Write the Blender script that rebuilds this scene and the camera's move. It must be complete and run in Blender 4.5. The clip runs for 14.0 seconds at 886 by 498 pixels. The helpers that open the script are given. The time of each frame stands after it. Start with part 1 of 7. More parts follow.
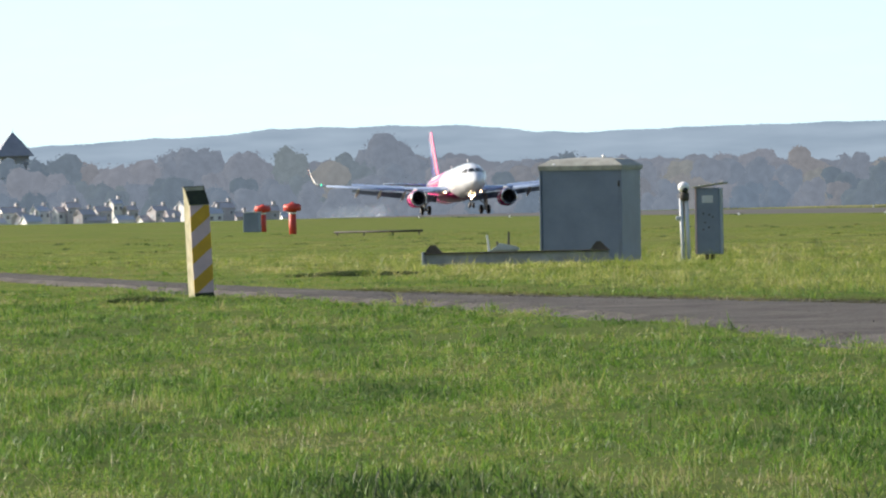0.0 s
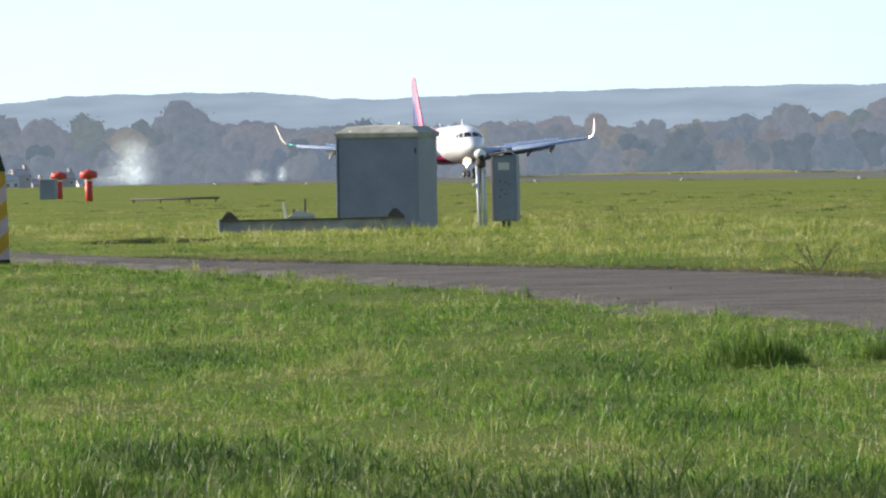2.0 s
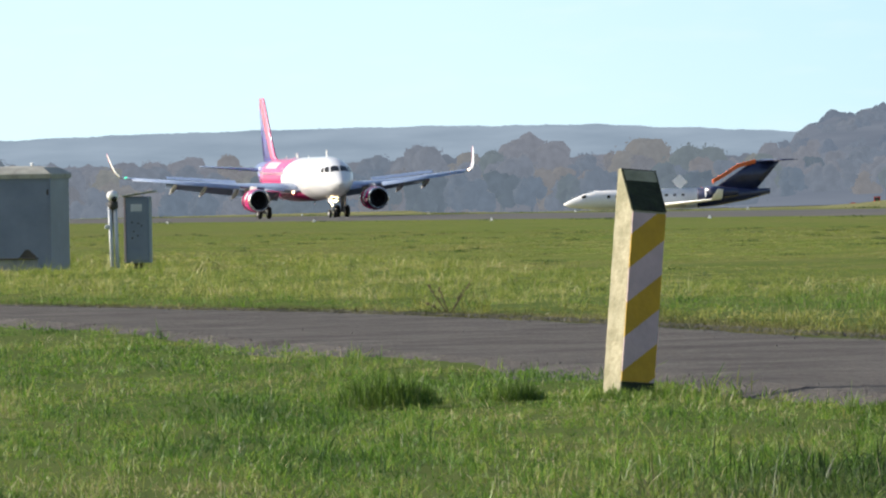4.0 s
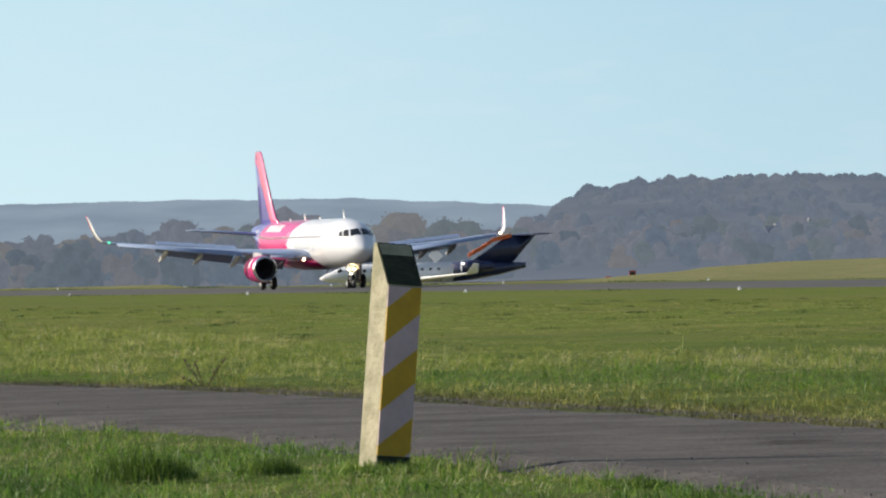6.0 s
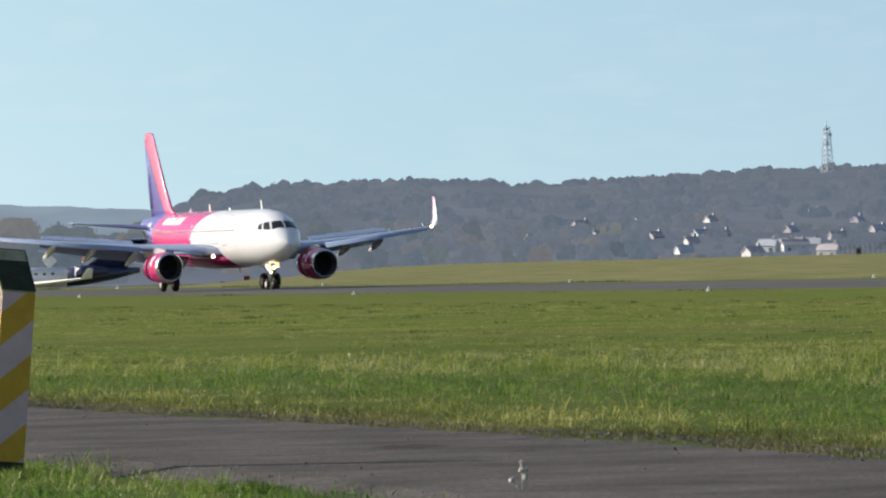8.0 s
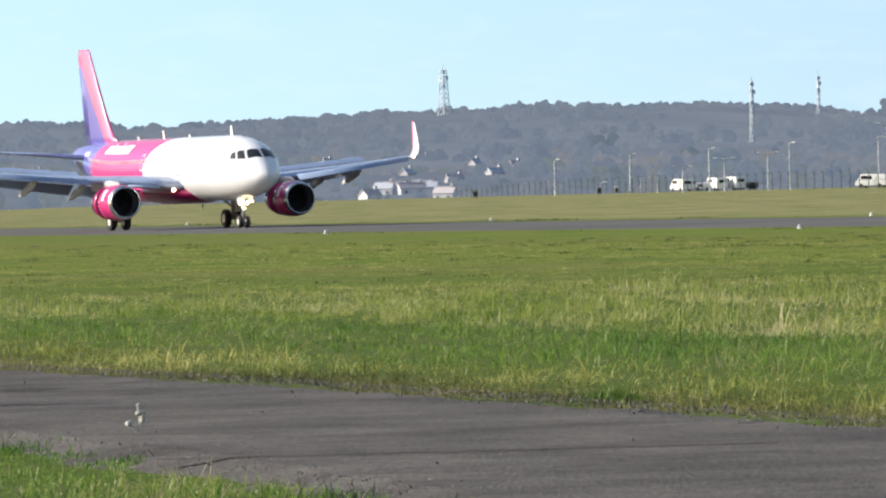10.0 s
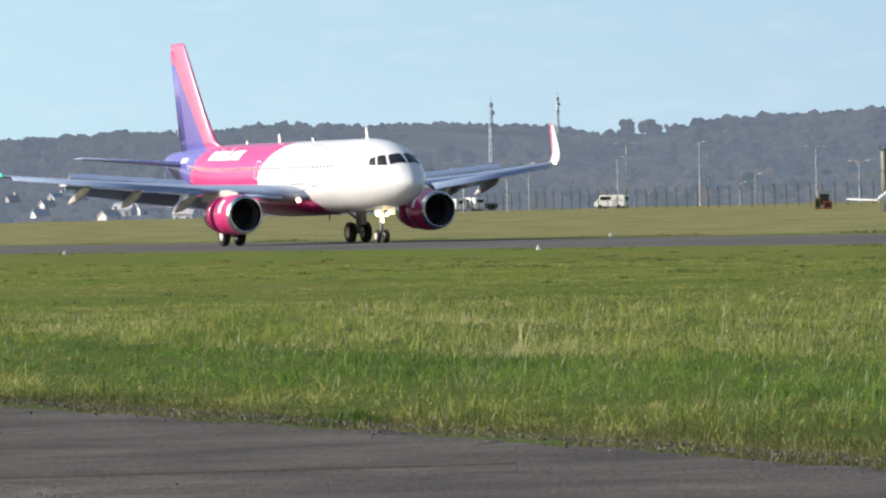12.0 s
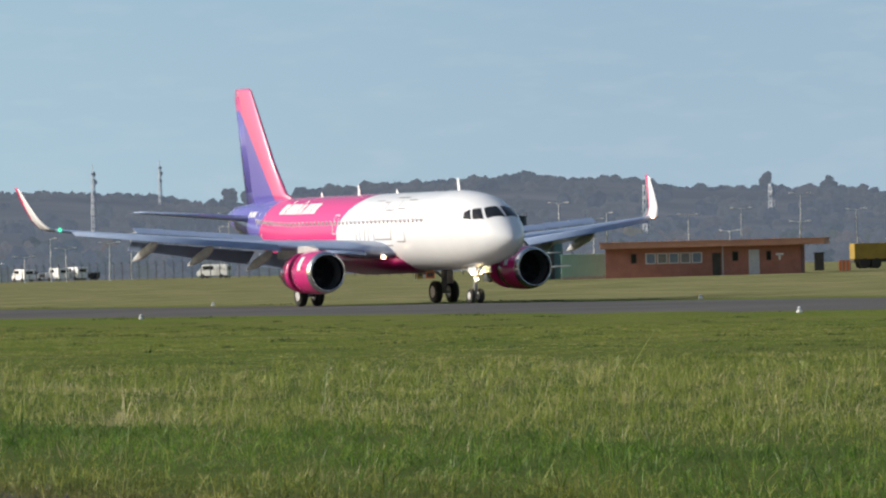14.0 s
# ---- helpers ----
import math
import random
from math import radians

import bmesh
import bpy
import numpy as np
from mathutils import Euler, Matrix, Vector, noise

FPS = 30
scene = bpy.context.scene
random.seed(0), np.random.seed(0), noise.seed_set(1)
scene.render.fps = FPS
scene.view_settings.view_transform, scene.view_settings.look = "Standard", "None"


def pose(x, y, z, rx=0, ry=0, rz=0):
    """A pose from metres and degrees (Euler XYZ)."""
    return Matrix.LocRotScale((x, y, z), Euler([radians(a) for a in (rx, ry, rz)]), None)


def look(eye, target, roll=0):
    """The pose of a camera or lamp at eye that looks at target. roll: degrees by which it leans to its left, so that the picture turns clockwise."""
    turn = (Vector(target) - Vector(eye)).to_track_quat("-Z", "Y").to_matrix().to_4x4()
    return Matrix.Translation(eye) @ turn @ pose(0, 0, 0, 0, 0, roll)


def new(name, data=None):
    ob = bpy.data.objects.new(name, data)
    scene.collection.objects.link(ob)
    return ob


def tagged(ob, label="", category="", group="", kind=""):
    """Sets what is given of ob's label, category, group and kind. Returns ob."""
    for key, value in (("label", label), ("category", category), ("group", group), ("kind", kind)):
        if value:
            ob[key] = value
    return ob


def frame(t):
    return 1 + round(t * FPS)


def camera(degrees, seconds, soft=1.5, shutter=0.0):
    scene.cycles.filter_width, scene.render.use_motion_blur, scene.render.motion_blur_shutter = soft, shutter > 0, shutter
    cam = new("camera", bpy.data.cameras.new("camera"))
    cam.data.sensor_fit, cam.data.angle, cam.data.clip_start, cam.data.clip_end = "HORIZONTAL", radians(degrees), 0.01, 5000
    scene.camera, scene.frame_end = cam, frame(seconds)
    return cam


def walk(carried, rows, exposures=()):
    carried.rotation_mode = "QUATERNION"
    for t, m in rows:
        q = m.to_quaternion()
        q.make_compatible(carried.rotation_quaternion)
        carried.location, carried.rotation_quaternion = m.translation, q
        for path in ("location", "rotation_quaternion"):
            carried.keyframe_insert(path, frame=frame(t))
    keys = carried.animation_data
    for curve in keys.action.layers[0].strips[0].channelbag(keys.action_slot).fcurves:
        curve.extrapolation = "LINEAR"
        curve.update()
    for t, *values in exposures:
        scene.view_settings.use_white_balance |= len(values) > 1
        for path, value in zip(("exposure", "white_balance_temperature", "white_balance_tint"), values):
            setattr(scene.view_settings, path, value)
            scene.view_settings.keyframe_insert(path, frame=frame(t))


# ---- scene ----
# ------------------------------------------------------------ camera and its pan
EYE = (0.0, 0.0, 1.25)
cam = camera(6.565, 14.0, soft=2.2)
LEAN = -1.442
# seconds, pan to the right, tilt up (degrees)
PAN = [
    (0, 0.0000, -0.3751), (0.5, 0.4867, -0.4327), (1, 0.7149, -0.4636), (1.5, 0.9786, -0.5344),
    (2, 1.5028, -0.6566), (2.5, 2.2392, -0.7229), (3, 2.6912, -0.6806), (3.5, 3.3500, -0.5836),
    (4, 4.2349, -0.4171), (4.2, 4.6999, -0.3533), (6.3, 6.4356, 0.1189), (6.5, 6.7756, 0.1313),
    (7, 7.2639, 0.1215), (7.5, 7.8186, 0.0799), (8, 8.9209, 0.0525), (8.5, 10.1391, -0.1207),
    (8.7, 10.3119, -0.1712), (10.8, 12.8173, -0.5236), (11, 13.0194, -0.4951), (11.5, 13.1119, -0.4010),
    (12, 13.6860, -0.3358), (12.5, 14.3631, -0.1809), (13, 15.0051, -0.0838), (13.5, 15.5050, 0.0200),
    (14, 16.6450, 0.1050),
]
EXPOSURE = [(0, 0.52), (3, 0.56), (4.2, 0.34), (6.3, 0.06), (8.2, 0.06), (8.7, 0.14), (10.8, 0.58), (11.3, 0.46), (12.3, 0.2), (13, 0.02), (13.5, -0.12), (14, -0.15)]
walk(cam, [(t, pose(*EYE, 90 + tilt, 0, -pan) @ pose(0, 0, 0, 0, 0, LEAN)) for t, pan, tilt in PAN], EXPOSURE)

# ------------------------------------------------------------ daylight
SUN_AZ, SUN_EL = -70.0, 24.0          # degrees to the right of the y axis, and up
world = bpy.data.worlds.new("sky")
scene.world = world
world.use_nodes = True
wn = world.node_tree
wn.nodes.clear()
sky = wn.nodes.new("ShaderNodeTexSky")
sky.sky_type, sky.sun_disc = "NISHITA", False
sky.sun_elevation, sky.sun_rotation = radians(SUN_EL), radians(SUN_AZ)
sky.air_density, sky.dust_density, sky.ozone_density = 1.0, 2.5, 1.2
bg = wn.nodes.new("ShaderNodeBackground")
bg.inputs["Strength"].default_value = 0.12
wo = wn.nodes.new("ShaderNodeOutputWorld")
wn.links.new(sky.outputs[0], bg.inputs[0])
wn.links.new(bg.outputs[0], wo.inputs[0])
sun = new("sun", bpy.data.lights.new("sun", "SUN"))
sun.data.energy, sun.data.angle, sun.data.color = 4.9, radians(0.6), (1.0, 0.93, 0.82)
sa, se = radians(SUN_AZ), radians(SUN_EL)
SUN_DIR = Vector((math.sin(sa) * math.cos(se), math.cos(sa) * math.cos(se), math.sin(se)))
sun.matrix_world = look(SUN_DIR * 50, (0, 0, 0))


# ------------------------------------------------------------ materials
def mat(name, color, rough=0.6, metal=0.0, color2=None, scale=1.0, bump=0.0, bump_scale=8.0, spec=0.5, coat=0.0, detail=6.0, low=0.35, high=0.65, island=0.0, grain=0.0, grain_scale=60.0):
    """A surface with two-scale colour variation and a fine relief, in object metres."""
    m = bpy.data.materials.new(name)
    m.use_nodes = True
    nt = m.node_tree
    b = nt.nodes["Principled BSDF"]
    b.inputs["Roughness"].default_value = rough
    b.inputs["Metallic"].default_value = metal
    b.inputs["Specular IOR Level"].default_value = spec
    b.inputs["Coat Weight"].default_value = coat
    b.inputs["Coat Roughness"].default_value = 0.08
    tc = nt.nodes.new("ShaderNodeTexCoord")
    color2 = color2 or tuple(c * 0.8 for c in color)
    n1 = nt.nodes.new("ShaderNodeTexNoise")
    n1.inputs["Scale"].default_value = scale
    n1.inputs["Detail"].default_value = detail
    n1.inputs["Roughness"].default_value = 0.65
    nt.links.new(tc.outputs["Object"], n1.inputs["Vector"])
    r = nt.nodes.new("ShaderNodeValToRGB")
    r.color_ramp.elements[0].position, r.color_ramp.elements[1].position = low, high
    r.color_ramp.elements[0].color, r.color_ramp.elements[1].color = (*color2, 1), (*color, 1)
    nt.links.new(n1.outputs["Fac"], r.inputs["Fac"])
    out = r.outputs["Color"]
    if grain:
        ng, hg, mg = nt.nodes.new("ShaderNodeTexNoise"), nt.nodes.new("ShaderNodeHueSaturation"), nt.nodes.new("ShaderNodeMapRange")
        ng.inputs["Scale"].default_value, ng.inputs["Detail"].default_value = grain_scale, 3
        mg.inputs["From Min"].default_value, mg.inputs["From Max"].default_value = 0.3, 0.7
        mg.inputs["To Min"].default_value, mg.inputs["To Max"].default_value = 1 - grain, 1 + grain
        nt.links.new(tc.outputs["Object"], ng.inputs["Vector"])
        nt.links.new(ng.outputs["Fac"], mg.inputs["Value"])
        nt.links.new(mg.outputs[0], hg.inputs["Value"])
        nt.links.new(out, hg.inputs["Color"])
        out = hg.outputs["Color"]
    if island:
        g = nt.nodes.new("ShaderNodeNewGeometry")
        hv = nt.nodes.new("ShaderNodeHueSaturation")
        mr = nt.nodes.new("ShaderNodeMapRange")
        mr.inputs["To Min"].default_value, mr.inputs["To Max"].default_value = 1 - island, 1 + island
        nt.links.new(g.outputs["Random Per Island"], mr.inputs["Value"])
        nt.links.new(mr.outputs[0], hv.inputs["Value"])
        nt.links.new(out, hv.inputs["Color"])
        out = hv.outputs["Color"]
    nt.links.new(out, b.inputs["Base Color"])
    if bump:
        n2 = nt.nodes.new("ShaderNodeTexNoise")
        n2.inputs["Scale"].default_value = bump_scale
        n2.inputs["Detail"].default_value = 4
        nt.links.new(tc.outputs["Object"], n2.inputs["Vector"])
        bp = nt.nodes.new("ShaderNodeBump")
        bp.inputs["Strength"].default_value = bump
        bp.inputs["Distance"].default_value = 0.02
        nt.links.new(n2.outputs["Fac"], bp.inputs["Height"])
        nt.links.new(bp.outputs[0], b.inputs["Normal"])
    return m


def glow(name, color, strength):
    m = bpy.data.materials.new(name)
    m.use_nodes = True
    nt = m.node_tree
    nt.nodes.clear()
    e = nt.nodes.new("ShaderNodeEmission")
    e.inputs[0].default_value, e.inputs[1].default_value = (*color, 1), strength
    o = nt.nodes.new("ShaderNodeOutputMaterial")
    nt.links.new(e.outputs[0], o.inputs[0])
    return m


# ------------------------------------------------------------ mesh helpers
def part(name, bm, material, parent=None, label="", smooth=False, at=None):
    """Links a bmesh as one mesh object, under a thing or a part."""
    me = bpy.data.meshes.new(name)
    bm.to_mesh(me)
    bm.free()
    if smooth:
        me.polygons.foreach_set("use_smooth", [True] * len(me.polygons))
    for m in (material if isinstance(material, (list, tuple)) else [material]):
        me.materials.append(m)
    ob = new(name, me)
    if parent:
        ob.parent = parent
    if at is not None:
        ob.matrix_basis = at
    if label:
        ob["label"] = label
    return ob


def thing(name, label, category, m=None, group="", kind=""):
    ob = new(name)
    ob.empty_display_size = 0.2
    if m is not None:
        ob.matrix_basis = m
    return tagged(ob, label, category, group, kind)


def from_arrays(name, verts, faces, material, parent=None, label="", smooth=False):
    me = bpy.data.meshes.new(name)
    me.from_pydata([tuple(v) for v in verts], [], faces)
    me.update()
    if smooth:
        me.polygons.foreach_set("use_smooth", [True] * len(me.polygons))
    for m in (material if isinstance(material, (list, tuple)) else [material]):
        me.materials.append(m)
    ob = new(name, me)
    if parent:
        ob.parent = parent
    if label:
        ob["label"] = label
    return ob


def box(bm, size, m=None, bevel=0.0, index=0):
    """A box of that size about m, with its edges rounded."""
    r = bmesh.ops.create_cube(bm, size=1.0, matrix=(m or Matrix()) @ Matrix.Diagonal((*size, 1)))
    if bevel:
        es = list({e for v in r["verts"] for e in v.link_edges})
        r2 = bmesh.ops.bevel(bm, geom=es, offset=bevel, segments=2, affect="EDGES", profile=0.5)
        for f in r2["faces"]:
            f.material_index = index
    else:
        for f in {f for v in r["verts"] for f in v.link_faces}:
            f.material_index = index
    return bm


def rod(bm, p, q, r1, r2=None, n=8):
    """A tapered rod from p to q."""
    p, q = Vector(p), Vector(q)
    d = q - p
    m = Matrix.Translation((p + q) / 2) @ d.to_track_quat("Z", "Y").to_matrix().to_4x4()
    bmesh.ops.create_cone(bm, cap_ends=True, segments=n, radius1=r1, radius2=r1 if r2 is None else r2, depth=d.length, matrix=m)
    return bm


def loft(bm, rings, close=True, caps=True, index=None):
    """Skins rings of points; index(i, j) names a face's material."""
    vs = [[bm.verts.new(p) for p in ring] for ring in rings]
    n = len(rings[0])
    for i in range(len(vs) - 1):
        for j in range(n if close else n - 1):
            k = (j + 1) % n
            try:
                f = bm.faces.new((vs[i][j], vs[i][k], vs[i + 1][k], vs[i + 1][j]))
                if index:
                    f.material_index = index(i, j)
            except ValueError:
                pass
    if caps and close:
        for ring in (vs[0], vs[-1]):
            try:
                bm.faces.new(ring)
            except ValueError:
                pass
    bmesh.ops.recalc_face_normals(bm, faces=bm.faces)
    return bm


def lathe(bm, profile, m=None, n=24, caps=False):
    """Turns (x, r) pairs about the x axis."""
    m = m or Matrix()
    rings = [[m @ Vector((x, r * math.cos(2 * math.pi * k / n), r * math.sin(2 * math.pi * k / n))) for k in range(n)] for x, r in profile]
    return loft(bm, rings, caps=caps)


def smooth01(a, b, v):
    v = min(1.0, max(0.0, (v - a) / (b - a)))
    return v * v * (3 - 2 * v)


# ------------------------------------------------------------ lie of the land
HEADING = radians(9.18)
HD = Vector((math.sin(HEADING), -math.cos(HEADING), 0))      # along the runway, towards the viewer
NR = Vector((math.cos(HEADING), math.sin(HEADING), 0))       # across it, away from the viewer
RUNWAY_D, RUNWAY_Z = 157.6, -0.86


def polar(az, dist, z=0.0):
    a = radians(az)
    return Vector((dist * math.sin(a), dist * math.cos(a), z))


def land(x, y):
    u = RUNWAY_D - (x * NR.x + y * NR.y)
    z = RUNWAY_Z * (1 - smooth01(30, 118, u))
    z += 0.75 * smooth01(-40, -260, u) if u < -40 else 0.0
    r = math.hypot(x, y)
    az = math.degrees(math.atan2(x, y)) if r else 0
    r0 = 960 + 340 * smooth01(7, 9.5, az) + 1500 * smooth01(25, 50, abs(az - 8))
    r0 -= 260 * (1 - smooth01(-45, -25, u)) * smooth01(3.8, 5.0, az) * (1 - smooth01(6.8, 8.5, az))
    z -= 5 * smooth01(r0, r0 + 500, r)
    return z


HILL = [(-30, 0.2), (6.4, 0.0), (6.7, 0.22), (6.95, 0.42), (7.12, 0.50), (7.73, 0.55), (8.64, 0.57), (9.2, 0.54), (9.7, 0.50), (10.4, 0.54), (11.06, 0.56), (11.82, 0.58),
        (12.65, 0.60), (13.0, 0.58), (13.78, 0.59), (14.5, 0.55), (14.8, 0.48), (15.4, 0.49), (15.65, 0.56), (16.1, 0.58), (17.23, 0.63), (18.08, 0.58), (18.35, 0.51),
        (19.4, 0.49), (20.2, 0.42), (24, 0.45), (40, 0.3)]
RIDGE = [(-30, 0.4), (-4, 0.45), (-2.9, 0.455), (-2.36, 0.485), (-1.59, 0.505), (-1.25, 0.545), (-0.18, 0.545), (0.38, 0.525), (0.72, 0.475), (1.01, 0.465), (1.93, 0.485), (2.94, 0.495),
         (4.26, 0.495), (5.43, 0.475), (6.7, 0.40), (7.6, 0.33), (40, 0.3)]


def height_of(table, az):
    for (a, h), (b, k) in zip(table, table[1:]):
        if a <= az <= b:
            return h + (k - h) * (az - a) / (b - a)
    return table[-1][1]


def hillside(az, dist, rough=True):
    """The wooded hill beyond the airfield."""
    k = max(0.0, min(1.0, (dist - 1500) / 1700))
    el = -0.16 + (height_of(HILL, az) + 0.16) * (k ** 0.75)
    return EYE[2] + dist * math.tan(radians(el))


# ------------------------------------------------------------ ground, sky and distance
def grass_ground():
    m = mat("grass_ground", (0.15, 0.20, 0.03), 0.95, color2=(0.085, 0.13, 0.018), scale=0.22, bump=0.8, bump_scale=7, spec=0.05)
    nt = m.node_tree
    b = nt.nodes["Principled BSDF"]
    base = b.inputs["Base Color"].links[0].from_socket
    tc = next(n for n in nt.nodes if n.type == "TEX_COORD")
    for scale, lo, hi, col in ((0.045, 0.46, 0.60, (0.155, 0.155, 0.045)), (0.16, 0.50, 0.62, (0.075, 0.125, 0.016)), (0.5, 0.5, 0.66, (0.18, 0.175, 0.055)), (1.1, 0.55, 0.68, (0.065, 0.095, 0.018)), (2.3, 0.54, 0.72, (0.20, 0.18, 0.065)), (11.0, 0.55, 0.75, (0.05, 0.075, 0.012))):
        n = nt.nodes.new("ShaderNodeTexNoise")
        n.inputs["Scale"].default_value, n.inputs["Detail"].default_value = scale, 7
        nt.links.new(tc.outputs["Object"], n.inputs["Vector"])
        r = nt.nodes.new("ShaderNodeMapRange")
        r.inputs["From Min"].default_value, r.inputs["From Max"].default_value, r.inputs["To Max"].default_value = lo, hi, 0.75
        nt.links.new(n.outputs["Fac"], r.inputs["Value"])
        x = nt.nodes.new("ShaderNodeMix")
        x.data_type = "RGBA"
        ia, ib = [q for q in x.inputs if q.type == "RGBA"]
        nt.links.new(r.outputs[0], x.inputs["Factor"])
        nt.links.new(base, ia)
        ib.default_value = (*col, 1)
        base = next(q for q in x.outputs if q.type == "RGBA")
    # nearer than about 135 m the ground goes dark green, so blade gaps look dark
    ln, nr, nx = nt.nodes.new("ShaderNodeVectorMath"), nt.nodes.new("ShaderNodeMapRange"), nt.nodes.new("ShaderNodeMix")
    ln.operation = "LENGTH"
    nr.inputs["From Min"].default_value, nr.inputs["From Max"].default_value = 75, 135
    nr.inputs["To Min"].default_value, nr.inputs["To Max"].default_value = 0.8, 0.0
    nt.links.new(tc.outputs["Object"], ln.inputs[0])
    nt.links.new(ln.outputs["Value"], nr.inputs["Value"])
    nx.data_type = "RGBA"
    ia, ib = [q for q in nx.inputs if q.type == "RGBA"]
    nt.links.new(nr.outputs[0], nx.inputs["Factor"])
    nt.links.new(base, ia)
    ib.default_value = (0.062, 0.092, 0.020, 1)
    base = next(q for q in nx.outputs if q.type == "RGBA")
    # the strip beyond the runway is dry and mown
    dot, far, x = nt.nodes.new("ShaderNodeVectorMath"), nt.nodes.new("ShaderNodeMapRange"), nt.nodes.new("ShaderNodeMix")
    dot.operation = "DOT_PRODUCT"
    dot.inputs[1].default_value = NR
    far.inputs["From Min"].default_value, far.inputs["From Max"].default_value, far.inputs["To Max"].default_value = RUNWAY_D + 20, RUNWAY_D + 30, 0.85
    nt.links.new(tc.outputs["Object"], dot.inputs[0])
    nt.links.new(dot.outputs["Value"], far.inputs["Value"])
    x.data_type = "RGBA"
    ia, ib = [q for q in x.inputs if q.type == "RGBA"]
    nt.links.new(far.outputs[0], x.inputs["Factor"])
    nt.links.new(base, ia)
    dn, dr = nt.nodes.new("ShaderNodeTexNoise"), nt.nodes.new("ShaderNodeValToRGB")
    dn.inputs["Scale"].default_value, dn.inputs["Detail"].default_value, dn.inputs["Roughness"].default_value = 0.14, 9, 0.66
    nt.links.new(tc.outputs["Object"], dn.inputs["Vector"])
    dr.color_ramp.elements[0].position, dr.color_ramp.elements[1].position = 0.41, 0.59
    dr.color_ramp.elements[0].color, dr.color_ramp.elements[1].color = (0.135, 0.145, 0.055, 1), (0.29, 0.265, 0.135, 1)
    nt.links.new(dn.outputs["Fac"], dr.inputs[0])
    nt.links.new(dr.outputs[0], ib)
    base = next(q for q in x.outputs if q.type == "RGBA")
    nt.links.new(base, b.inputs["Base Color"])
    return m


M_GRASS_GROUND = grass_ground()
M_TARMAC = mat("tarmac", (0.135, 0.124, 0.116), 0.92, color2=(0.062, 0.057, 0.055), scale=0.7, bump=1.0, bump_scale=40, spec=0.15, detail=14, low=0.36, high=0.68, grain=0.55, grain_scale=38)
M_RUNWAY = mat("runway_asphalt", (0.105, 0.10, 0.098), 0.85, color2=(0.062, 0.06, 0.06), scale=0.05, bump=0.2, spec=0.3)


def build_ground():
    az = [-180 + 12 * i for i in range(13)] + [-20 + 0.5 * i for i in range(121)] + [44 + 8.5 * i for i in range(16)]
    rr = [3 * 1.06 ** i for i in range(127)]
    rr = [0.0] + [r for r in rr if r < 4850] + [4950]
    vs, fs = [(0, 0, land(0, 0))], []
    n = len(az)
    for r in rr[1:]:
        for a in az:
            p = polar(a, r)
            z = land(p.x, p.y)
            if 20 < r < 300:
                z += 0.05 * (noise.noise((p.x * 0.35, p.y * 0.35, 0)) - 0.2) * smooth01(20, 40, r)
            vs.append((p.x, p.y, z))
    for k in range(n):
        fs.append((0, 1 + (k + 1) % n, 1 + k))
    for i in range(len(rr) - 2):
        for k in range(n):
            a, b = 1 + i * n + k, 1 + i * n + (k + 1) % n
            fs.append((a, a + n, b + n, b))
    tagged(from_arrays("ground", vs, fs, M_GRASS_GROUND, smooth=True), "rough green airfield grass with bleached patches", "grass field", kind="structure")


build_ground()


def strip(name, left, right, dz, material, label, category, cross=5, ragged=0.0):
    """A paved sheet between two lines on the land, with a thickness."""
    vs, fs = [], []
    for i, (p, q) in enumerate(zip(left, right)):
        e0 = ragged * noise.noise((i * 0.9, 3.1, 0)) + 0.5 * ragged * noise.noise((i * 2.7, 7.1, 0))
        e1 = ragged * noise.noise((i * 0.9, 9.7, 0)) + 0.5 * ragged * noise.noise((i * 2.7, 1.1, 0))
        d = (q - p).normalized()
        p, q = p + d * e0, q + d * e1
        for k in range(cross):
            w = p.lerp(q, k / (cross - 1))
            vs.append((w.x, w.y, land(w.x, w.y) + dz - (0.09 if k in (0, cross - 1) else 0.0)))
    for i in range(len(left) - 1):
        for k in range(cross - 1):
            a = i * cross + k
            fs.append((a, a + 1, a + cross + 1, a + cross))
    ob = from_arrays(name, vs, fs, material)
    so = ob.modifiers.new("thick", "SOLIDIFY")
    so.thickness, so.offset = 0.3, -1
    return tagged(ob, label, category, kind="structure")


def on_line(s, u):
    """A place on the land, s metres up the runway and u metres nearer than its middle line."""
    return NR * (RUNWAY_D - u) - HD * s


strip("runway", [on_line(s, 22.5) for s in range(-400, 1201, 25)], [on_line(s, -22.5) for s in range(-400, 1201, 25)], 0.05, M_RUNWAY,
      "dark grey asphalt runway", "runway")

# the perimeter track: its far and near edges, as x at each y
TRACK_FAR = [(-20, 11.0), (30, 10.5), (34, 10.1), (41, 9.75), (50, 9.15), (63, 7.5), (72, 6.6), (80, 5.2), (87, 3.0), (97, 0.1), (115, -3.3), (149, -8.6), (200, -17), (320, -40)]
TRACK_NEAR = [(-20, 5.6), (28, 6.0), (36, 6.2), (42, 5.65), (48, 5.15), (54, 4.45), (62, 3.35), (72, 2.3), (85, 1.0), (107, -2.9), (139.5, -8.1), (190, -16), (320, -40.5)]


def edge_x(table, y):
    for (a, h), (b, k) in zip(table, table[1:]):
        if a <= y <= b:
            return h + (k - h) * (y - a) / (b - a)
    return table[-1][1] if y > table[-1][0] else table[0][1]


def soft_edge(table, y):
    return sum(edge_x(table, y + d) for d in (-6, -3, 0, 3, 6)) / 5


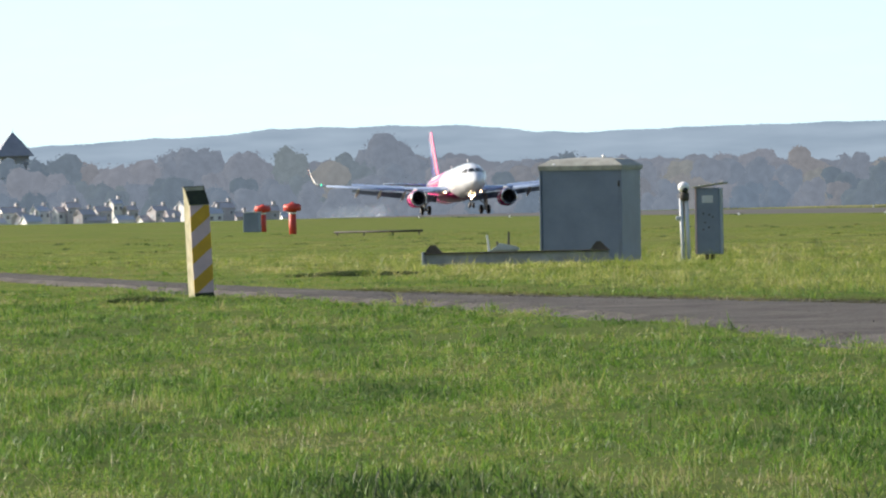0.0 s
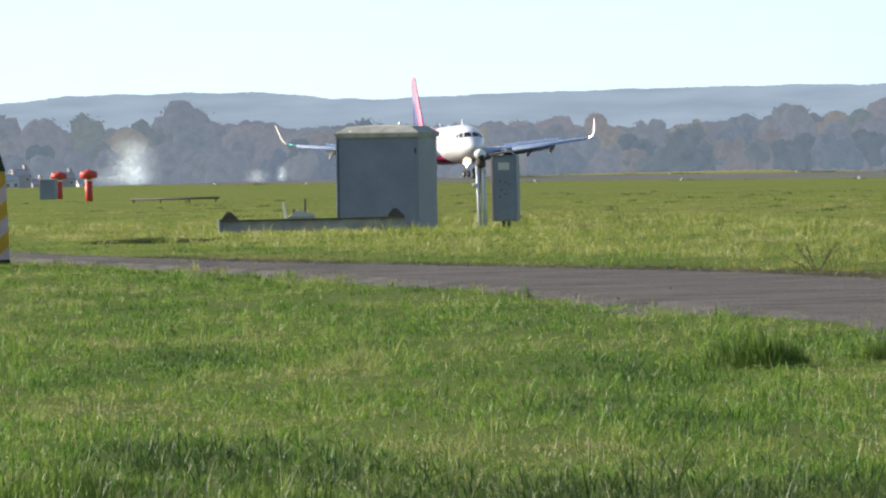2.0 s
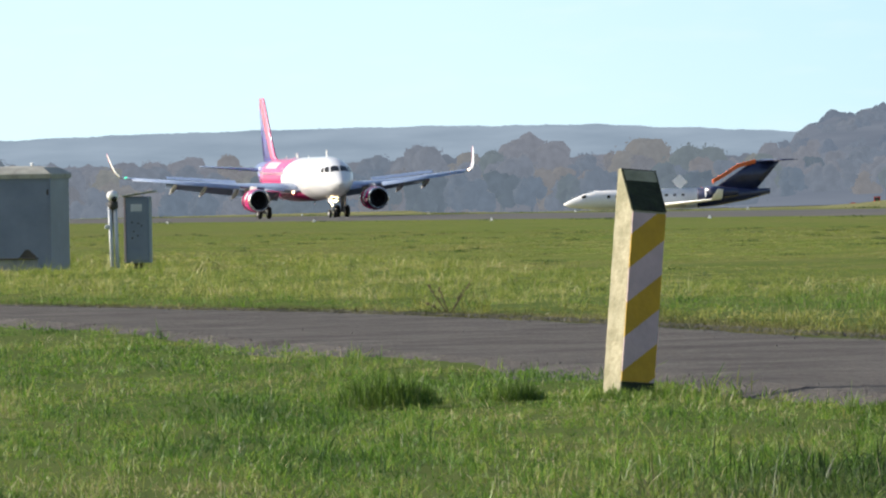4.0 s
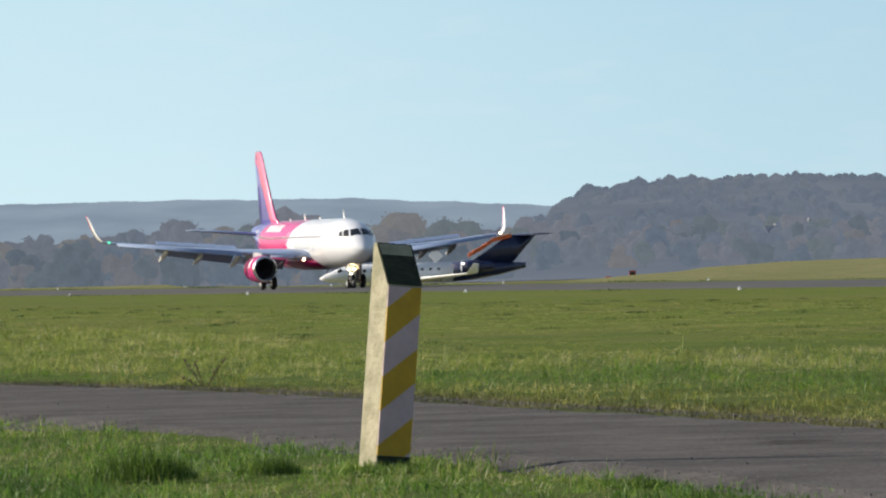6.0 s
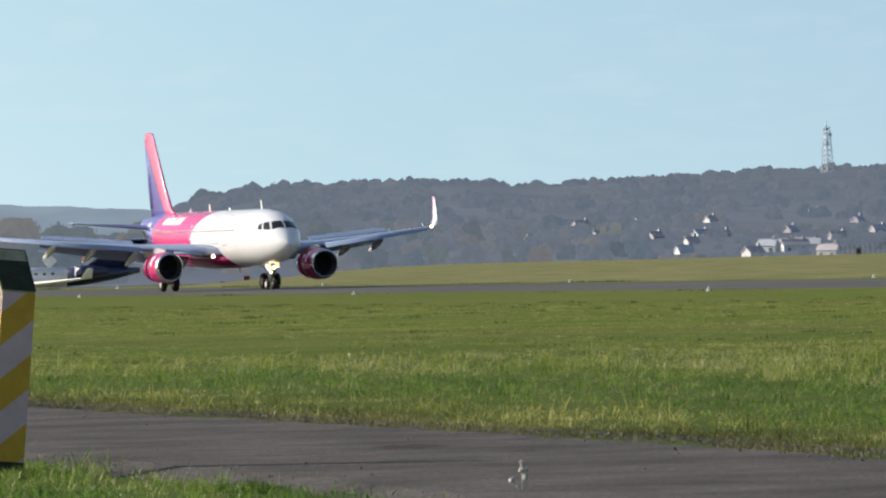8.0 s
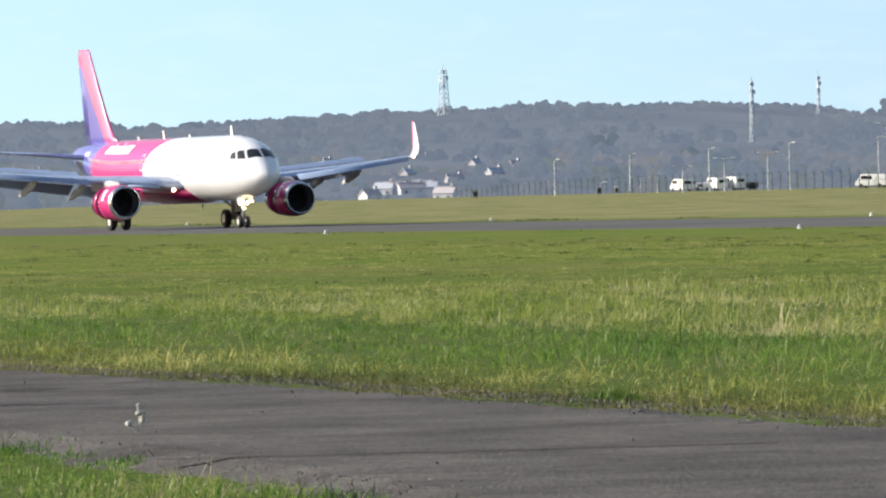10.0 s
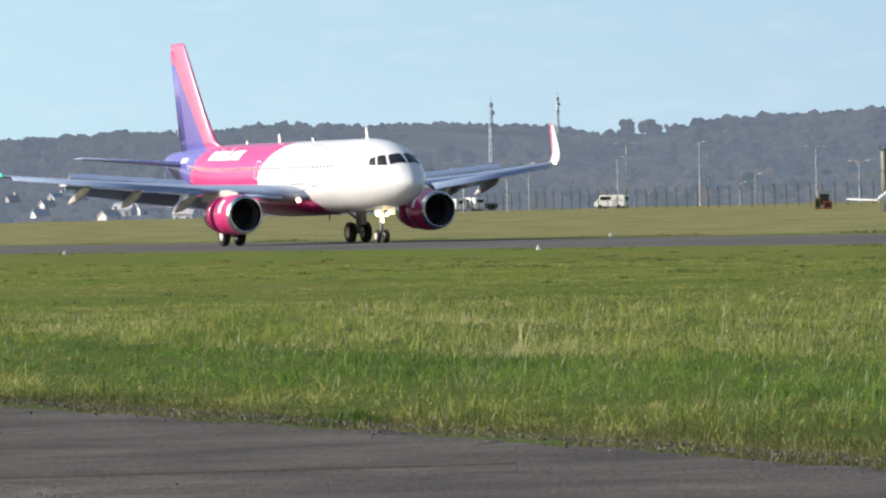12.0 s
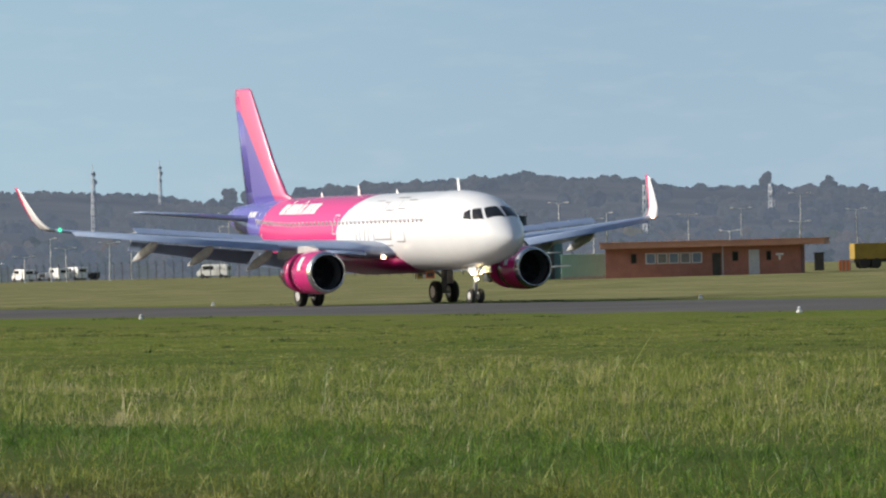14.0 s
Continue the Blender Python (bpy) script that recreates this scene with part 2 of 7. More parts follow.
TY = [-20 + 2 * k for k in range(14)] + [8 + 0.4 * k for k in range(350)] + [150 + 4 * k for k in range(38)]
strip("perimeter_track", [Vector((soft_edge(TRACK_NEAR, y) - 0.35, y, 0)) for y in TY], [Vector((soft_edge(TRACK_FAR, y) + 0.1, y, 0)) for y in TY], 0.045, M_TARMAC,
      "worn dark tarmac perimeter track with crumbling edges", "track", 9, 0.22)


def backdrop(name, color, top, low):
    """A far sheet glowing in painted haze colours, mottled by noise."""
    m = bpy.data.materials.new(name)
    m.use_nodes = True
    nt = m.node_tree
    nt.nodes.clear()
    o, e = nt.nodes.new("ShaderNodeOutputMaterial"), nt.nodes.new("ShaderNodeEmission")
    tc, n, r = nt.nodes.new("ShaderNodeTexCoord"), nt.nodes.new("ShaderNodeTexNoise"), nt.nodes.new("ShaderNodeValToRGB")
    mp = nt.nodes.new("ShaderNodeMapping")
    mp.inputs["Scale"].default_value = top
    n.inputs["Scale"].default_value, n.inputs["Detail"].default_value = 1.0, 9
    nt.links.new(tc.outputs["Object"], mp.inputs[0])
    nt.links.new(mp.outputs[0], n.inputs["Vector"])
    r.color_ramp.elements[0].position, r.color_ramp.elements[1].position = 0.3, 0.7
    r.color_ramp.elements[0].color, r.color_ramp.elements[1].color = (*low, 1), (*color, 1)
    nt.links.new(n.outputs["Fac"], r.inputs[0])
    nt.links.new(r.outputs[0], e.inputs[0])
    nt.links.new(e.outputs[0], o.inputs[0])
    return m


def sky_material():
    m = bpy.data.materials.new("sky_backdrop")
    m.use_nodes = True
    nt = m.node_tree
    nt.nodes.clear()
    o, e = nt.nodes.new("ShaderNodeOutputMaterial"), nt.nodes.new("ShaderNodeEmission")
    tc, sx = nt.nodes.new("ShaderNodeTexCoord"), nt.nodes.new("ShaderNodeSeparateXYZ")
    nt.links.new(tc.outputs["Object"], sx.inputs[0])
    mr = nt.nodes.new("ShaderNodeMapRange")
    mr.inputs["From Min"].default_value, mr.inputs["From Max"].default_value = -500, 1500
    nt.links.new(sx.outputs["X"], mr.inputs["Value"])
    across = nt.nodes.new("ShaderNodeValToRGB")
    across.color_ramp.elements[0].color, across.color_ramp.elements[1].color = (0.66, 0.87, 0.90, 1), (0.43, 0.58, 0.70, 1)
    for at_x, c in ((0.25, (0.645, 0.845, 0.895)), (0.43, (0.61, 0.80, 0.865)), (0.60, (0.51, 0.71, 0.80))):
        across.color_ramp.elements.new(at_x).color = (*c, 1)
    nt.links.new(mr.outputs[0], across.inputs[0])
    up = nt.nodes.new("ShaderNodeMapRange")
    up.inputs["From Min"].default_value, up.inputs["From Max"].default_value = 30, 260
    nt.links.new(sx.outputs["Z"], up.inputs["Value"])
    mx = nt.nodes.new("ShaderNodeMix")
    mx.data_type, mx.blend_type = "RGBA", "MULTIPLY"
    ia, ib = [q for q in mx.inputs if q.type == "RGBA"]
    nt.links.new(up.outputs[0], mx.inputs["Factor"])
    nt.links.new(across.outputs[0], ia)
    ib.default_value = (0.80, 0.88, 0.95, 1)
    out = next(q for q in mx.outputs if q.type == "RGBA")
    # thin drifting cloud
    mp, n, r = nt.nodes.new("ShaderNodeMapping"), nt.nodes.new("ShaderNodeTexNoise"), nt.nodes.new("ShaderNodeMapRange")
    mp.inputs["Scale"].default_value = (0.004, 0.004, 0.016)
    n.inputs["Detail"].default_value = 5
    r.inputs["From Min"].default_value, r.inputs["From Max"].default_value, r.inputs["To Max"].default_value = 0.5, 0.95, 0.22
    nt.links.new(tc.outputs["Object"], mp.inputs[0])
    nt.links.new(mp.outputs[0], n.inputs["Vector"])
    nt.links.new(n.outputs["Fac"], r.inputs["Value"])
    mc = nt.nodes.new("ShaderNodeMix")
    mc.data_type = "RGBA"
    ia, ib = [q for q in mc.inputs if q.type == "RGBA"]
    nt.links.new(r.outputs[0], mc.inputs["Factor"])
    nt.links.new(out, ia)
    ib.default_value = (0.72, 0.78, 0.82, 1)
    nt.links.new(next(q for q in mc.outputs if q.type == "RGBA"), e.inputs[0])
    nt.links.new(e.outputs[0], o.inputs[0])
    return m


def sheet(name, az0, az1, step, dist, top, bottom, material, label, category, kind="structure"):
    vs, fs = [], []
    n = int((az1 - az0) / step) + 1
    for i in range(n):
        az = az0 + step * i
        t, b = top(az), bottom
        for k in range(5):
            vs.append(polar(az, dist + (0 if name == "sky_backdrop" else 60 * k), b + (t - b) * k / 4))
    for i in range(n - 1):
        for k in range(4):
            a = i * 5 + k
            fs.append((a, a + 5, a + 6, a + 1))
    return tagged(from_arrays(name, vs, fs, material), label, category, kind=kind)


sheet("sky_backdrop", -12, 32, 1.0, 4900, lambda a: 420.0, -60.0, sky_material(), "pale blue hazy sky with thin cloud", "sky")
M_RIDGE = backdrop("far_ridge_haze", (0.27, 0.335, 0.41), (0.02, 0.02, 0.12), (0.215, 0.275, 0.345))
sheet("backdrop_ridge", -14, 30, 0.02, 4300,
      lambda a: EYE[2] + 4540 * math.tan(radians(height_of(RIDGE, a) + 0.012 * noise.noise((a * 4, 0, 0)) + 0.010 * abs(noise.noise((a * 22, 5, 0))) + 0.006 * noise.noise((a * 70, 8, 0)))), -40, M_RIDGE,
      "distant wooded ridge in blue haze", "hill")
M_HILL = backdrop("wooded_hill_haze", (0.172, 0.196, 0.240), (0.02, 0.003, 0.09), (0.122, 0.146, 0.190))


def build_hill():
    vs, fs = [], []
    azs = [5.6 + 0.03 * i for i in range(560)]
    ds = [1500 + 100 * k for k in range(18)]
    for a in azs:
        for d in ds:
            z = hillside(a, d)
            z += (2.5 * noise.noise((a * 6, d * 0.006, 0)) + 1.5 * noise.noise((a * 14, d * 0.02, 3)) + 1.0 * noise.noise((a * 40, 0, 9)) + 0.7 * noise.noise((a * 100, 0, 4))) * (1.0 if d > 3150 else 0.25 * smooth01(2900, 3100, d))
            vs.append(polar(a, d, z))
        vs.append(polar(a, 3300, hillside(a, 3200) - 60))
    n = len(ds) + 1
    for i in range(len(azs) - 1):
        for k in range(n - 1):
            a = i * n + k
            fs.append((a, a + n, a + n + 1, a + 1))
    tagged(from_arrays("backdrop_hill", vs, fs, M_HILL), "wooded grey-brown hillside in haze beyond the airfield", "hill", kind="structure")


build_hill()

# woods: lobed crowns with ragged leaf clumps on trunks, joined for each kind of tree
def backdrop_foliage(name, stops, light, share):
    """Trees of the far backdrop, miles off: haze painted as emission, tinted per tree."""
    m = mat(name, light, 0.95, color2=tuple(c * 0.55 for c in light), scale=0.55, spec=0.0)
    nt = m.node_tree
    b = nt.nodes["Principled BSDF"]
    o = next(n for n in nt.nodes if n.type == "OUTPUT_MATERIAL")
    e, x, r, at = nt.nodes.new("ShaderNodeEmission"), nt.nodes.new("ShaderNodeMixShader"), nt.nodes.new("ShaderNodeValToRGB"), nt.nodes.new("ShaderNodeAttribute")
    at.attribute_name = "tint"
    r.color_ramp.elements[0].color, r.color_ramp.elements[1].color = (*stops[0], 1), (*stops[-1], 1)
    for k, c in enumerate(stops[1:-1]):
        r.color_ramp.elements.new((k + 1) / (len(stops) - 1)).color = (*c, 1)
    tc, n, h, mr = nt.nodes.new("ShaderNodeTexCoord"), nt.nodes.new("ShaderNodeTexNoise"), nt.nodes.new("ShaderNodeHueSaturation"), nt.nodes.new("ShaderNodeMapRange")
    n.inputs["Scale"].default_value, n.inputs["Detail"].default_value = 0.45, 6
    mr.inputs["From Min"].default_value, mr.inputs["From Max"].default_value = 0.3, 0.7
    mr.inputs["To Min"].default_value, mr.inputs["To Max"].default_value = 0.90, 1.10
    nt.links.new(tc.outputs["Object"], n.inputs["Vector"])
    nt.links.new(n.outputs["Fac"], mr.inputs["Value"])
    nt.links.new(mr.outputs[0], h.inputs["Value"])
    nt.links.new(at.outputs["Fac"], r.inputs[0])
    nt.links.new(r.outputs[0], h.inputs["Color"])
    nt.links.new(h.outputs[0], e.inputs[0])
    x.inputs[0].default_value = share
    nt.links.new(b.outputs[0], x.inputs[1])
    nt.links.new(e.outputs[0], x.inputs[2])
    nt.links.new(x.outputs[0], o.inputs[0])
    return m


M_TWIG = backdrop_foliage("hazed_bare_twigs", [(0.117, 0.152, 0.199), (0.143, 0.170, 0.214), (0.170, 0.184, 0.218)], (0.193, 0.192, 0.183), 0.93)
M_RUST = backdrop_foliage("hazed_autumn_leaves", [(0.146, 0.161, 0.190), (0.174, 0.177, 0.194), (0.176, 0.191, 0.192)], (0.234, 0.197, 0.150), 0.93)
M_EVER = backdrop_foliage("hazed_evergreen_leaves", [(0.104, 0.134, 0.172), (0.123, 0.153, 0.187), (0.142, 0.171, 0.192)], (0.106, 0.140, 0.087), 0.93)
M_FARWOOD = backdrop_foliage("hazed_hillside_twigs", [(0.121, 0.151, 0.202), (0.138, 0.167, 0.214), (0.156, 0.180, 0.221)], (0.154, 0.167, 0.179), 0.96)
rng = np.random.default_rng(7)
bm = bmesh.new()
bmesh.ops.create_icosphere(bm, subdivisions=2, radius=1.0)
ICO_V, ICO_F = np.array([v.co[:] for v in bm.verts]), np.array([[v.index for v in f.verts] for f in bm.faces])
bm.free()


def tree_arrays(base, h, w, count, lobe_count, squat):
    """A tapered trunk, limbs and a crown of uneven lobes with loose clumps round them."""
    vs, fs, k = [], [], 0
    lo = []
    for i in range(lobe_count):
        a, r, z = rng.uniform(0, 6.28), rng.uniform(0.05, 0.34) * w, rng.uniform(0.34 if squat else 0.42, 0.86) * h
        lo.append((math.cos(a) * r, math.sin(a) * r, z, rng.uniform(0.15, 0.25) * w * (1.2 - 0.5 * z / h)))
    lo = np.array(lo)
    for lx, ly, lz, lr in lo:
        bump = 1 + 0.16 * np.sin(ICO_V @ rng.normal(0, 3.2, 3) + rng.uniform(0, 6)) + 0.12 * np.sin(ICO_V @ rng.normal(0, 6, 3) + rng.uniform(0, 6)) + rng.normal(0, 0.06, len(ICO_V))
        vs.append(ICO_V * (lr * bump)[:, None] + np.array([lx, ly, lz]))
        fs.append(ICO_F + k)
        k += len(ICO_V)
    pick = rng.integers(0, lobe_count, count)
    d = rng.normal(size=(count, 3))
    d /= np.linalg.norm(d, axis=1)[:, None]
    c = lo[pick, :3] + d * (lo[pick, 3] * rng.uniform(0.85, 1.24, count))[:, None]
    s = rng.uniform(0.22, 0.6, count) * max(h / 15, 0.6)
    t1, t2 = rng.normal(size=(count, 3)), rng.normal(size=(count, 3))
    vs.append(np.stack([c + t1 * s[:, None] * 0.55, c + t2 * s[:, None] * 0.55, c - (t1 + t2) * s[:, None] * 0.4], 1).reshape(-1, 3))
    fs.append(np.arange(count * 3).reshape(-1, 3) + k)
    k += count * 3
    # trunk and limbs, as thin three-sided tapers
    tv, tf = [], []
    for p, q, r in [((0, 0, 0), (0, 0, h * 0.6), 0.022 * h)] + [((0, 0, h * 0.25), tuple(l[:3]), 0.010 * h) for l in lo]:
        j = len(tv) + k
        for a in (0, 2.1, 4.2):
            tv.append((p[0] + r * math.cos(a), p[1] + r * math.sin(a), p[2]))
        tv.append(q)
        tf += [(j, j + 1, j + 3), (j + 1, j + 2, j + 3), (j + 2, j, j + 3)]
    return np.vstack(vs + [np.array(tv)]) + np.array(base), np.vstack(fs + [np.array(tf)])


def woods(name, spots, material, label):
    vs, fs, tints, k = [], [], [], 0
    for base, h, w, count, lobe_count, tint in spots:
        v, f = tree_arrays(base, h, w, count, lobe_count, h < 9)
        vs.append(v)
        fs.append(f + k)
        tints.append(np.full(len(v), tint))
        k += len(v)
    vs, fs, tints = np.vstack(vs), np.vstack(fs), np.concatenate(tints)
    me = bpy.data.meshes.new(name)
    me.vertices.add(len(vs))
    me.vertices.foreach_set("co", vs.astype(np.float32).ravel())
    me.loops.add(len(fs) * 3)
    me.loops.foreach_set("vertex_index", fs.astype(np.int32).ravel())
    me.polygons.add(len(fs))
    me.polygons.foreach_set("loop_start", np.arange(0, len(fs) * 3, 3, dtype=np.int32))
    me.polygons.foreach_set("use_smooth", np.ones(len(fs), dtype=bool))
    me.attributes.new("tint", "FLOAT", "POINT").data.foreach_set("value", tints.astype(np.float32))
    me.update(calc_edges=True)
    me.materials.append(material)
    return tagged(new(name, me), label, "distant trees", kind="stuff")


WOOD_TOP = [(-6, 0.40), (-3.2, 0.40), (-2.4, 0.38), (-2.0, 0.43), (-1.4, 0.38), (-0.95, 0.37), (-0.42, 0.42), (0.05, 0.41), (0.5, 0.36), (1.34, 0.36), (2.4, 0.33), (3.0, 0.28), (3.6, 0.33),
            (4.7, 0.35), (5.8, 0.34), (7.0, 0.30), (8.9, 0.26), (9.6, 0.22), (12, 0.14), (16, 0.13), (22, 0.12)]


def wood_mass(az):
    el = height_of(WOOD_TOP, az) * (0.80 + 0.14 * noise.noise((az * 3, 1, 0))) - 0.03 + 0.05 * abs(noise.noise((az * 9, 5, 0))) + 0.02 * abs(noise.noise((az * 30, 2, 0)))
    return EYE[2] + 2320 * math.tan(radians(el)) * (1 - smooth01(8.0, 9.4, az))


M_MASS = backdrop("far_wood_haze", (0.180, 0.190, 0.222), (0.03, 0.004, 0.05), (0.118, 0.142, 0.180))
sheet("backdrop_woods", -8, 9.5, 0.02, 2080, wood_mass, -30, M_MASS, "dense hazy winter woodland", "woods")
kinds = {"bare": [], "rust": [], "ever": [], "hill": []}


def plant(az, dd, z0, h, w, count, lobe_count, shares, lift):
    p = polar(az, dd)
    kind = str(rng.choice(["bare", "rust", "ever"], p=shares)) if shares else "hill"
    kinds[kind].append(((p.x, p.y, z0 - 0.5), h, w, count, lobe_count, min(1.0, max(0.0, rng.uniform(0, 0.85) + lift))))


for dist, share, lift in ((1990, 1.0, 0.18), (1800, 0.76, 0.05), (1620, 0.46, -0.12)):
    az = -5.5
    while az < 21.5:
        top = height_of(WOOD_TOP, az) * share * (rng.uniform(0.82, 1.22) if share == 1.0 else rng.uniform(0.62, 1.12))
        dd = dist + rng.uniform(-70, 70)
        p = polar(az, dd)
        z0 = land(p.x, p.y) if az < 6.2 else max(land(p.x, p.y), hillside(az, dd) - 2)
        h = max(6.0, EYE[2] + dd * math.tan(radians(top)) - z0)
        if az > 6.2:
            h = min(h, 13 if not 10.5 < az < 12.3 else 4)
        w = h * rng.uniform(0.75, 1.25)
        plant(az, dd, z0, h, w, 520, 8, [0.58, 0.16, 0.26] if az < 6.2 else [0.76, 0.06, 0.18], lift + (0.15 if az > 6.2 else 0))
        az += math.degrees(w * rng.uniform(0.45, 0.75) / dd)
# woods, hedges and gaps up the hillside, and the wooded crest
for _ in range(1700):
    az, dd = rng.uniform(6.7, 21.5), 1680 + 1400 * rng.uniform(0, 1) ** 0.9
    village = 10.5 < az < 12.3 and dd < 2150
    if noise.noise((az * 0.9, dd * 0.008, 2.0)) + 0.3 * noise.noise((az * 4, dd * 0.02, 7.0)) < (0.22 if village else -0.15 + 0.0001 * (dd - 1700)):
        continue
    h = rng.uniform(3.6, 6.8) * (0.7 if village else 1)
    far = (dd - 1700) / 1400
    plant(az, dd, hillside(az, dd) - h * 0.3, h, h * rng.uniform(1.4, 2.6), 40, 2, [0.60, 0.06, 0.34] if rng.uniform() > 0.72 + 0.6 * far else None, 0.38 * far - 0.1)
az = 7.0
while az < 21.5:
    h = rng.uniform(4.5, 7.0)
    plant(az, 3150 + rng.uniform(-15, 15), hillside(az, 3190) - h * 1.0, h, h * rng.uniform(2.0, 3.4), 60, 3, None, 0.05)
    az += rng.uniform(0.03, 0.09)
for az, h in ((15.06, 14), (15.25, 13.5), (15.4, 9), (19.05, 13), (19.5, 12)):
    plant(az, 3180, hillside(az, 3180) - 1, h * 0.6, h * 0.75, 420, 6, [1, 0, 0], 0)
# trees before the tower
for az, el in ((-3.40, 0.43), (-3.25, 0.44), (-3.12, 0.45), (-2.98, 0.43), (-3.33, 0.36), (-3.05, 0.36)):
    p = polar(az, 1960)
    h = EYE[2] + 1960 * math.tan(radians(el)) - land(p.x, p.y)
    plant(az, 1960, land(p.x, p.y), h, h * 0.55, 420, 9, [0.4, 0, 0.6], -0.1)
# garden trees among the village houses
for _ in range(140):
    az, dd = rng.uniform(-3.9, -0.9), rng.uniform(1340, 1480)
    p = polar(az, dd)
    h = rng.uniform(2.4, 4.6) * (0.75 + 0.4 * (dd - 1340) / 140)
    plant(az, dd, land(p.x, p.y), h, h * rng.uniform(0.9, 1.5), 110, 3, [0.5, 0.15, 0.35], -0.1)
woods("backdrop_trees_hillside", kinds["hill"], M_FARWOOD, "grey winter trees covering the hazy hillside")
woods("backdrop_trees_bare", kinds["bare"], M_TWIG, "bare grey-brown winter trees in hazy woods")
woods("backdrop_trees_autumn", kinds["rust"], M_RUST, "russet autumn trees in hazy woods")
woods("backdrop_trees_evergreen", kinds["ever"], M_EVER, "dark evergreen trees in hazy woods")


# ------------------------------------------------------------ the airliner
def livery(name, kind):
    """Gloss aircraft paint in bands: white nose, magenta middle, violet tail; the fin has a pink sweep."""
    m = mat(name, (0.84, 0.86, 0.89), 0.22, color2=(0.79, 0.81, 0.85), scale=0.5, coat=0.4)
    nt = m.node_tree
    b = nt.nodes["Principled BSDF"]
    base = b.inputs["Base Color"].links[0].from_socket
    tc = next(n for n in nt.nodes if n.type == "TEX_COORD")
    xyz = nt.nodes.new("ShaderNodeSeparateXYZ")
    nt.links.new(tc.outputs["Object"], xyz.inputs[0])
    X, Z = xyz.outputs["X"], xyz.outputs["Z"]

    def op(kind, a, c=None):
        n = nt.nodes.new("ShaderNodeMath")
        n.operation = kind
        for i, v in enumerate((a, c)):
            if v is None:
                continue
            if isinstance(v, (int, float)):
                n.inputs[i].default_value = v
            else:
                nt.links.new(v, n.inputs[i])
        return n.outputs[0]

    def mix(f, a, c):
        n = nt.nodes.new("ShaderNodeMix")
        n.data_type = "RGBA"
        nt.links.new(f, n.inputs["Factor"])
        for s, v in (("A", a), ("B", c)):
            sock = next(q for q in n.inputs if q.name == s and q.type == "RGBA")
            if isinstance(v, tuple):
                sock.default_value = (*v, 1)
            else:
                nt.links.new(v, sock)
        return next(q for q in n.outputs if q.type == "RGBA")

    pink, violet = (0.70, 0.05, 0.25), (0.14, 0.125, 0.48)
    if kind == "body":
        d = op("SUBTRACT", Z, 3.4)
        edge = op("SUBTRACT", op("MULTIPLY", op("MULTIPLY", d, d), 0.4), 18.3)
        front = op("GREATER_THAN", X, edge)
        low = op("GREATER_THAN", Z, op("SUBTRACT", op("MULTIPLY", X, -0.17), 0.15))
        white = op("MULTIPLY", front, op("MAXIMUM", low, op("GREATER_THAN", X, -11.5)))
        tail = op("LESS_THAN", X, op("SUBTRACT", op("MULTIPLY", Z, 0.55), 31.8))
        col = mix(tail, pink, violet)
        col = mix(white, col, base)
    elif kind == "fin":
        sweep = op("GREATER_THAN", op("ADD", X, op("MULTIPLY", op("SUBTRACT", Z, 6.0), 1.02)), -31.2)
        top = op("GREATER_THAN", Z, 10.55)
        col = mix(op("MAXIMUM", sweep, top), violet, (0.75, 0.10, 0.28))
    else:
        col = mix(op("GREATER_THAN", op("ADD", X, op("MULTIPLY", Z, 0.6)), -18.62), (0.8, 0.06, 0.2), (0.85, 0.85, 0.86))
    nt.links.new(col, b.inputs["Base Color"])
    return m


M_BODY, M_FIN, M_TIP = livery("body_paint", "body"), livery("fin_paint", "fin"), livery("tip_paint", "tip")
for socket, value in (("Coat Weight", 1.0), ("Coat Roughness", 0.2)):
    M_FIN.node_tree.nodes["Principled BSDF"].inputs[socket].default_value = value
M_WING = mat("wing_grey", (0.36, 0.46, 0.66), 0.34, color2=(0.31, 0.40, 0.58), scale=0.7, coat=0.3)
M_FLAP = mat("flap_grey", (0.25, 0.33, 0.49), 0.5, color2=(0.21, 0.28, 0.42), scale=0.8)
M_PINK = mat("magenta_paint", (0.60, 0.03, 0.20), 0.22, color2=(0.52, 0.025, 0.17), scale=0.6, coat=0.4)
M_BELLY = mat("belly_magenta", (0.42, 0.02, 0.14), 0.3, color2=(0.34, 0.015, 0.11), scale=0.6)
M_METAL = mat("bare_aluminium", (0.75, 0.75, 0.77), 0.22, 1.0, color2=(0.6, 0.6, 0.62), scale=2)
M_DARK = mat("dark_metal", (0.03, 0.03, 0.035), 0.5, 0.3, color2=(0.02, 0.02, 0.022), scale=4)
M_DUCT = mat("duct_grey", (0.16, 0.165, 0.175), 0.45, 0.2, color2=(0.12, 0.125, 0.13), scale=2)
M_TYRE = mat("tyre_rubber", (0.022, 0.022, 0.022), 0.85, color2=(0.035, 0.034, 0.032), scale=6, bump=0.3, bump_scale=20)
M_STRUT = mat("gear_white", (0.6, 0.6, 0.6), 0.4, color2=(0.4, 0.4, 0.4), scale=3)
M_GLASS = mat("cockpit_glass", (0.012, 0.014, 0.018), 0.08, color2=(0.02, 0.022, 0.026), scale=1.5)
M_CABIN = mat("cabin_window", (0.24, 0.23, 0.25), 0.25, color2=(0.18, 0.175, 0.19), scale=3)
M_TRIM = mat("window_trim", (0.80, 0.72, 0.76), 0.4, color2=(0.74, 0.66, 0.7), scale=2)
M_GREYLINE = mat("grey_outline_paint", (0.18, 0.18, 0.2), 0.4, color2=(0.14, 0.14, 0.15), scale=2)
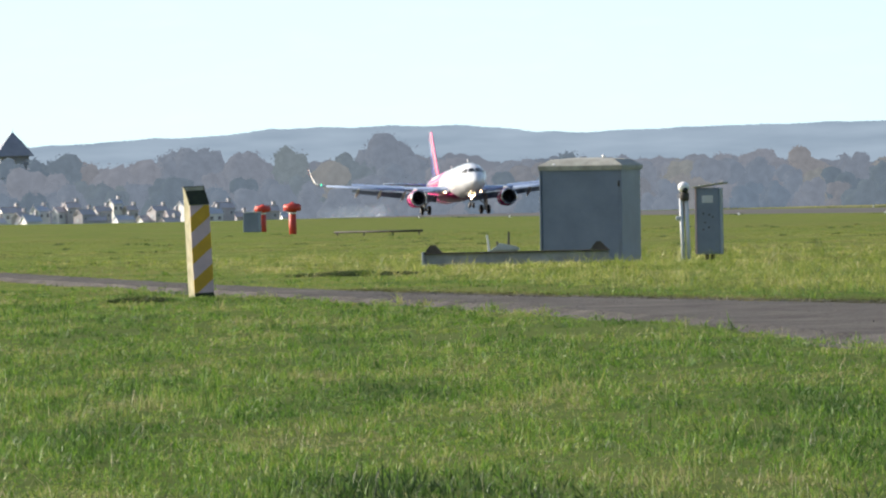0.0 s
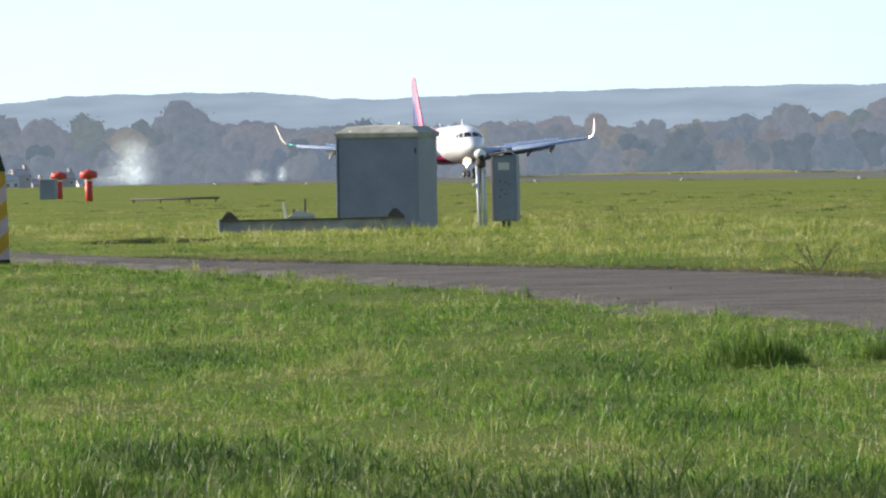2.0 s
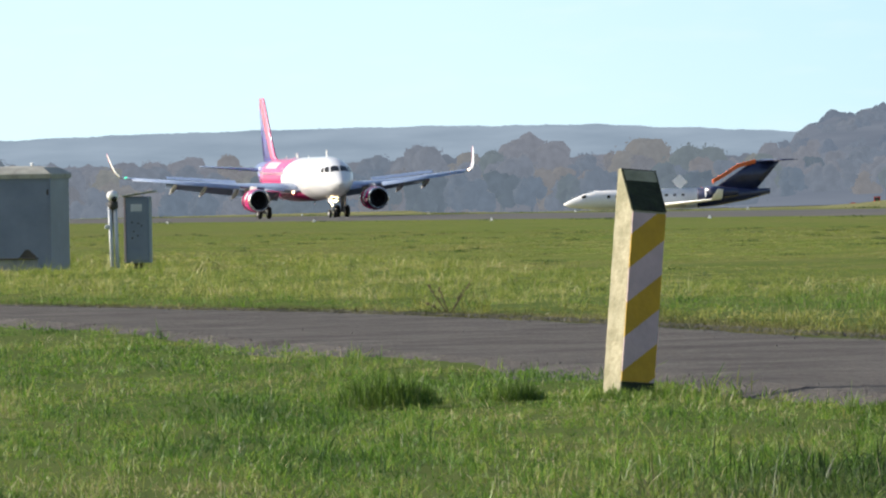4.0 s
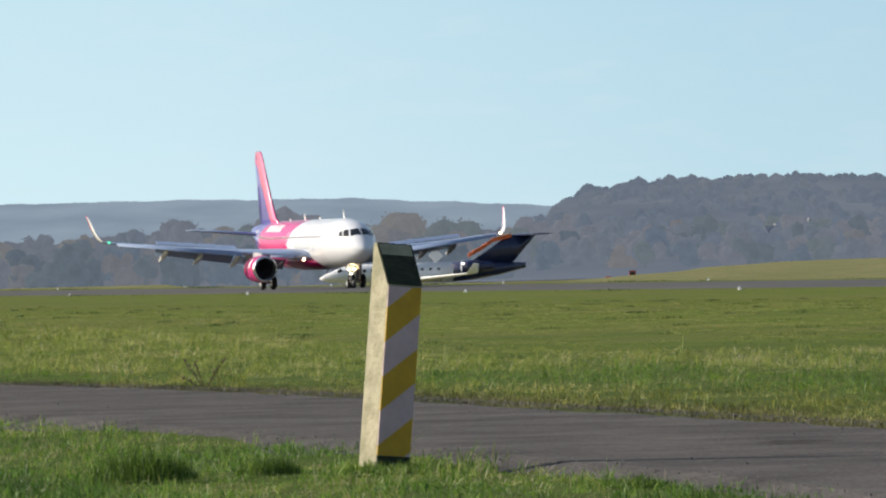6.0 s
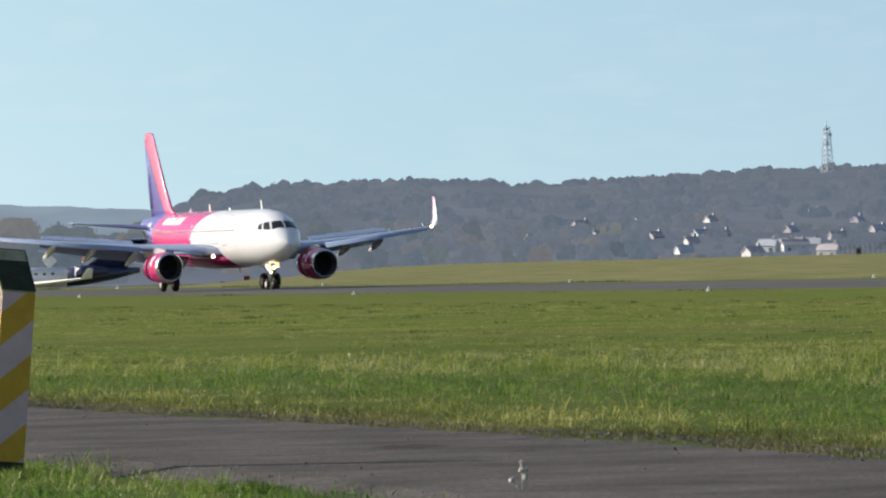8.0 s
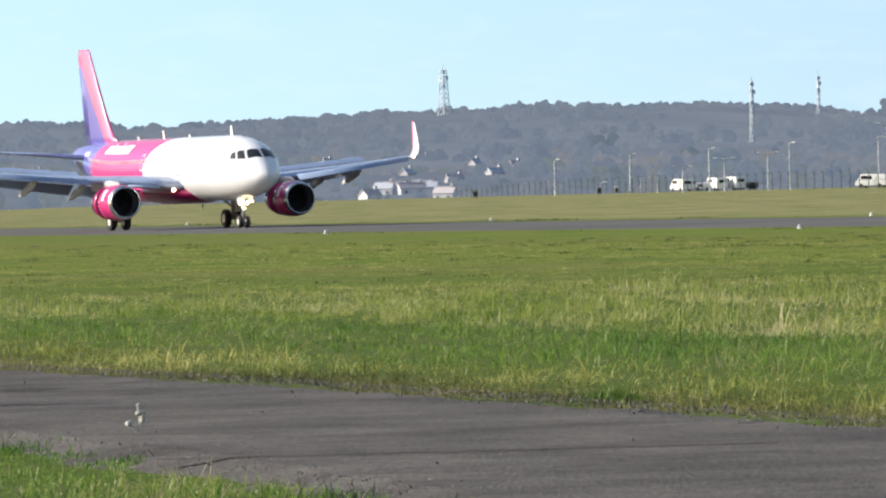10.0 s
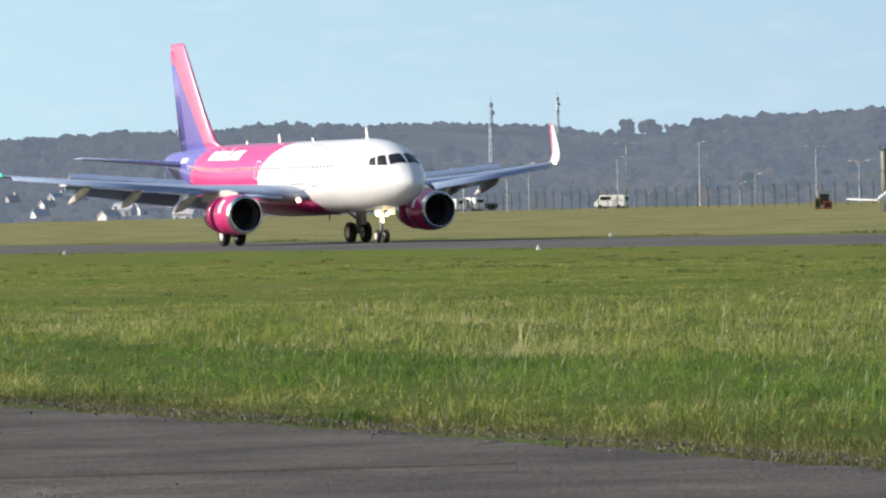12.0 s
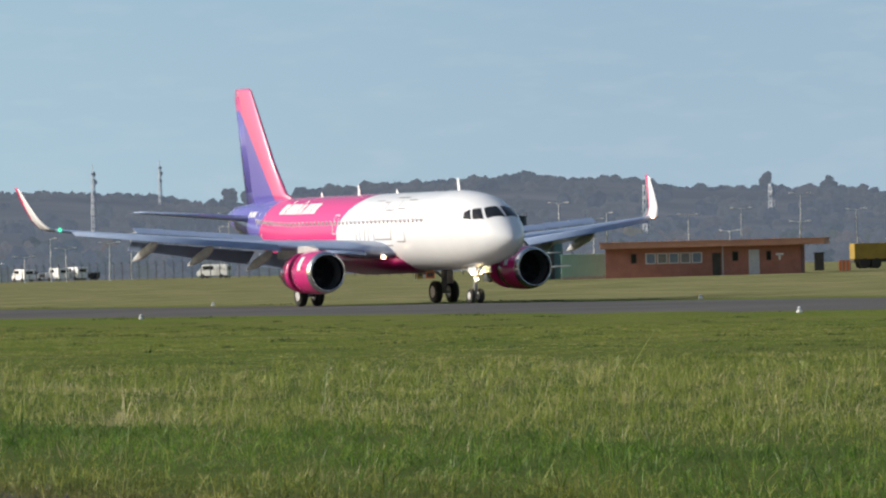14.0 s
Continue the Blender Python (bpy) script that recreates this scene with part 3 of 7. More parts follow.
M_LETTER = mat("white_lettering", (0.85, 0.85, 0.86), 0.3, color2=(0.8, 0.8, 0.8), scale=2)
M_LAMP = glow("lit_landing_lamp", (1.0, 0.72, 0.38), 25.0)
M_LAMP_DIM = glow("lit_wing_lamp", (1.0, 0.62, 0.38), 8.0)
M_NAV = glow("green_wingtip_lamp", (0.1, 1.0, 0.55), 1.5)

# x, height of the middle, half height, half width
HULL = [(0.0, 3.18, 0.03, 0.03), (-0.12, 3.19, 0.26, 0.27), (-0.4, 3.22, 0.52, 0.54), (-0.9, 3.30, 0.86, 0.88), (-1.6, 3.43, 1.20, 1.22),
        (-2.5, 3.56, 1.52, 1.50), (-3.6, 3.66, 1.77, 1.74), (-4.8, 3.71, 1.91, 1.88), (-6.2, 3.72, 2.0, 1.97), (-12, 3.72, 2.0, 1.97),
        (-18, 3.72, 2.0, 1.97), (-24.5, 3.72, 2.0, 1.97), (-27, 3.83, 1.88, 1.88), (-29.5, 4.02, 1.66, 1.64), (-32, 4.26, 1.34, 1.28),
        (-34.5, 4.52, 0.98, 0.88), (-36.4, 4.72, 0.66, 0.52), (-37.5, 4.82, 0.30, 0.22)]


def hull_at(x):
    for a, b in zip(HULL, HULL[1:]):
        if b[0] <= x <= a[0]:
            k = (a[0] - x) / (a[0] - b[0])
            return [a[i] + (b[i] - a[i]) * k for i in range(1, 4)]
    return HULL[-1][1:]


def on_hull(x, th, off=0.0):
    """A point on the skin; th is from straight up towards the left side (negative: right)."""
    zc, rz, ry = hull_at(x)
    return Vector((x, (ry + off) * math.sin(th), zc + (rz + off) * math.cos(th)))


def skin_patch(bm, corners, off=0.02, n=3):
    """A curved patch on the skin between four (x, th) corners, in radians."""
    g = []
    for i in range(n + 1):
        row = []
        for j in range(n + 1):
            a, b = i / n, j / n
            x = (1 - a) * ((1 - b) * corners[0][0] + b * corners[1][0]) + a * ((1 - b) * corners[3][0] + b * corners[2][0])
            t = (1 - a) * ((1 - b) * corners[0][1] + b * corners[1][1]) + a * ((1 - b) * corners[3][1] + b * corners[2][1])
            row.append(bm.verts.new(on_hull(x, t, off)))
        g.append(row)
    for i in range(n):
        for j in range(n):
            bm.faces.new((g[i][j], g[i][j + 1], g[i + 1][j + 1], g[i + 1][j]))
    bmesh.ops.recalc_face_normals(bm, faces=bm.faces)
    return bm


def th_of(z, x=-15):
    zc, rz, _ = hull_at(x)
    return math.acos(max(-1, min(1, (z - zc) / rz)))


FOIL = [(0.0, 0.0), (0.03, 0.035), (0.12, 0.062), (0.3, 0.075), (0.55, 0.055), (0.8, 0.025), (1.0, 0.003),
        (0.8, -0.012), (0.55, -0.03), (0.3, -0.042), (0.12, -0.038), (0.03, -0.022)]


def foil_ring(x_le, y, z, chord, thick=1.0, tilt=0.0, up=False):
    """A section of a wing (or, upright, of a fin), leading edge at x_le."""
    out = []
    for a, h in FOIL:
        x, h = -a * chord, h * chord * thick
        x, h = x * math.cos(tilt) + h * math.sin(tilt), h * math.cos(tilt) - x * math.sin(tilt) * -1
        out.append(Vector((x_le + x, y + h, z)) if up else Vector((x_le + x, y, z + h)))
    return out


def build_airliner():
    ob = thing("airliner", "white, magenta and violet narrow-body jet airliner rolling on the runway", "airliner")
    bm = bmesh.new()
    n = 40
    xs = []
    for a, b in zip(HULL, HULL[1:]):
        k = max(1, int((a[0] - b[0]) / 0.9))
        xs += [a[0] + (b[0] - a[0]) * i / k for i in range(k)]
    xs.append(HULL[-1][0])
    loft(bm, [[on_hull(x, 2 * math.pi * j / n) for j in range(n)] for x in xs])
    part("fuselage", bm, M_BODY, ob, "gloss white, magenta and violet fuselage", smooth=True)
    bm = bmesh.new()
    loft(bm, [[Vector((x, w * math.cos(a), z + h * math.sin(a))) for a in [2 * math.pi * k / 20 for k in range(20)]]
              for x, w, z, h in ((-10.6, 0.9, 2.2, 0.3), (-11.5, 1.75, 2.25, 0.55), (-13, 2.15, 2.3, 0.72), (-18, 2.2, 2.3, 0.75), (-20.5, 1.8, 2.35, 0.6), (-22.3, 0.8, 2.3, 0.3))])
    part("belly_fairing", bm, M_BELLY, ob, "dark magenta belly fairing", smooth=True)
    for side in (-1, 1):
        bm = bmesh.new()
        sec = [(-11.3, 1.7, 2.62, 7.3, 1.15), (-12.6, 3.6, 2.86, 5.9, 1.1), (-14.2, 6.5, 3.10, 4.15, 1.0), (-16.6, 11.0, 3.52, 3.05, 0.95), (-19.3, 16.3, 4.12, 1.75, 0.9), (-19.62, 16.9, 4.2, 1.6, 0.9)]
        loft(bm, [foil_ring(x, side * y, z, c, t, -0.02) for x, y, z, c, t in sec])
        part("wing", bm, M_WING, ob, "pale blue-grey swept wing", smooth=True)
        bm = bmesh.new()
        wl = [(-19.62, 16.9, 4.20, 1.6, 0.0), (-19.95, 17.25, 4.36, 1.42, 0.5), (-20.5, 17.52, 4.8, 1.2, 1.0), (-21.3, 17.72, 5.5, 0.95, 1.2), (-22.2, 17.9, 6.35, 0.6, 1.25), (-22.6, 17.93, 6.5, 0.3, 1.25)]
        rings = []
        for x, y, z, c, roll in wl:
            r = foil_ring(0, 0, 0, c, 0.9)
            rings.append([Vector((x + p.x, side * (y - p.z * math.sin(roll)), z + p.z * math.cos(roll))) for p in r])
        loft(bm, rings)
        part("winglet", bm, M_TIP, ob, "tall upswept pink and white winglet", smooth=True)
        # slats and flaps, spread for landing
        for (x0, y0, z0), (x1, y1, z1), c0, c1 in (((-12.35, 3.0, 2.62), (-13.35, 4.7, 2.78), 0.8, 0.7), ((-14.1, 6.9, 2.92), (-19.2, 16.2, 3.98), 0.6, 0.38)):
            bm = bmesh.new()
            loft(bm, [foil_ring(x0 + 0.42, side * y0, z0 - 0.06, c0 * 1.3, 1.0, -0.5), foil_ring(x1 + 0.3, side * y1, z1 - 0.05, c1 * 1.35, 1.0, -0.5)])
            part("slat", bm, M_FLAP, ob, smooth=True)
        for (x0, y0, z0, c0), (x1, y1, z1, c1) in (((-18.3, 2.1, 2.45, 1.5), (-18.2, 6.2, 2.82, 1.25)), ((-18.2, 6.6, 2.88, 1.2), (-19.6, 12.8, 3.55, 0.85))):
            bm = bmesh.new()
            loft(bm, [foil_ring(x0, side * y0, z0, c0, 1.4, 0.55), foil_ring(x1, side * y1, z1, c1, 1.4, 0.55)])
            part("flap", bm, M_FLAP, ob, "lowered grey flap", smooth=True)
        for y0, y1, xa, xb, za, zb in ((6.6, 8.1, -16.9, -17.25, 3.45, 3.58), (8.2, 9.7, -17.3, -17.65, 3.6, 3.72), (9.8, 11.3, -17.7, -18.05, 3.74, 3.86), (11.4, 12.9, -18.1, -18.45, 3.88, 4.0)):
            bm = bmesh.new()
            loft(bm, [foil_ring(xa, side * y0, za, 0.7, 0.5, -0.42), foil_ring(xb, side * y1 - side * -0.07, zb, 0.65, 0.5, -0.42)])
            part("spoiler", bm, M_WING, ob, "raised grey spoiler panel")
        for y, x, z in ((6.65, -16.4, 2.65), (9.6, -17.2, 2.95), (12.3, -18.1, 3.25)):
            bm = bmesh.new()
            lathe(bm, [(0.9, 0.02), (0.6, 0.14), (0, 0.22), (-1.6, 0.2), (-2.6, 0.08), (-2.9, 0.01)], pose(x, side * y, z, 0, -14, 0) @ Matrix.Diagonal((1, 0.75, 1.25, 1)), 12)
            part("flap_track_fairing", bm, M_STRUT, ob, "white canoe-shaped fairing", smooth=True)
        # engine
        em = Matrix.Translation((-10.5, side * 5.75, 1.74)) @ Matrix.Diagonal((1, 0.94, 0.94, 1))
        bm = bmesh.new()
        lathe(bm, [(-0.28, 1.105), (-0.5, 1.15), (-0.9, 1.19), (-1.6, 1.2), (-2.15, 1.17), (-2.16, 1.02)], em, 36)
        eng = part("engine", bm, M_PINK, ob, "magenta engine cowl with opened thrust reverser", smooth=True)
        bm = bmesh.new()
        lathe(bm, [(-0.28, 1.115), (-0.10, 1.075), (0.04, 1.0), (0.02, 0.95), (-0.12, 0.925), (-0.3, 0.905)], em, 36)
        part("intake_lip", bm, M_METAL, eng, "polished metal intake lip", smooth=True)
        bm = bmesh.new()
        lathe(bm, [(-0.3, 0.905), (-0.6, 0.90), (-1.4, 0.92), (-1.45, 0.9)], em, 36)
        part("intake_duct", bm, M_DUCT, eng, "grey intake duct", smooth=True)
        bm = bmesh.new()
        lathe(bm, [(-2.0, 1.0), (-2.8, 0.98)], em, 30)
        part("reverser_gap", bm, M_DARK, eng, "black reverser grille", smooth=True)
        bm = bmesh.new()
        lathe(bm, [(-2.72, 1.0), (-2.7, 1.13), (-3.4, 1.08), (-4.3, 0.9), (-4.32, 0.84)], em, 36)
        part("reverser_sleeve", bm, M_PINK, eng, smooth=True)
        bm = bmesh.new()
        lathe(bm, [(-4.0, 0.7), (-4.6, 0.62), (-5.2, 0.45), (-5.25, 0.05)], em, 24)
        part("exhaust_nozzle", bm, M_DARK, eng, smooth=True)
        bm = bmesh.new()
        lathe(bm, [(-0.75, 0.01), (-0.95, 0.16), (-1.2, 0.27), (-1.22, 0.3), (-1.24, 0.9)], em, 24)
        part("fan_hub", bm, M_DARK, eng, smooth=True)
        for k in range(18):
            a = 2 * math.pi * k / 18
            bm = bmesh.new()
            box(bm, (0.03, 0.16, 0.6), em @ pose(-1.12, 0, 0, math.degrees(a)) @ pose(0, 0, 0.58, 0, 0, 35))
            part("fan_blade", bm, M_DARK, eng)
        for a0 in (math.pi - 0.8, 0.12):
            bm = bmesh.new()
            loft(bm, [[em @ Vector((x, r * math.cos(a0 + 0.68 * k / 8), r * math.sin(a0 + 0.68 * k / 8))) for k in range(9)] for x, r in ((-1.0, 1.196), (-1.4, 1.204))], close=False)
            part("cowl_marking", bm, M_LETTER, eng, "plain white marking")
        bm = bmesh.new()
        loft(bm, [[Vector((x, side * 5.75 + w * s, z)) for s, z in ((-1, z0), (1, z0), (1, z1), (-1, z1))] for x, w, z0, z1 in ((-11.6, 0.05, 2.7, 2.92), (-12.8, 0.2, 2.6, 3.12), (-15.0, 0.2, 2.4, 3.05), (-17, 0.06, 2.5, 2.9))])
        part("pylon", bm, M_STRUT, eng, "white engine pylon")
        # tailplane
        bm = bmesh.new()
        loft(bm, [foil_ring(-31.8, side * 0.5, 4.62, 3.9, 0.8), foil_ring(-34.9, side * 6.1, 5.15, 1.7, 0.8), foil_ring(-35.1, side * 6.25, 5.17, 1.3, 0.5)])
        part("tailplane", bm, M_WING, ob, "grey horizontal tailplane", smooth=True)
        bm = bmesh.new()
        bmesh.ops.create_icosphere(bm, subdivisions=2, radius=0.11, matrix=Matrix.Translation((-19.55, side * 16.75, 4.25)))
        part("wingtip_lamp", bm, M_NAV if side < 0 else M_LAMP_DIM, ob, "small lit wingtip lamp")
        bm = bmesh.new()
        bmesh.ops.create_icosphere(bm, subdivisions=2, radius=0.13, matrix=Matrix.Translation((-11.35, side * 2.3, 2.45)))
        part("wing_lamp", bm, M_LAMP_DIM, ob, "small lit wing-root lamp")
        # main gear
        bm = bmesh.new()
        rod(bm, (-17.71, side * 3.8, 0.55), (-17.6, side * 3.8, 2.7), 0.13, 0.17, 12)
        rod(bm, (-17.71, side * 3.8, 1.3), (-17.7, side * 2.3, 2.4), 0.07, 0.07, 8)
        rod(bm, (-17.71, side * 3.28, 0.58), (-17.71, side * 4.32, 0.58), 0.09, 0.09, 8)
        gear = part("main_gear", bm, M_STRUT, ob, "white main landing gear leg", smooth=True)
        bm = bmesh.new()
        box(bm, (1.0, 0.06, 1.5), pose(-17.6, side * 4.05, 1.75), 0.02)
        part("gear_door", bm, M_STRUT, gear)
        for dy in (-0.46, 0.46):
            bm = bmesh.new()
            lathe(bm, [(-0.2, 0.3), (-0.21, 0.45), (-0.15, 0.56), (0, 0.585), (0.15, 0.56), (0.21, 0.45), (0.2, 0.3)], pose(-17.71, side * 3.8 + dy, 0.585, 0, 0, 90), 24)
            tyre = part("tyre", bm, M_TYRE, gear, "black rubber tyre", smooth=True)
            bm = bmesh.new()
            lathe(bm, [(-0.14, 0.02), (-0.16, 0.2), (-0.19, 0.31), (0.19, 0.31), (0.16, 0.2), (0.14, 0.02)], pose(-17.71, side * 3.8 + dy, 0.585, 0, 0, 90), 20, caps=True)
            part("wheel_hub", bm, M_STRUT, gear, "pale wheel hub", smooth=True)
    # fin and rudder
    bm = bmesh.new()
    loft(bm, [foil_ring(-27.6, 0, 5.35, 7.6, 0.55, up=True), foil_ring(-29.6, 0, 5.95, 5.7, 0.75, up=True), foil_ring(-31.2, 0, 7.6, 4.3, 0.8, up=True),
              foil_ring(-34.2, 0, 11.55, 2.35, 0.8, up=True), foil_ring(-34.5, 0, 11.72, 1.9, 0.5, up=True)])
    part("fin", bm, M_FIN, ob, "violet tail fin with pink sweep", smooth=True)
    bm = bmesh.new()
    loft(bm, [foil_ring(-34.0, 0, 6.1, 1.42, 0.75, up=True), foil_ring(-35.62, 0, 11.3, 1.0, 0.75, up=True)])
    part("rudder", bm, M_FIN, ob, smooth=True)
    # nose gear
    bm = bmesh.new()
    rod(bm, (-5.07, 0, 0.4), (-5.0, 0, 2.2), 0.09, 0.12, 10)
    rod(bm, (-5.05, 0, 1.1), (-4.0, 0, 1.95), 0.05, 0.05, 8)
    rod(bm, (-5.07, -0.3, 0.38), (-5.07, 0.3, 0.38), 0.06, 0.06, 8)
    gear = part("nose_gear", bm, M_STRUT, ob, "white nose landing gear leg", smooth=True)
    for dy in (-0.25, 0.25):
        bm = bmesh.new()
        lathe(bm, [(-0.11, 0.2), (-0.12, 0.3), (-0.07, 0.37), (0.07, 0.37), (0.12, 0.3), (0.11, 0.2)], pose(-5.07, dy, 0.375, 0, 0, 90), 20)
        part("tyre", bm, M_TYRE, gear, "black rubber tyre", smooth=True)
        bm = bmesh.new()
        lathe(bm, [(-0.09, 0.02), (-0.11, 0.21), (0.11, 0.21), (0.09, 0.02)], pose(-5.07, dy, 0.375, 0, 0, 90), 16, caps=True)
        part("wheel_hub", bm, M_STRUT, gear, smooth=True)
        bm = bmesh.new()
        box(bm, (1.0, 0.04, 0.34), pose(-4.5, dy * 1.6, 1.72), 0.015)
        part("gear_door", bm, M_LETTER, gear)
    for dy, z, r in ((-0.22, 1.55, 0.10), (0.22, 1.55, 0.10), (0.0, 1.22, 0.07)):
        bm = bmesh.new()
        bmesh.ops.create_icosphere(bm, subdivisions=2, radius=r, matrix=Matrix.Translation((-4.88, dy, z)))
        part("landing_lamp", bm, M_LAMP, gear, "lit landing lamp")
    # cockpit panes
    for side in (-1, 1):
        for c in (((-1.08, 4.28), (-1.5, 4.22), (-2.2, 4.75), (-1.98, 4.82)),
                  ((-1.64, 4.21), (-2.28, 4.2), (-2.74, 4.71), (-2.3, 4.74)),
                  ((-2.4, 4.2), (-3.02, 4.24), (-3.16, 4.56), (-2.86, 4.69))):
            c = [(x, side * max(radians(3), th_of(z, x))) for x, z in c]
            part("cockpit_window", skin_patch(bmesh.new(), c, 0.015, 5), M_GLASS, ob, "dark cockpit window pane", smooth=True)
        # cabin windows on one shared mesh
        th = th_of(4.22) * side
        bm = bmesh.new()
        loft(bm, [[Vector((rx * math.cos(a), 0, rz * math.sin(a))) + Vector((0, y, 0)) for a in [2 * math.pi * k / 10 for k in range(10)]] for rx, rz, y in ((0.135, 0.19, 0.0), (0.135, 0.19, 0.012), (0.075, 0.125, 0.014))], caps=False)
        f = bm.faces.new([bm.verts[:][k] for k in range(20, 30)]) if bm.verts.ensure_lookup_table() is None else None
        f.material_index = 1
        first = None
        for k in range(44):
            x = -7.3 - 0.533 * k
            p = on_hull(x, th, 0.012)
            m = Matrix.Translation(p) @ pose(0, 0, 0, math.degrees(abs(th)) - 90 if side > 0 else 90 - math.degrees(abs(th)), 0, 0) @ (Matrix() if side > 0 else pose(0, 0, 0, 0, 0, 180))
            if first is None:
                first = part("cabin_window", bm, [M_TRIM, M_CABIN], ob, "small cabin window", at=m)
            else:
                w = new("cabin_window", first.data)
                w.parent, w.matrix_basis = ob, m
        # plain marks in place of the painted names
        x0 = -21.9 if side > 0 else -26.9
        for w, lift, drop in ((0.62, 0, 0), (0.18, 0.16, 0), (0.42, 0, 0), (0.42, 0, 0), (0.42, 0, 0), (0.18, 0.16, 0), (0.34, 0, 0), (0.16, 0, 0.3), (0.40, 0, 0), (0.44, 0, 0), (0.66, 0, 0)):
            ta, tb = th_of(4.80), th_of(5.34 + lift - drop)
            e = x0 - w if side > 0 else x0 + w
            part("name_mark", skin_patch(bmesh.new(), ((x0, ta * side), (e, ta * side), (e - 0.10 * side, tb * side), (x0 - 0.10 * side, tb * side)), 0.012, 2), M_LETTER, ob, "plain white mark")
            x0 = e - 0.075 * side
        lines = [(-9.3, -10.3, 5.28, 5.33), (-10.7, -12.2, 5.42, 5.47), (-12.6, -13.2, 5.2, 5.25), (-10.0, -10.9, 4.86, 4.91), (-11.3, -12.4, 4.80, 4.85), (-13.5, -14.4, 5.3, 5.34), (-12.6, -12.66, 4.75, 5.2), (-11.0, -11.06, 5.0, 5.3)]
        lines += [(-9.4, -10.4, 3.18, 3.23), (-11.1, -13.3, 3.32, 3.38), (-11.1, -11.17, 3.38, 3.85), (-11.1, -13.0, 3.0, 3.05), (-13.3, -13.38, 2.9, 3.7), (-9.4, -9.46, 3.23, 3.7)]
        for x0 in (-14.0, -15.1):
            lines += [(x0, x0 - 0.08, 3.3, 3.95), (x0 - 0.5, x0 - 0.58, 3.3, 3.95), (x0, x0 - 0.58, 3.25, 3.31)]
        for x0, x1, z0, z1 in lines:
            part("outline_mark", skin_patch(bmesh.new(), ((x0, th_of(z0) * side), (x1, th_of(z0) * side), (x1, th_of(z1) * side), (x0, th_of(z1) * side)), 0.012, 2), M_GREYLINE, ob, "thin grey outline mark")
        for x0 in (-17.0, -18.2):
            for a, b, c, e in ((x0, x0 - 0.04, 3.75, 4.65), (x0 - 0.56, x0 - 0.6, 3.75, 4.65), (x0, x0 - 0.6, 4.65, 4.7), (x0, x0 - 0.6, 3.7, 3.75)):
                part("exit_outline", skin_patch(bmesh.new(), ((a, th_of(c) * side), (b, th_of(c) * side), (b, th_of(e) * side), (a, th_of(e) * side)), 0.012, 2), M_TRIM, ob)
        for a, b, c, e in ((-29.2, -29.26, 3.2, 5.3), (-30.1, -30.16, 3.2, 5.3)):
            part("door_outline", skin_patch(bmesh.new(), ((a, th_of(c, a) * side), (b, th_of(c, a) * side), (b, th_of(e, a) * side), (a, th_of(e, a) * side)), 0.012, 4), M_TRIM, ob)
        for k in range(5):
            x0 = -30.9 - 0.3 * k
            part("registration_mark", skin_patch(bmesh.new(), ((x0, th_of(4.75, x0) * side), (x0 - 0.2, th_of(4.75, x0) * side), (x0 - 0.2, th_of(5.05, x0) * side), (x0, th_of(5.05, x0) * side)), 0.012, 2), M_LETTER, ob, "plain pale mark")
    for x, h, w in ((-6.6, 0.62, 0.35), (-14.5, 0.2, 0.3), (-19.5, 0.5, 0.35), (-24.5, 0.22, 0.3)):
        bm = bmesh.new()
        loft(bm, [[Vector((x - 0.0, -0.02, 5.68)), Vector((x, 0.02, 5.68)), Vector((x - w, 0.02, 5.68)), Vector((x - w, -0.02, 5.68))],
                  [Vector((x - 0.2, -0.012, 5.72 + h)), Vector((x - 0.2, 0.012, 5.72 + h)), Vector((x - w - 0.05, 0.012, 5.72 + h)), Vector((x - w - 0.05, -0.012, 5.72 + h))]])
        part("antenna_blade", bm, M_LETTER, ob, "white blade antenna")
    bm = bmesh.new()
    rod(bm, (-12.5, 0, 1.6), (-12.6, 0, 1.25), 0.06, 0.03, 8)
    part("belly_antenna", bm, M_LETTER, ob)
    return ob


airliner = build_airliner()


# ------------------------------------------------------------ things beside the track
M_WOOD = mat("weathered_wood", (0.42, 0.385, 0.27), 0.85, color2=(0.25, 0.24, 0.15), scale=7, bump=0.6, bump_scale=30)
M_MOSS = mat("mossy_post_top", (0.035, 0.045, 0.022), 0.95, color2=(0.016, 0.02, 0.012), scale=12, bump=0.8, bump_scale=40)
M_YELLOW = mat("yellow_paint", (0.62, 0.36, 0.02), 0.6, color2=(0.50, 0.29, 0.02), scale=6, bump=0.2, bump_scale=30)
M_OLDWHITE = mat("chalky_white_paint", (0.64, 0.47, 0.49), 0.7, color2=(0.52, 0.385, 0.40), scale=6, bump=0.2, bump_scale=30)
M_GALV = mat("galvanised_sheet", (0.195, 0.24, 0.335), 0.42, 0.25, color2=(0.15, 0.188, 0.265), scale=1.6, bump=0.1, bump_scale=6, detail=8)
M_LID = mat("lichened_lid", (0.40, 0.40, 0.36), 0.8, color2=(0.27, 0.27, 0.24), scale=5, bump=0.3, bump_scale=25)
M_PALE = mat("pale_enamel", (0.55, 0.58, 0.62), 0.45, color2=(0.42, 0.45, 0.50), scale=4)
M_STEEL = mat("grey_steel", (0.30, 0.33, 0.36), 0.55, 0.3, color2=(0.19, 0.21, 0.235), scale=3)
M_RUSTY = mat("dark_rusty_steel", (0.07, 0.065, 0.06), 0.8, color2=(0.04, 0.037, 0.035), scale=4)
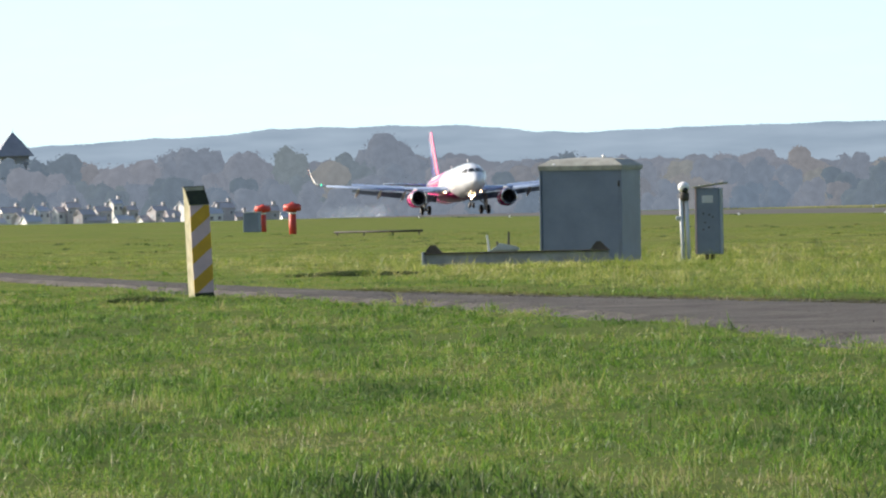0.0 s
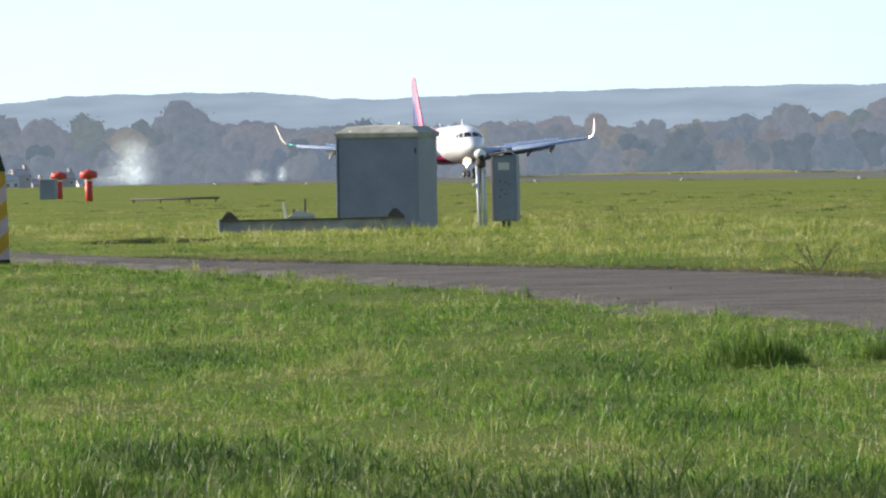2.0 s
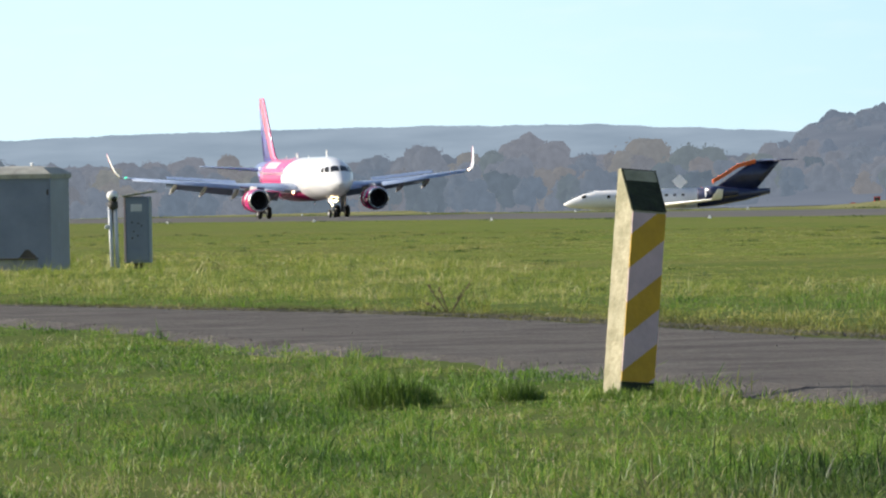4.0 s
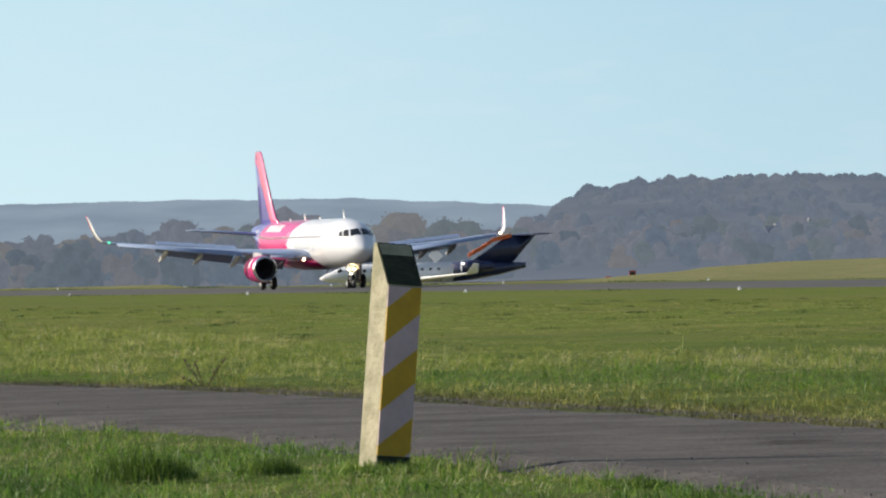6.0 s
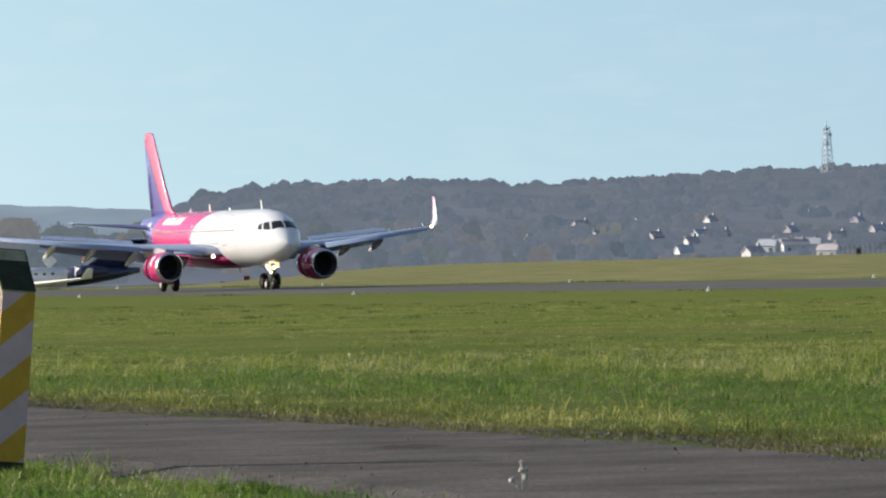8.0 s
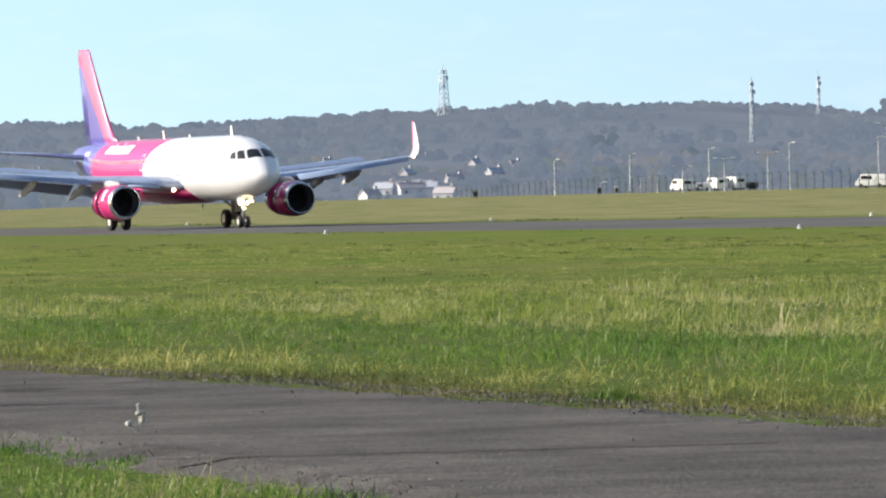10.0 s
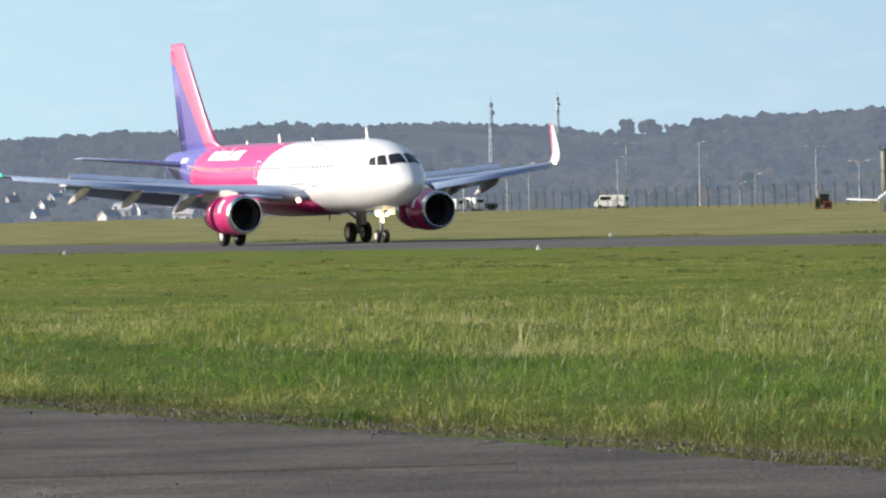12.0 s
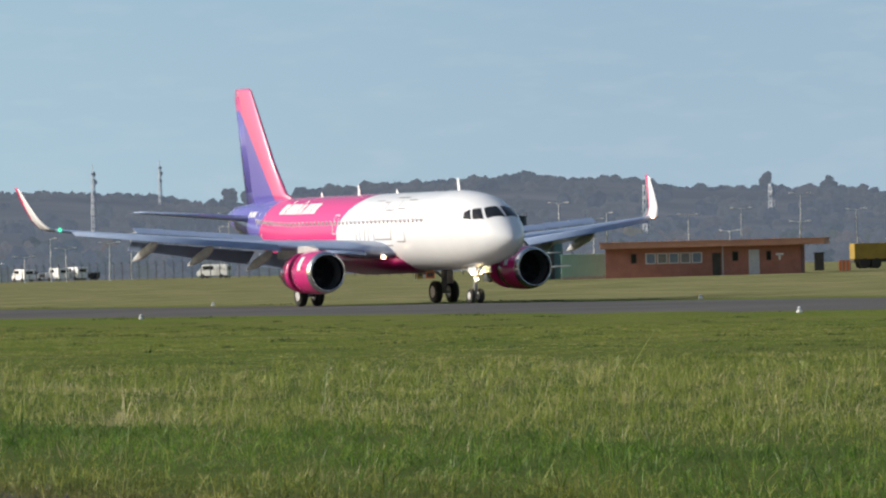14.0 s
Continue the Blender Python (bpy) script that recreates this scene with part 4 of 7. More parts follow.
M_RED = mat("sunlit_red_paint", (0.56, 0.055, 0.035), 0.5, color2=(0.44, 0.04, 0.028), scale=3)
M_STONE = mat("loose_stone", (0.20, 0.185, 0.175), 0.9, color2=(0.085, 0.08, 0.077), scale=9, bump=0.5)
M_CRACK = mat("dark_crack", (0.05, 0.042, 0.032), 0.95, color2=(0.03, 0.026, 0.02), scale=6, bump=0.6, bump_scale=20)


def clip_poly(poly, lo, hi):
    """The part of a flat (x, z) outline between the heights lo and hi."""
    for axis_z, keep_above in ((lo, True), (hi, False)):
        out = []
        for p, q in zip(poly, poly[1:] + poly[:1]):
            a, b = (p[1] >= axis_z) == keep_above, (q[1] >= axis_z) == keep_above
            if a:
                out.append(p)
            if a != b:
                k = (axis_z - p[1]) / (q[1] - p[1])
                out.append((p[0] + (q[0] - p[0]) * k, axis_z))
        poly = out
        if not poly:
            return []
    return poly


def marker_post(m, height, w, d, phase, label):
    """A square timber post, its top cut to a slope, the front painted in slanting bands."""
    ob = thing("marker_post", label, "marker post", m, group="marker posts by the track")
    front = height - 0.24
    bm = bmesh.new()
    # profile from the side: y, z
    prof = [(-d / 2, -0.3), (d / 2, -0.3), (d / 2, height), (d / 2 - 0.06, height), (-d / 2, front)]
    a = [bm.verts.new((-w / 2, y, z)) for y, z in prof]
    b = [bm.verts.new((w / 2, y, z)) for y, z in prof]
    bm.faces.new(a), bm.faces.new(b)
    for i in range(5):
        f = bm.faces.new((a[i], a[(i + 1) % 5], b[(i + 1) % 5], b[i]))
    bmesh.ops.recalc_face_normals(bm, faces=bm.faces)
    bmesh.ops.bevel(bm, geom=bm.edges[:], offset=0.006, segments=1, affect="EDGES")
    part("shaft", bm, M_WOOD, ob, "weathered bare timber shaft")
    bm = bmesh.new()
    e = 0.006
    n = Vector((0, -(0.24), d - 0.06)).normalized() * e
    loft(bm, [[Vector((x, -d / 2, front)) - n, Vector((x, -d / 2, front)) + n, Vector((x, d / 2 - 0.05, height)) + n, Vector((x, d / 2 - 0.05, height)) - n] for x in (-w / 2 - 0.004, w / 2 + 0.004)])
    part("cap", bm, M_MOSS, ob, "dark mossy sloping top")
    bm = bmesh.new()
    box(bm, (w - 0.004, 0.01, 0.2), pose(0, -d / 2 - 0.002, 0.0))
    part("foot_plate", bm, M_MOSS, ob, "dark unpainted foot of the front")
    band, rise = 0.205, 0.165 * w / 0.21
    z, k = 0.1 - 2 * band + phase, 0
    while z < front + 0.2:
        poly = [(-w / 2, z), (w / 2, z + rise), (w / 2, z + rise + band), (-w / 2, z + band)]
        poly = clip_poly(poly, 0.102, front - 0.012)
        if len(poly) > 2:
            bm = bmesh.new()
            a = [bm.verts.new((x, -d / 2 - 0.005, h)) for x, h in poly]
            b = [bm.verts.new((x, -d / 2 + 0.003, h)) for x, h in poly]
            bm.faces.new(a)
            for i in range(len(a)):
                j = (i + 1) % len(a)
                bm.faces.new((a[i], a[j], b[j], b[i]))
            bmesh.ops.recalc_face_normals(bm, faces=bm.faces)
            part("painted_band", bm, M_YELLOW if k % 2 else M_OLDWHITE, ob, "yellow painted band" if k % 2 else "off-white painted band")
        z += band
        k += 1
    return ob


marker_post(pose(4.465, 45.75, 0, 0, 5.4, 0) @ pose(0, 0, 0, 0, 0, 24), 1.36, 0.225, 0.215, 0.06, "leaning timber marker post with yellow and white bands")
marker_post(pose(-3.16, 100.6, 0, 0, -1.7, 0) @ pose(0, 0, 0, 0, 0, 20), 1.49, 0.265, 0.25, 0.17, "timber marker post with yellow and white bands")


def equipment_housing():
    ob = thing("equipment_housing", "large grey sheet-metal equipment housing on the grass", "equipment housing", pose(2.72, 141.4, 0, 0, 0.6, -15))
    bm = bmesh.new()
    box(bm, (1.50, 1.55, 1.86), pose(0, 0, 0.83), 0.03)
    part("body", bm, M_GALV, ob, "blue-grey sheet metal body")
    bm = bmesh.new()
    loft(bm, [[Vector((sx * a, sy * (a + 0.02), z)) for sx, sy in ((-1, -1), (1, -1), (1, 1), (-1, 1))] for a, z in ((0.785, 1.70), (0.79, 1.78), (0.77, 1.80), (0.60, 1.90), (0.2, 1.93))])
    part("lid", bm, M_LID, ob, "shallow hipped lid with pale lichen")
    for x in (-0.755, 0.755):
        bm = bmesh.new()
        box(bm, (0.035, 0.035, 1.72), pose(x, -0.78, 0.85), 0.008)
        part("corner_trim", bm, M_GALV, ob)
    bm = bmesh.new()
    box(bm, (0.03, 0.05, 0.10), pose(0.72, -0.8, 1.45), 0.01)
    part("latch", bm, M_RUSTY, ob, "small dark latch")
    bm = bmesh.new()
    bmesh.ops.create_icosphere(bm, subdivisions=2, radius=0.035, matrix=pose(0.25, 0, 1.95))
    part("lid_bolt", bm, M_LETTER, ob)
    bm = bmesh.new()
    bmesh.ops.create_icosphere(bm, subdivisions=2, radius=0.03, matrix=pose(-0.5, -0.76, 1.8))
    part("lid_bolt", bm, M_LETTER, ob)


equipment_housing()


def beam_frame():
    a, b = Vector((-0.33, 137.0, 0)), Vector((2.92, 136.0, 0))
    L = (b - a).length
    ob = thing("steel_beam", "low grey steel channel beam lying in the grass", "steel beam", pose(a.x / 2 + b.x / 2, a.y / 2 + b.y / 2, 0.06, 0, 0, math.degrees(math.atan2(b.y - a.y, b.x - a.x))))
    bm = bmesh.new()
    box(bm, (L, 0.02, 0.22), pose(0, 0, 0.11))
    part("web", bm, M_STEEL, ob)
    for z in (0.02, 0.215):
        bm = bmesh.new()
        box(bm, (L, 0.14, 0.025), pose(0, 0, z), 0.006)
        part("flange", bm, M_RUSTY if z > 0.1 else M_STEEL, ob, "dark upper flange" if z > 0.1 else "")
    for x in (-L / 2 + 0.17, L / 2 - 0.17):
        bm = bmesh.new()
        loft(bm, [[Vector((x - 0.17, y, 0.22)), Vector((x + 0.17, y, 0.22)), Vector((x + 0.02, y, 0.37)), Vector((x - 0.05, y, 0.37))] for y in (-0.03, 0.03)])
        part("gusset", bm, M_RUSTY, ob, "dark triangular end bracket")
    for x in (-L / 2 + 0.2, 0, L / 2 - 0.2):
        bm = bmesh.new()
        box(bm, (0.25, 0.2, 0.3), pose(x, 0.02, -0.145))
        part("foot", bm, M_LID, ob)
    # left end: paler than the beam, the sun on it put into the colour
    bm = bmesh.new()
    box(bm, (0.03, 0.2, 0.25), pose(-L / 2 - 0.01, 0, 0.12), 0.006)
    part("end_plate", bm, M_PALE, ob, "end plate, pale like a sunlit face")


beam_frame()


def wind_gauge():
    ob = thing("ground_sensor", "small white ground sensor on thin pegs", "sensor", pose(0.98, 139.2, 0))
    for x, h, t, m in ((-0.12, 0.58, 6, M_PALE), (0.19, 0.62, -2, M_RUSTY), (0.0, 0.45, 0, M_RUSTY)):
        bm = bmesh.new()
        rod(bm, (x, 0, 0), (x - h * math.tan(radians(t)), 0, h), 0.022, 0.018, 8)
        part("peg", bm, m, ob)
    bm = bmesh.new()
    loft(bm, [[Vector((-0.1, y, 0.30)), Vector((0.42, y, 0.30)), Vector((0.34, y, 0.36)), Vector((0.05, y, 0.42))] for y in (-0.12, 0.12)])
    part("vane", bm, M_PALE, ob, "pale sheet vane")
    bm = bmesh.new()
    box(bm, (0.55, 0.12, 0.04), pose(0.1, 0, 0.28), 0.01)
    part("cross_bar", bm, M_PALE, ob)


wind_gauge()


def camera_pole():
    ob = thing("camera_pole", "slim grey pole with a white dome camera", "camera pole", pose(4.27, 135.6, 0))
    for x in (-0.045, 0.05):
        bm = bmesh.new()
        rod(bm, (x, 0, -0.2), (x - 0.03, 0, 1.14), 0.035, 0.035, 12)
        part("pole", bm, M_PALE, ob, smooth=True)
    bm = bmesh.new()
    lathe(bm, [(1.10, 0.05), (1.12, 0.085), (1.24, 0.085), (1.25, 0.05)], pose(-0.01, 0, 0, 0, -90, 0), 14, caps=True)
    part("neck", bm, M_RUSTY, ob, "dark collar", smooth=True)
    bm = bmesh.new()
    bmesh.ops.create_uvsphere(bm, u_segments=18, v_segments=12, radius=0.105, matrix=pose(-0.02, 0, 1.34) @ Matrix.Diagonal((1, 1, 0.92, 1)))
    part("dome", bm, M_LETTER, ob, "white dome housing", smooth=True)
    bm = bmesh.new()
    bmesh.ops.create_uvsphere(bm, u_segments=14, v_segments=8, radius=0.06, matrix=pose(0.0, -0.06, 1.29))
    part("lens_bubble", bm, M_GLASS, ob, "dark lens bubble", smooth=True)
    bm = bmesh.new()
    box(bm, (0.10, 0.08, 0.07), pose(-0.12, 0, 0.80), 0.02)
    part("clamp_box", bm, M_PALE, ob)
    bm = bmesh.new()
    rod(bm, (-0.02, 0.03, 1.14), (-0.06, 0.03, 0.0), 0.012, 0.012, 6)
    part("cable", bm, M_RUSTY, ob, "dark cable")


camera_pole()


def instrument_cabinet():
    ob = thing("instrument_cabinet", "blue-grey metal instrument cabinet on short legs", "cabinet", pose(4.75, 137.5, 0, 0, 0.5, -12))
    bm = bmesh.new()
    box(bm, (0.44, 0.34, 1.18), pose(0, 0, 0.73), 0.012)
    part("body", bm, M_GALV, ob)
    bm = bmesh.new()
    box(bm, (0.38, 0.015, 1.10), pose(0.01, -0.178, 0.73), 0.006)
    door = part("door", bm, M_GALV, ob, "blue-grey metal door with worn marks")
    shape_bm = box(bmesh.new(), (0.2, 0.004, 0.13), pose(0.0, -0.189, 1.12))
    part("notice", shape_bm, M_PALE, door, "plain pale notice")
    for x, z in ((-0.08, 0.86), (0.03, 0.84), (-0.05, 0.70), (-0.08, 0.58), (0.09, 0.80), (0.02, 0.62)):
        part("bolt", lathe(bmesh.new(), [(-0.008, 0.014), (0.0, 0.016), (0.006, 0.008)], pose(x, -0.187, z, 0, 0, -90), 10, caps=True), M_RUSTY, door)
    part("edge_trim", box(bmesh.new(), (0.03, 0.03, 1.16), pose(-0.215, -0.175, 0.73)), M_OLDWHITE, ob, "pale worn edge strip")
    bm = bmesh.new()
    box(bm, (0.58, 0.5, 0.03), pose(0.02, 0, 1.37, 0, -8, 0), 0.008)
    part("sloping_roof", bm, M_LID, ob, "overhanging sloping roof sheet")
    for x in (-0.05, 0.05):
        bm = bmesh.new()
        box(bm, (0.06, 0.06, 0.5), pose(x, 0, -0.02))
        part("leg", bm, M_RUSTY, ob)


instrument_cabinet()


def beacon(p, h, label):
    ob = thing("mushroom_beacon", label, "beacon", pose(*p), group="red beacons on the grass")
    bm = bmesh.new()
    lathe(bm, [(-0.3, 0.15), (0.74 * h, 0.15)], pose(0, 0, 0, 0, -90, 0), 18, caps=True)
    part("pedestal", bm, M_RED, ob, smooth=True)
    bm = bmesh.new()
    lathe(bm, [(0.62 * h, 0.153), (0.68 * h, 0.153)], pose(0, 0, 0, 0, -90, 0), 18)
    part("white_band", bm, M_LETTER, ob, "white band")
    bm = bmesh.new()
    lathe(bm, [(0.70 * h, 0.1), (0.71 * h, 0.28), (0.75 * h, 0.35), (0.86 * h, 0.36), (0.93 * h, 0.30), (0.96 * h, 0.1), (1.0 * h, 0.03)], pose(0, 0, 0, 0, -90, 0), 24, caps=True)
    part("cap", bm, M_RED, ob, "domed red cap", smooth=True)


beacon((-5.93, 306, 0), 1.26, "red mushroom-shaped beacon with a white band")
beacon((-7.85, 338, 0), 1.2, "red mushroom-shaped beacon behind a grey box")
ob = thing("grey_locker", "grey metal locker standing on the grass", "locker", pose(-8.2, 334, 0, 0, 0, -14))
bm = bmesh.new()
box(bm, (0.66, 0.5, 0.84), pose(0, 0, 0.42), 0.02)
part("body", bm, M_GALV, ob)
bm = bmesh.new()
box(bm, (0.72, 0.56, 0.04), pose(0, 0, 0.86), 0.01)
part("lid", bm, M_PALE, ob)
bm = bmesh.new()
box(bm, (0.03, 0.52, 0.84), pose(-0.34, 0, 0.42))
part("side_panel", bm, M_PALE, ob, "pale side panel")

a, b = Vector((-4.41, 279.8, 0)), Vector((-0.22, 276.0, 0))
ob = thing("pipe_rail", "long dark pipe rail low over the grass", "pipe", pose(*((a + b) / 2), 0, 0, math.degrees(math.atan2(b.y - a.y, b.x - a.x))))
bm = bmesh.new()
rod(bm, (-2.15, 0, 0.12), (2.15, 0, 0.12), 0.04, 0.04, 10)
part("pipe", bm, M_RUSTY, ob, smooth=True)
for x in (-2.0, -0.7, 0.7, 2.0):
    bm = bmesh.new()
    rod(bm, (x, 0, -0.2), (x, 0, 0.12), 0.03, 0.03, 8)
    part("stub", bm, M_RUSTY, ob)


def stones():
    """Loose stones and crumbled tarmac on the track and along its edge."""
    first = None
    for k in range(150):
        if k < 120:
            y = rng.uniform(30, 95)
            x = soft_edge(TRACK_FAR, y) - abs(rng.normal(0, 0.28)) + 0.12
        else:
            y = rng.uniform(34, 80)
            x = rng.uniform(soft_edge(TRACK_NEAR, y), soft_edge(TRACK_FAR, y))
        s = rng.uniform(0.005, 0.013) * (1.7 if k % 17 == 0 else 1)
        m = pose(x, y, land(x, y) + 0.045 + s * 0.3, rng.uniform(0, 360), rng.uniform(0, 360), rng.uniform(0, 360)) @ Matrix.Diagonal((s, s * rng.uniform(0.7, 1), s * 0.7, 1))
        if first is None:
            bm = bmesh.new()
            bmesh.ops.create_icosphere(bm, subdivisions=1, radius=1)
            for v in bm.verts:
                v.co *= 0.8 + 0.5 * random.random()
            first = part("loose_stone", bm, M_STONE, at=m)
            ob = first
        else:
            ob = new("loose_stone", first.data)
            ob.matrix_basis = m
        tagged(ob, "small grey loose stone on the tarmac", "stone", "loose stones on the track")


stones()


def gravel():
    """Crumbs of tarmac and grit thick along the broken edges."""
    n = 15000
    y = 30 + 70 * rng.uniform(0, 1, n) ** 1.3
    far = rng.uniform(0, 1, n) < 0.92
    ex = np.array([soft_edge(TRACK_FAR, v) for v in y])
    nx = np.array([soft_edge(TRACK_NEAR, v) for v in y])
    x = np.where(far, ex + 0.06 - np.abs(rng.normal(0, 0.30, n)), nx + np.abs(rng.normal(0, 0.3, n)) - 0.1)
    s = rng.uniform(0.002, 0.006, n) * (1 + 0.008 * y)
    c = np.stack([x, y, 0.046 + s * 0.4], 1)
    v = (c[:, None, :] + rng.normal(0, 1, (n, 4, 3)) * s[:, None, None] * 0.8).reshape(-1, 3)
    v[:, 2] = np.maximum(v[:, 2], 0.043)
    k = np.arange(n)[:, None, None] * 4
    f = (k + np.array([[0, 1, 2], [0, 2, 3], [0, 3, 1], [1, 3, 2]])[None]).reshape(-1, 3)
    tagged(from_arrays("gravel", v.tolist(), f.tolist(), M_STONE), "grey grit and tarmac crumbs along the track", "gravel", kind="stuff")


gravel()
# broken tarmac: cracks and low lips, dark colour standing for their shaded faces
for x, y, l, w, rz in ((9.35, 37.5, 0.9, 0.05, 60), (7.35, 48.25, 0.6, 0.16, 8), (8.15, 49.3, 1.3, 0.05, 62), (7.7, 46.36, 0.4, 0.06, 12)):
    bm = bmesh.new()
    pts = []
    for k in range(13):
        s = (k / 12 - 0.5) * l
        wob = 0.03 * noise.noise((s * 6, x, 0))
        ww = w * (1 - abs(2 * k / 12 - 1) ** 2) * (0.7 + 0.5 * noise.noise((s * 9, y, 2)))
        pts.append([Vector((s, wob - ww / 2, 0.052)), Vector((s, wob, 0.052 + 0.10 * ww)), Vector((s, wob + ww / 2, 0.052))])
    loft(bm, pts, close=False)
    ob = part("tarmac_crack", bm, M_CRACK, at=pose(x, y, land(x, y), 0, 0, rz))
    tagged(ob, "broken crack in the worn tarmac, dark for its shaded lip", "crack", kind="structure")
bm = bmesh.new()
pts = []
for k in range(33):
    v = k / 32
    x, y = 5.9 + 2.8 * v, 34.85 - 0.45 * v + 0.03 * noise.noise((v * 9, 4, 1))
    ww = 0.17 * (1 - 0.85 * v) * (0.75 + 0.4 * noise.noise((v * 14, 2, 2)))
    pts.append([Vector((x, y - ww / 2, land(x, y) + 0.047)), Vector((x, y, land(x, y) + 0.052)), Vector((x, y + ww / 2, land(x, y) + 0.047))])
loft(bm, pts, close=False)
tagged(part("tarmac_seam", bm, M_CRACK), "long dark seam between two layers of tarmac", "seam", kind="structure")


# ------------------------------------------------------------ tyre smoke
def smoke_material():
    """Thin vapour: dense in the middle of a puff, gone at its rim, broken by billows."""
    m = bpy.data.materials.new("tyre_smoke")
    m.use_nodes = True
    nt = m.node_tree
    nt.nodes.remove(nt.nodes["Principled BSDF"])
    tc, n, r = nt.nodes.new("ShaderNodeTexCoord"), nt.nodes.new("ShaderNodeTexNoise"), nt.nodes.new("ShaderNodeMapRange")
    n.inputs["Scale"].default_value, n.inputs["Detail"].default_value = 1.7, 4
    r.inputs["From Min"].default_value, r.inputs["From Max"].default_value, r.inputs["To Max"].default_value = 0.20, 0.70, 0.36
    ln, fall, mul = nt.nodes.new("ShaderNodeVectorMath"), nt.nodes.new("ShaderNodeMapRange"), nt.nodes.new("ShaderNodeMath")
    ln.operation, fall.interpolation_type, mul.operation = "LENGTH", "SMOOTHSTEP", "MULTIPLY"
    fall.inputs["From Min"].default_value, fall.inputs["From Max"].default_value = 1.0, 0.05
    nt.links.new(tc.outputs["Object"], n.inputs["Vector"])
    nt.links.new(tc.outputs["Object"], ln.inputs[0])
    nt.links.new(ln.outputs["Value"], fall.inputs["Value"])
    nt.links.new(n.outputs["Fac"], r.inputs["Value"])
    nt.links.new(r.outputs[0], mul.inputs[0])
    nt.links.new(fall.outputs[0], mul.inputs[1])
    o = next(q for q in nt.nodes if q.type == "OUTPUT_MATERIAL")
    d, tl, tr = nt.nodes.new("ShaderNodeBsdfDiffuse"), nt.nodes.new("ShaderNodeBsdfTranslucent"), nt.nodes.new("ShaderNodeBsdfTransparent")
    x1, x2 = nt.nodes.new("ShaderNodeMixShader"), nt.nodes.new("ShaderNodeMixShader")
    for q in (d, tl):
        q.inputs[0].default_value = (0.80, 0.92, 1.0, 1)
    nt.links.new(d.outputs[0], x1.inputs[1])
    nt.links.new(tl.outputs[0], x1.inputs[2])
    nt.links.new(mul.outputs[0], x2.inputs[0])
    nt.links.new(tr.outputs[0], x2.inputs[1])
    nt.links.new(x1.outputs[0], x2.inputs[2])
    nt.links.new(x2.outputs[0], o.inputs[0])
    return m


M_SMOKE = smoke_material()
PUFFS = []


def puff(rows, size, stretch=1.0, layers=4):
    """A drifting puff: thin curved veils through one middle."""
    vs, fs = [], []
    for k in range(layers):
        turn = Euler((0, 0, radians(rng.uniform(-55, 55)))).to_matrix()
        k0 = len(vs)
        for i in range(7):
            for j in range(18):
                r, a = i / 6, 2 * math.pi * j / 18
                vs.append(turn @ Vector((r * math.cos(a), 0.25 * (k - 1.5) / 4 + 0.12 * math.sin(3 * r + k), r * math.sin(a))))
        for i in range(6):
            for j in range(18):
                p, q = k0 + i * 18 + j, k0 + i * 18 + (j + 1) % 18
                fs.append((p, q, q + 18, p + 18))
    ob = from_arrays("smoke_puff", vs, fs, M_SMOKE, smooth=True)
    ob.scale = (size * stretch, size, size)
    tagged(ob, "thin white puff of tyre smoke over the runway", "smoke", "tyre smoke puffs", kind="stuff")
    PUFFS.append((ob, [(t, pose(*polar(az, d), ) @ Matrix.Translation((0, 0, z)) @ pose(0, 0, 0, 0, 0, turn - az)) for t, az, d, z, turn in rows]))


# seconds, bearing, distance, height, turn
puff([(0, -0.47, 985, -0.55, 0), (1, -0.62, 984, 0.0, 10), (2, -0.74, 984, 0.2, 20), (3, -0.85, 984, 0.6, 30), (14, -2.6, 984, 8, 60)], 1.7, 1.3, 2)
puff([(0, -0.66, 986, -0.7, 0), (1, -0.80, 986, -0.2, 10), (2, -0.90, 986, 0.3, 20), (3, -1.0, 986, 1.0, 30), (14, -2.9, 986, 9, 60)], 1.8, 4.0, 1)
puff([(0, -0.52, 987, -4.6, 0), (0.5, -0.57, 987, -1.2, 5), (1, -0.64, 987, 0.9, 12), (2, -0.74, 987, 1.3, 25), (3, -0.86, 987, 2.2, 40), (14, -2.7, 987, 10, 80)], 4.6, 1.0, 2)
puff([(0, -0.56, 990, -4.8, 0), (0.6, -0.60, 990, -0.8, 5), (1, -0.68, 990, 1.6, 12), (2, -0.82, 990, 2.4, 25), (3, -0.95, 990, 3.4, 40), (14, -2.8, 990, 12, 80)], 3.9, 1.2, 1)
puff([(0, 0.30, 930, -3.6, 0), (0.6, 0.32, 930, -0.2, 5), (1.5, 0.34, 930, 0.0, 20), (3, 0.22, 930, 0.5, 40), (14, -2.0, 930, 5, 80)], 1.3, 1.3, 2)
puff([(0, 0.14, 931, -3.6, 0), (0.6, 0.16, 931, -0.4, 5), (1.5, 0.16, 931, -0.2, 20), (3, 0.0, 931, 0.3, 40), (14, -2.3, 931, 5, 80)], 1.2, 2.4, 1)
puff([(0, 1.60, 830, -4.6, 0), (1.8, 1.60, 830, -4.6, 0), (2.4, 1.62, 830, 0.6, 5), (3, 1.57, 830, 1.2, 15), (4.2, 1.35, 830, 2.0, 40), (14, -0.8, 830, 8, 80)], 3.4, 1.0, 2)
puff([(0, 1.52, 832, -4.6, 0), (1.8, 1.52, 832, -4.6, 0), (2.4, 1.50, 832, 0.2, 5), (3, 1.42, 832, 0.8, 15), (4.2, 1.15, 832, 1.8, 40), (14, -1.0, 832, 8, 80)], 2.8, 1.3, 1)


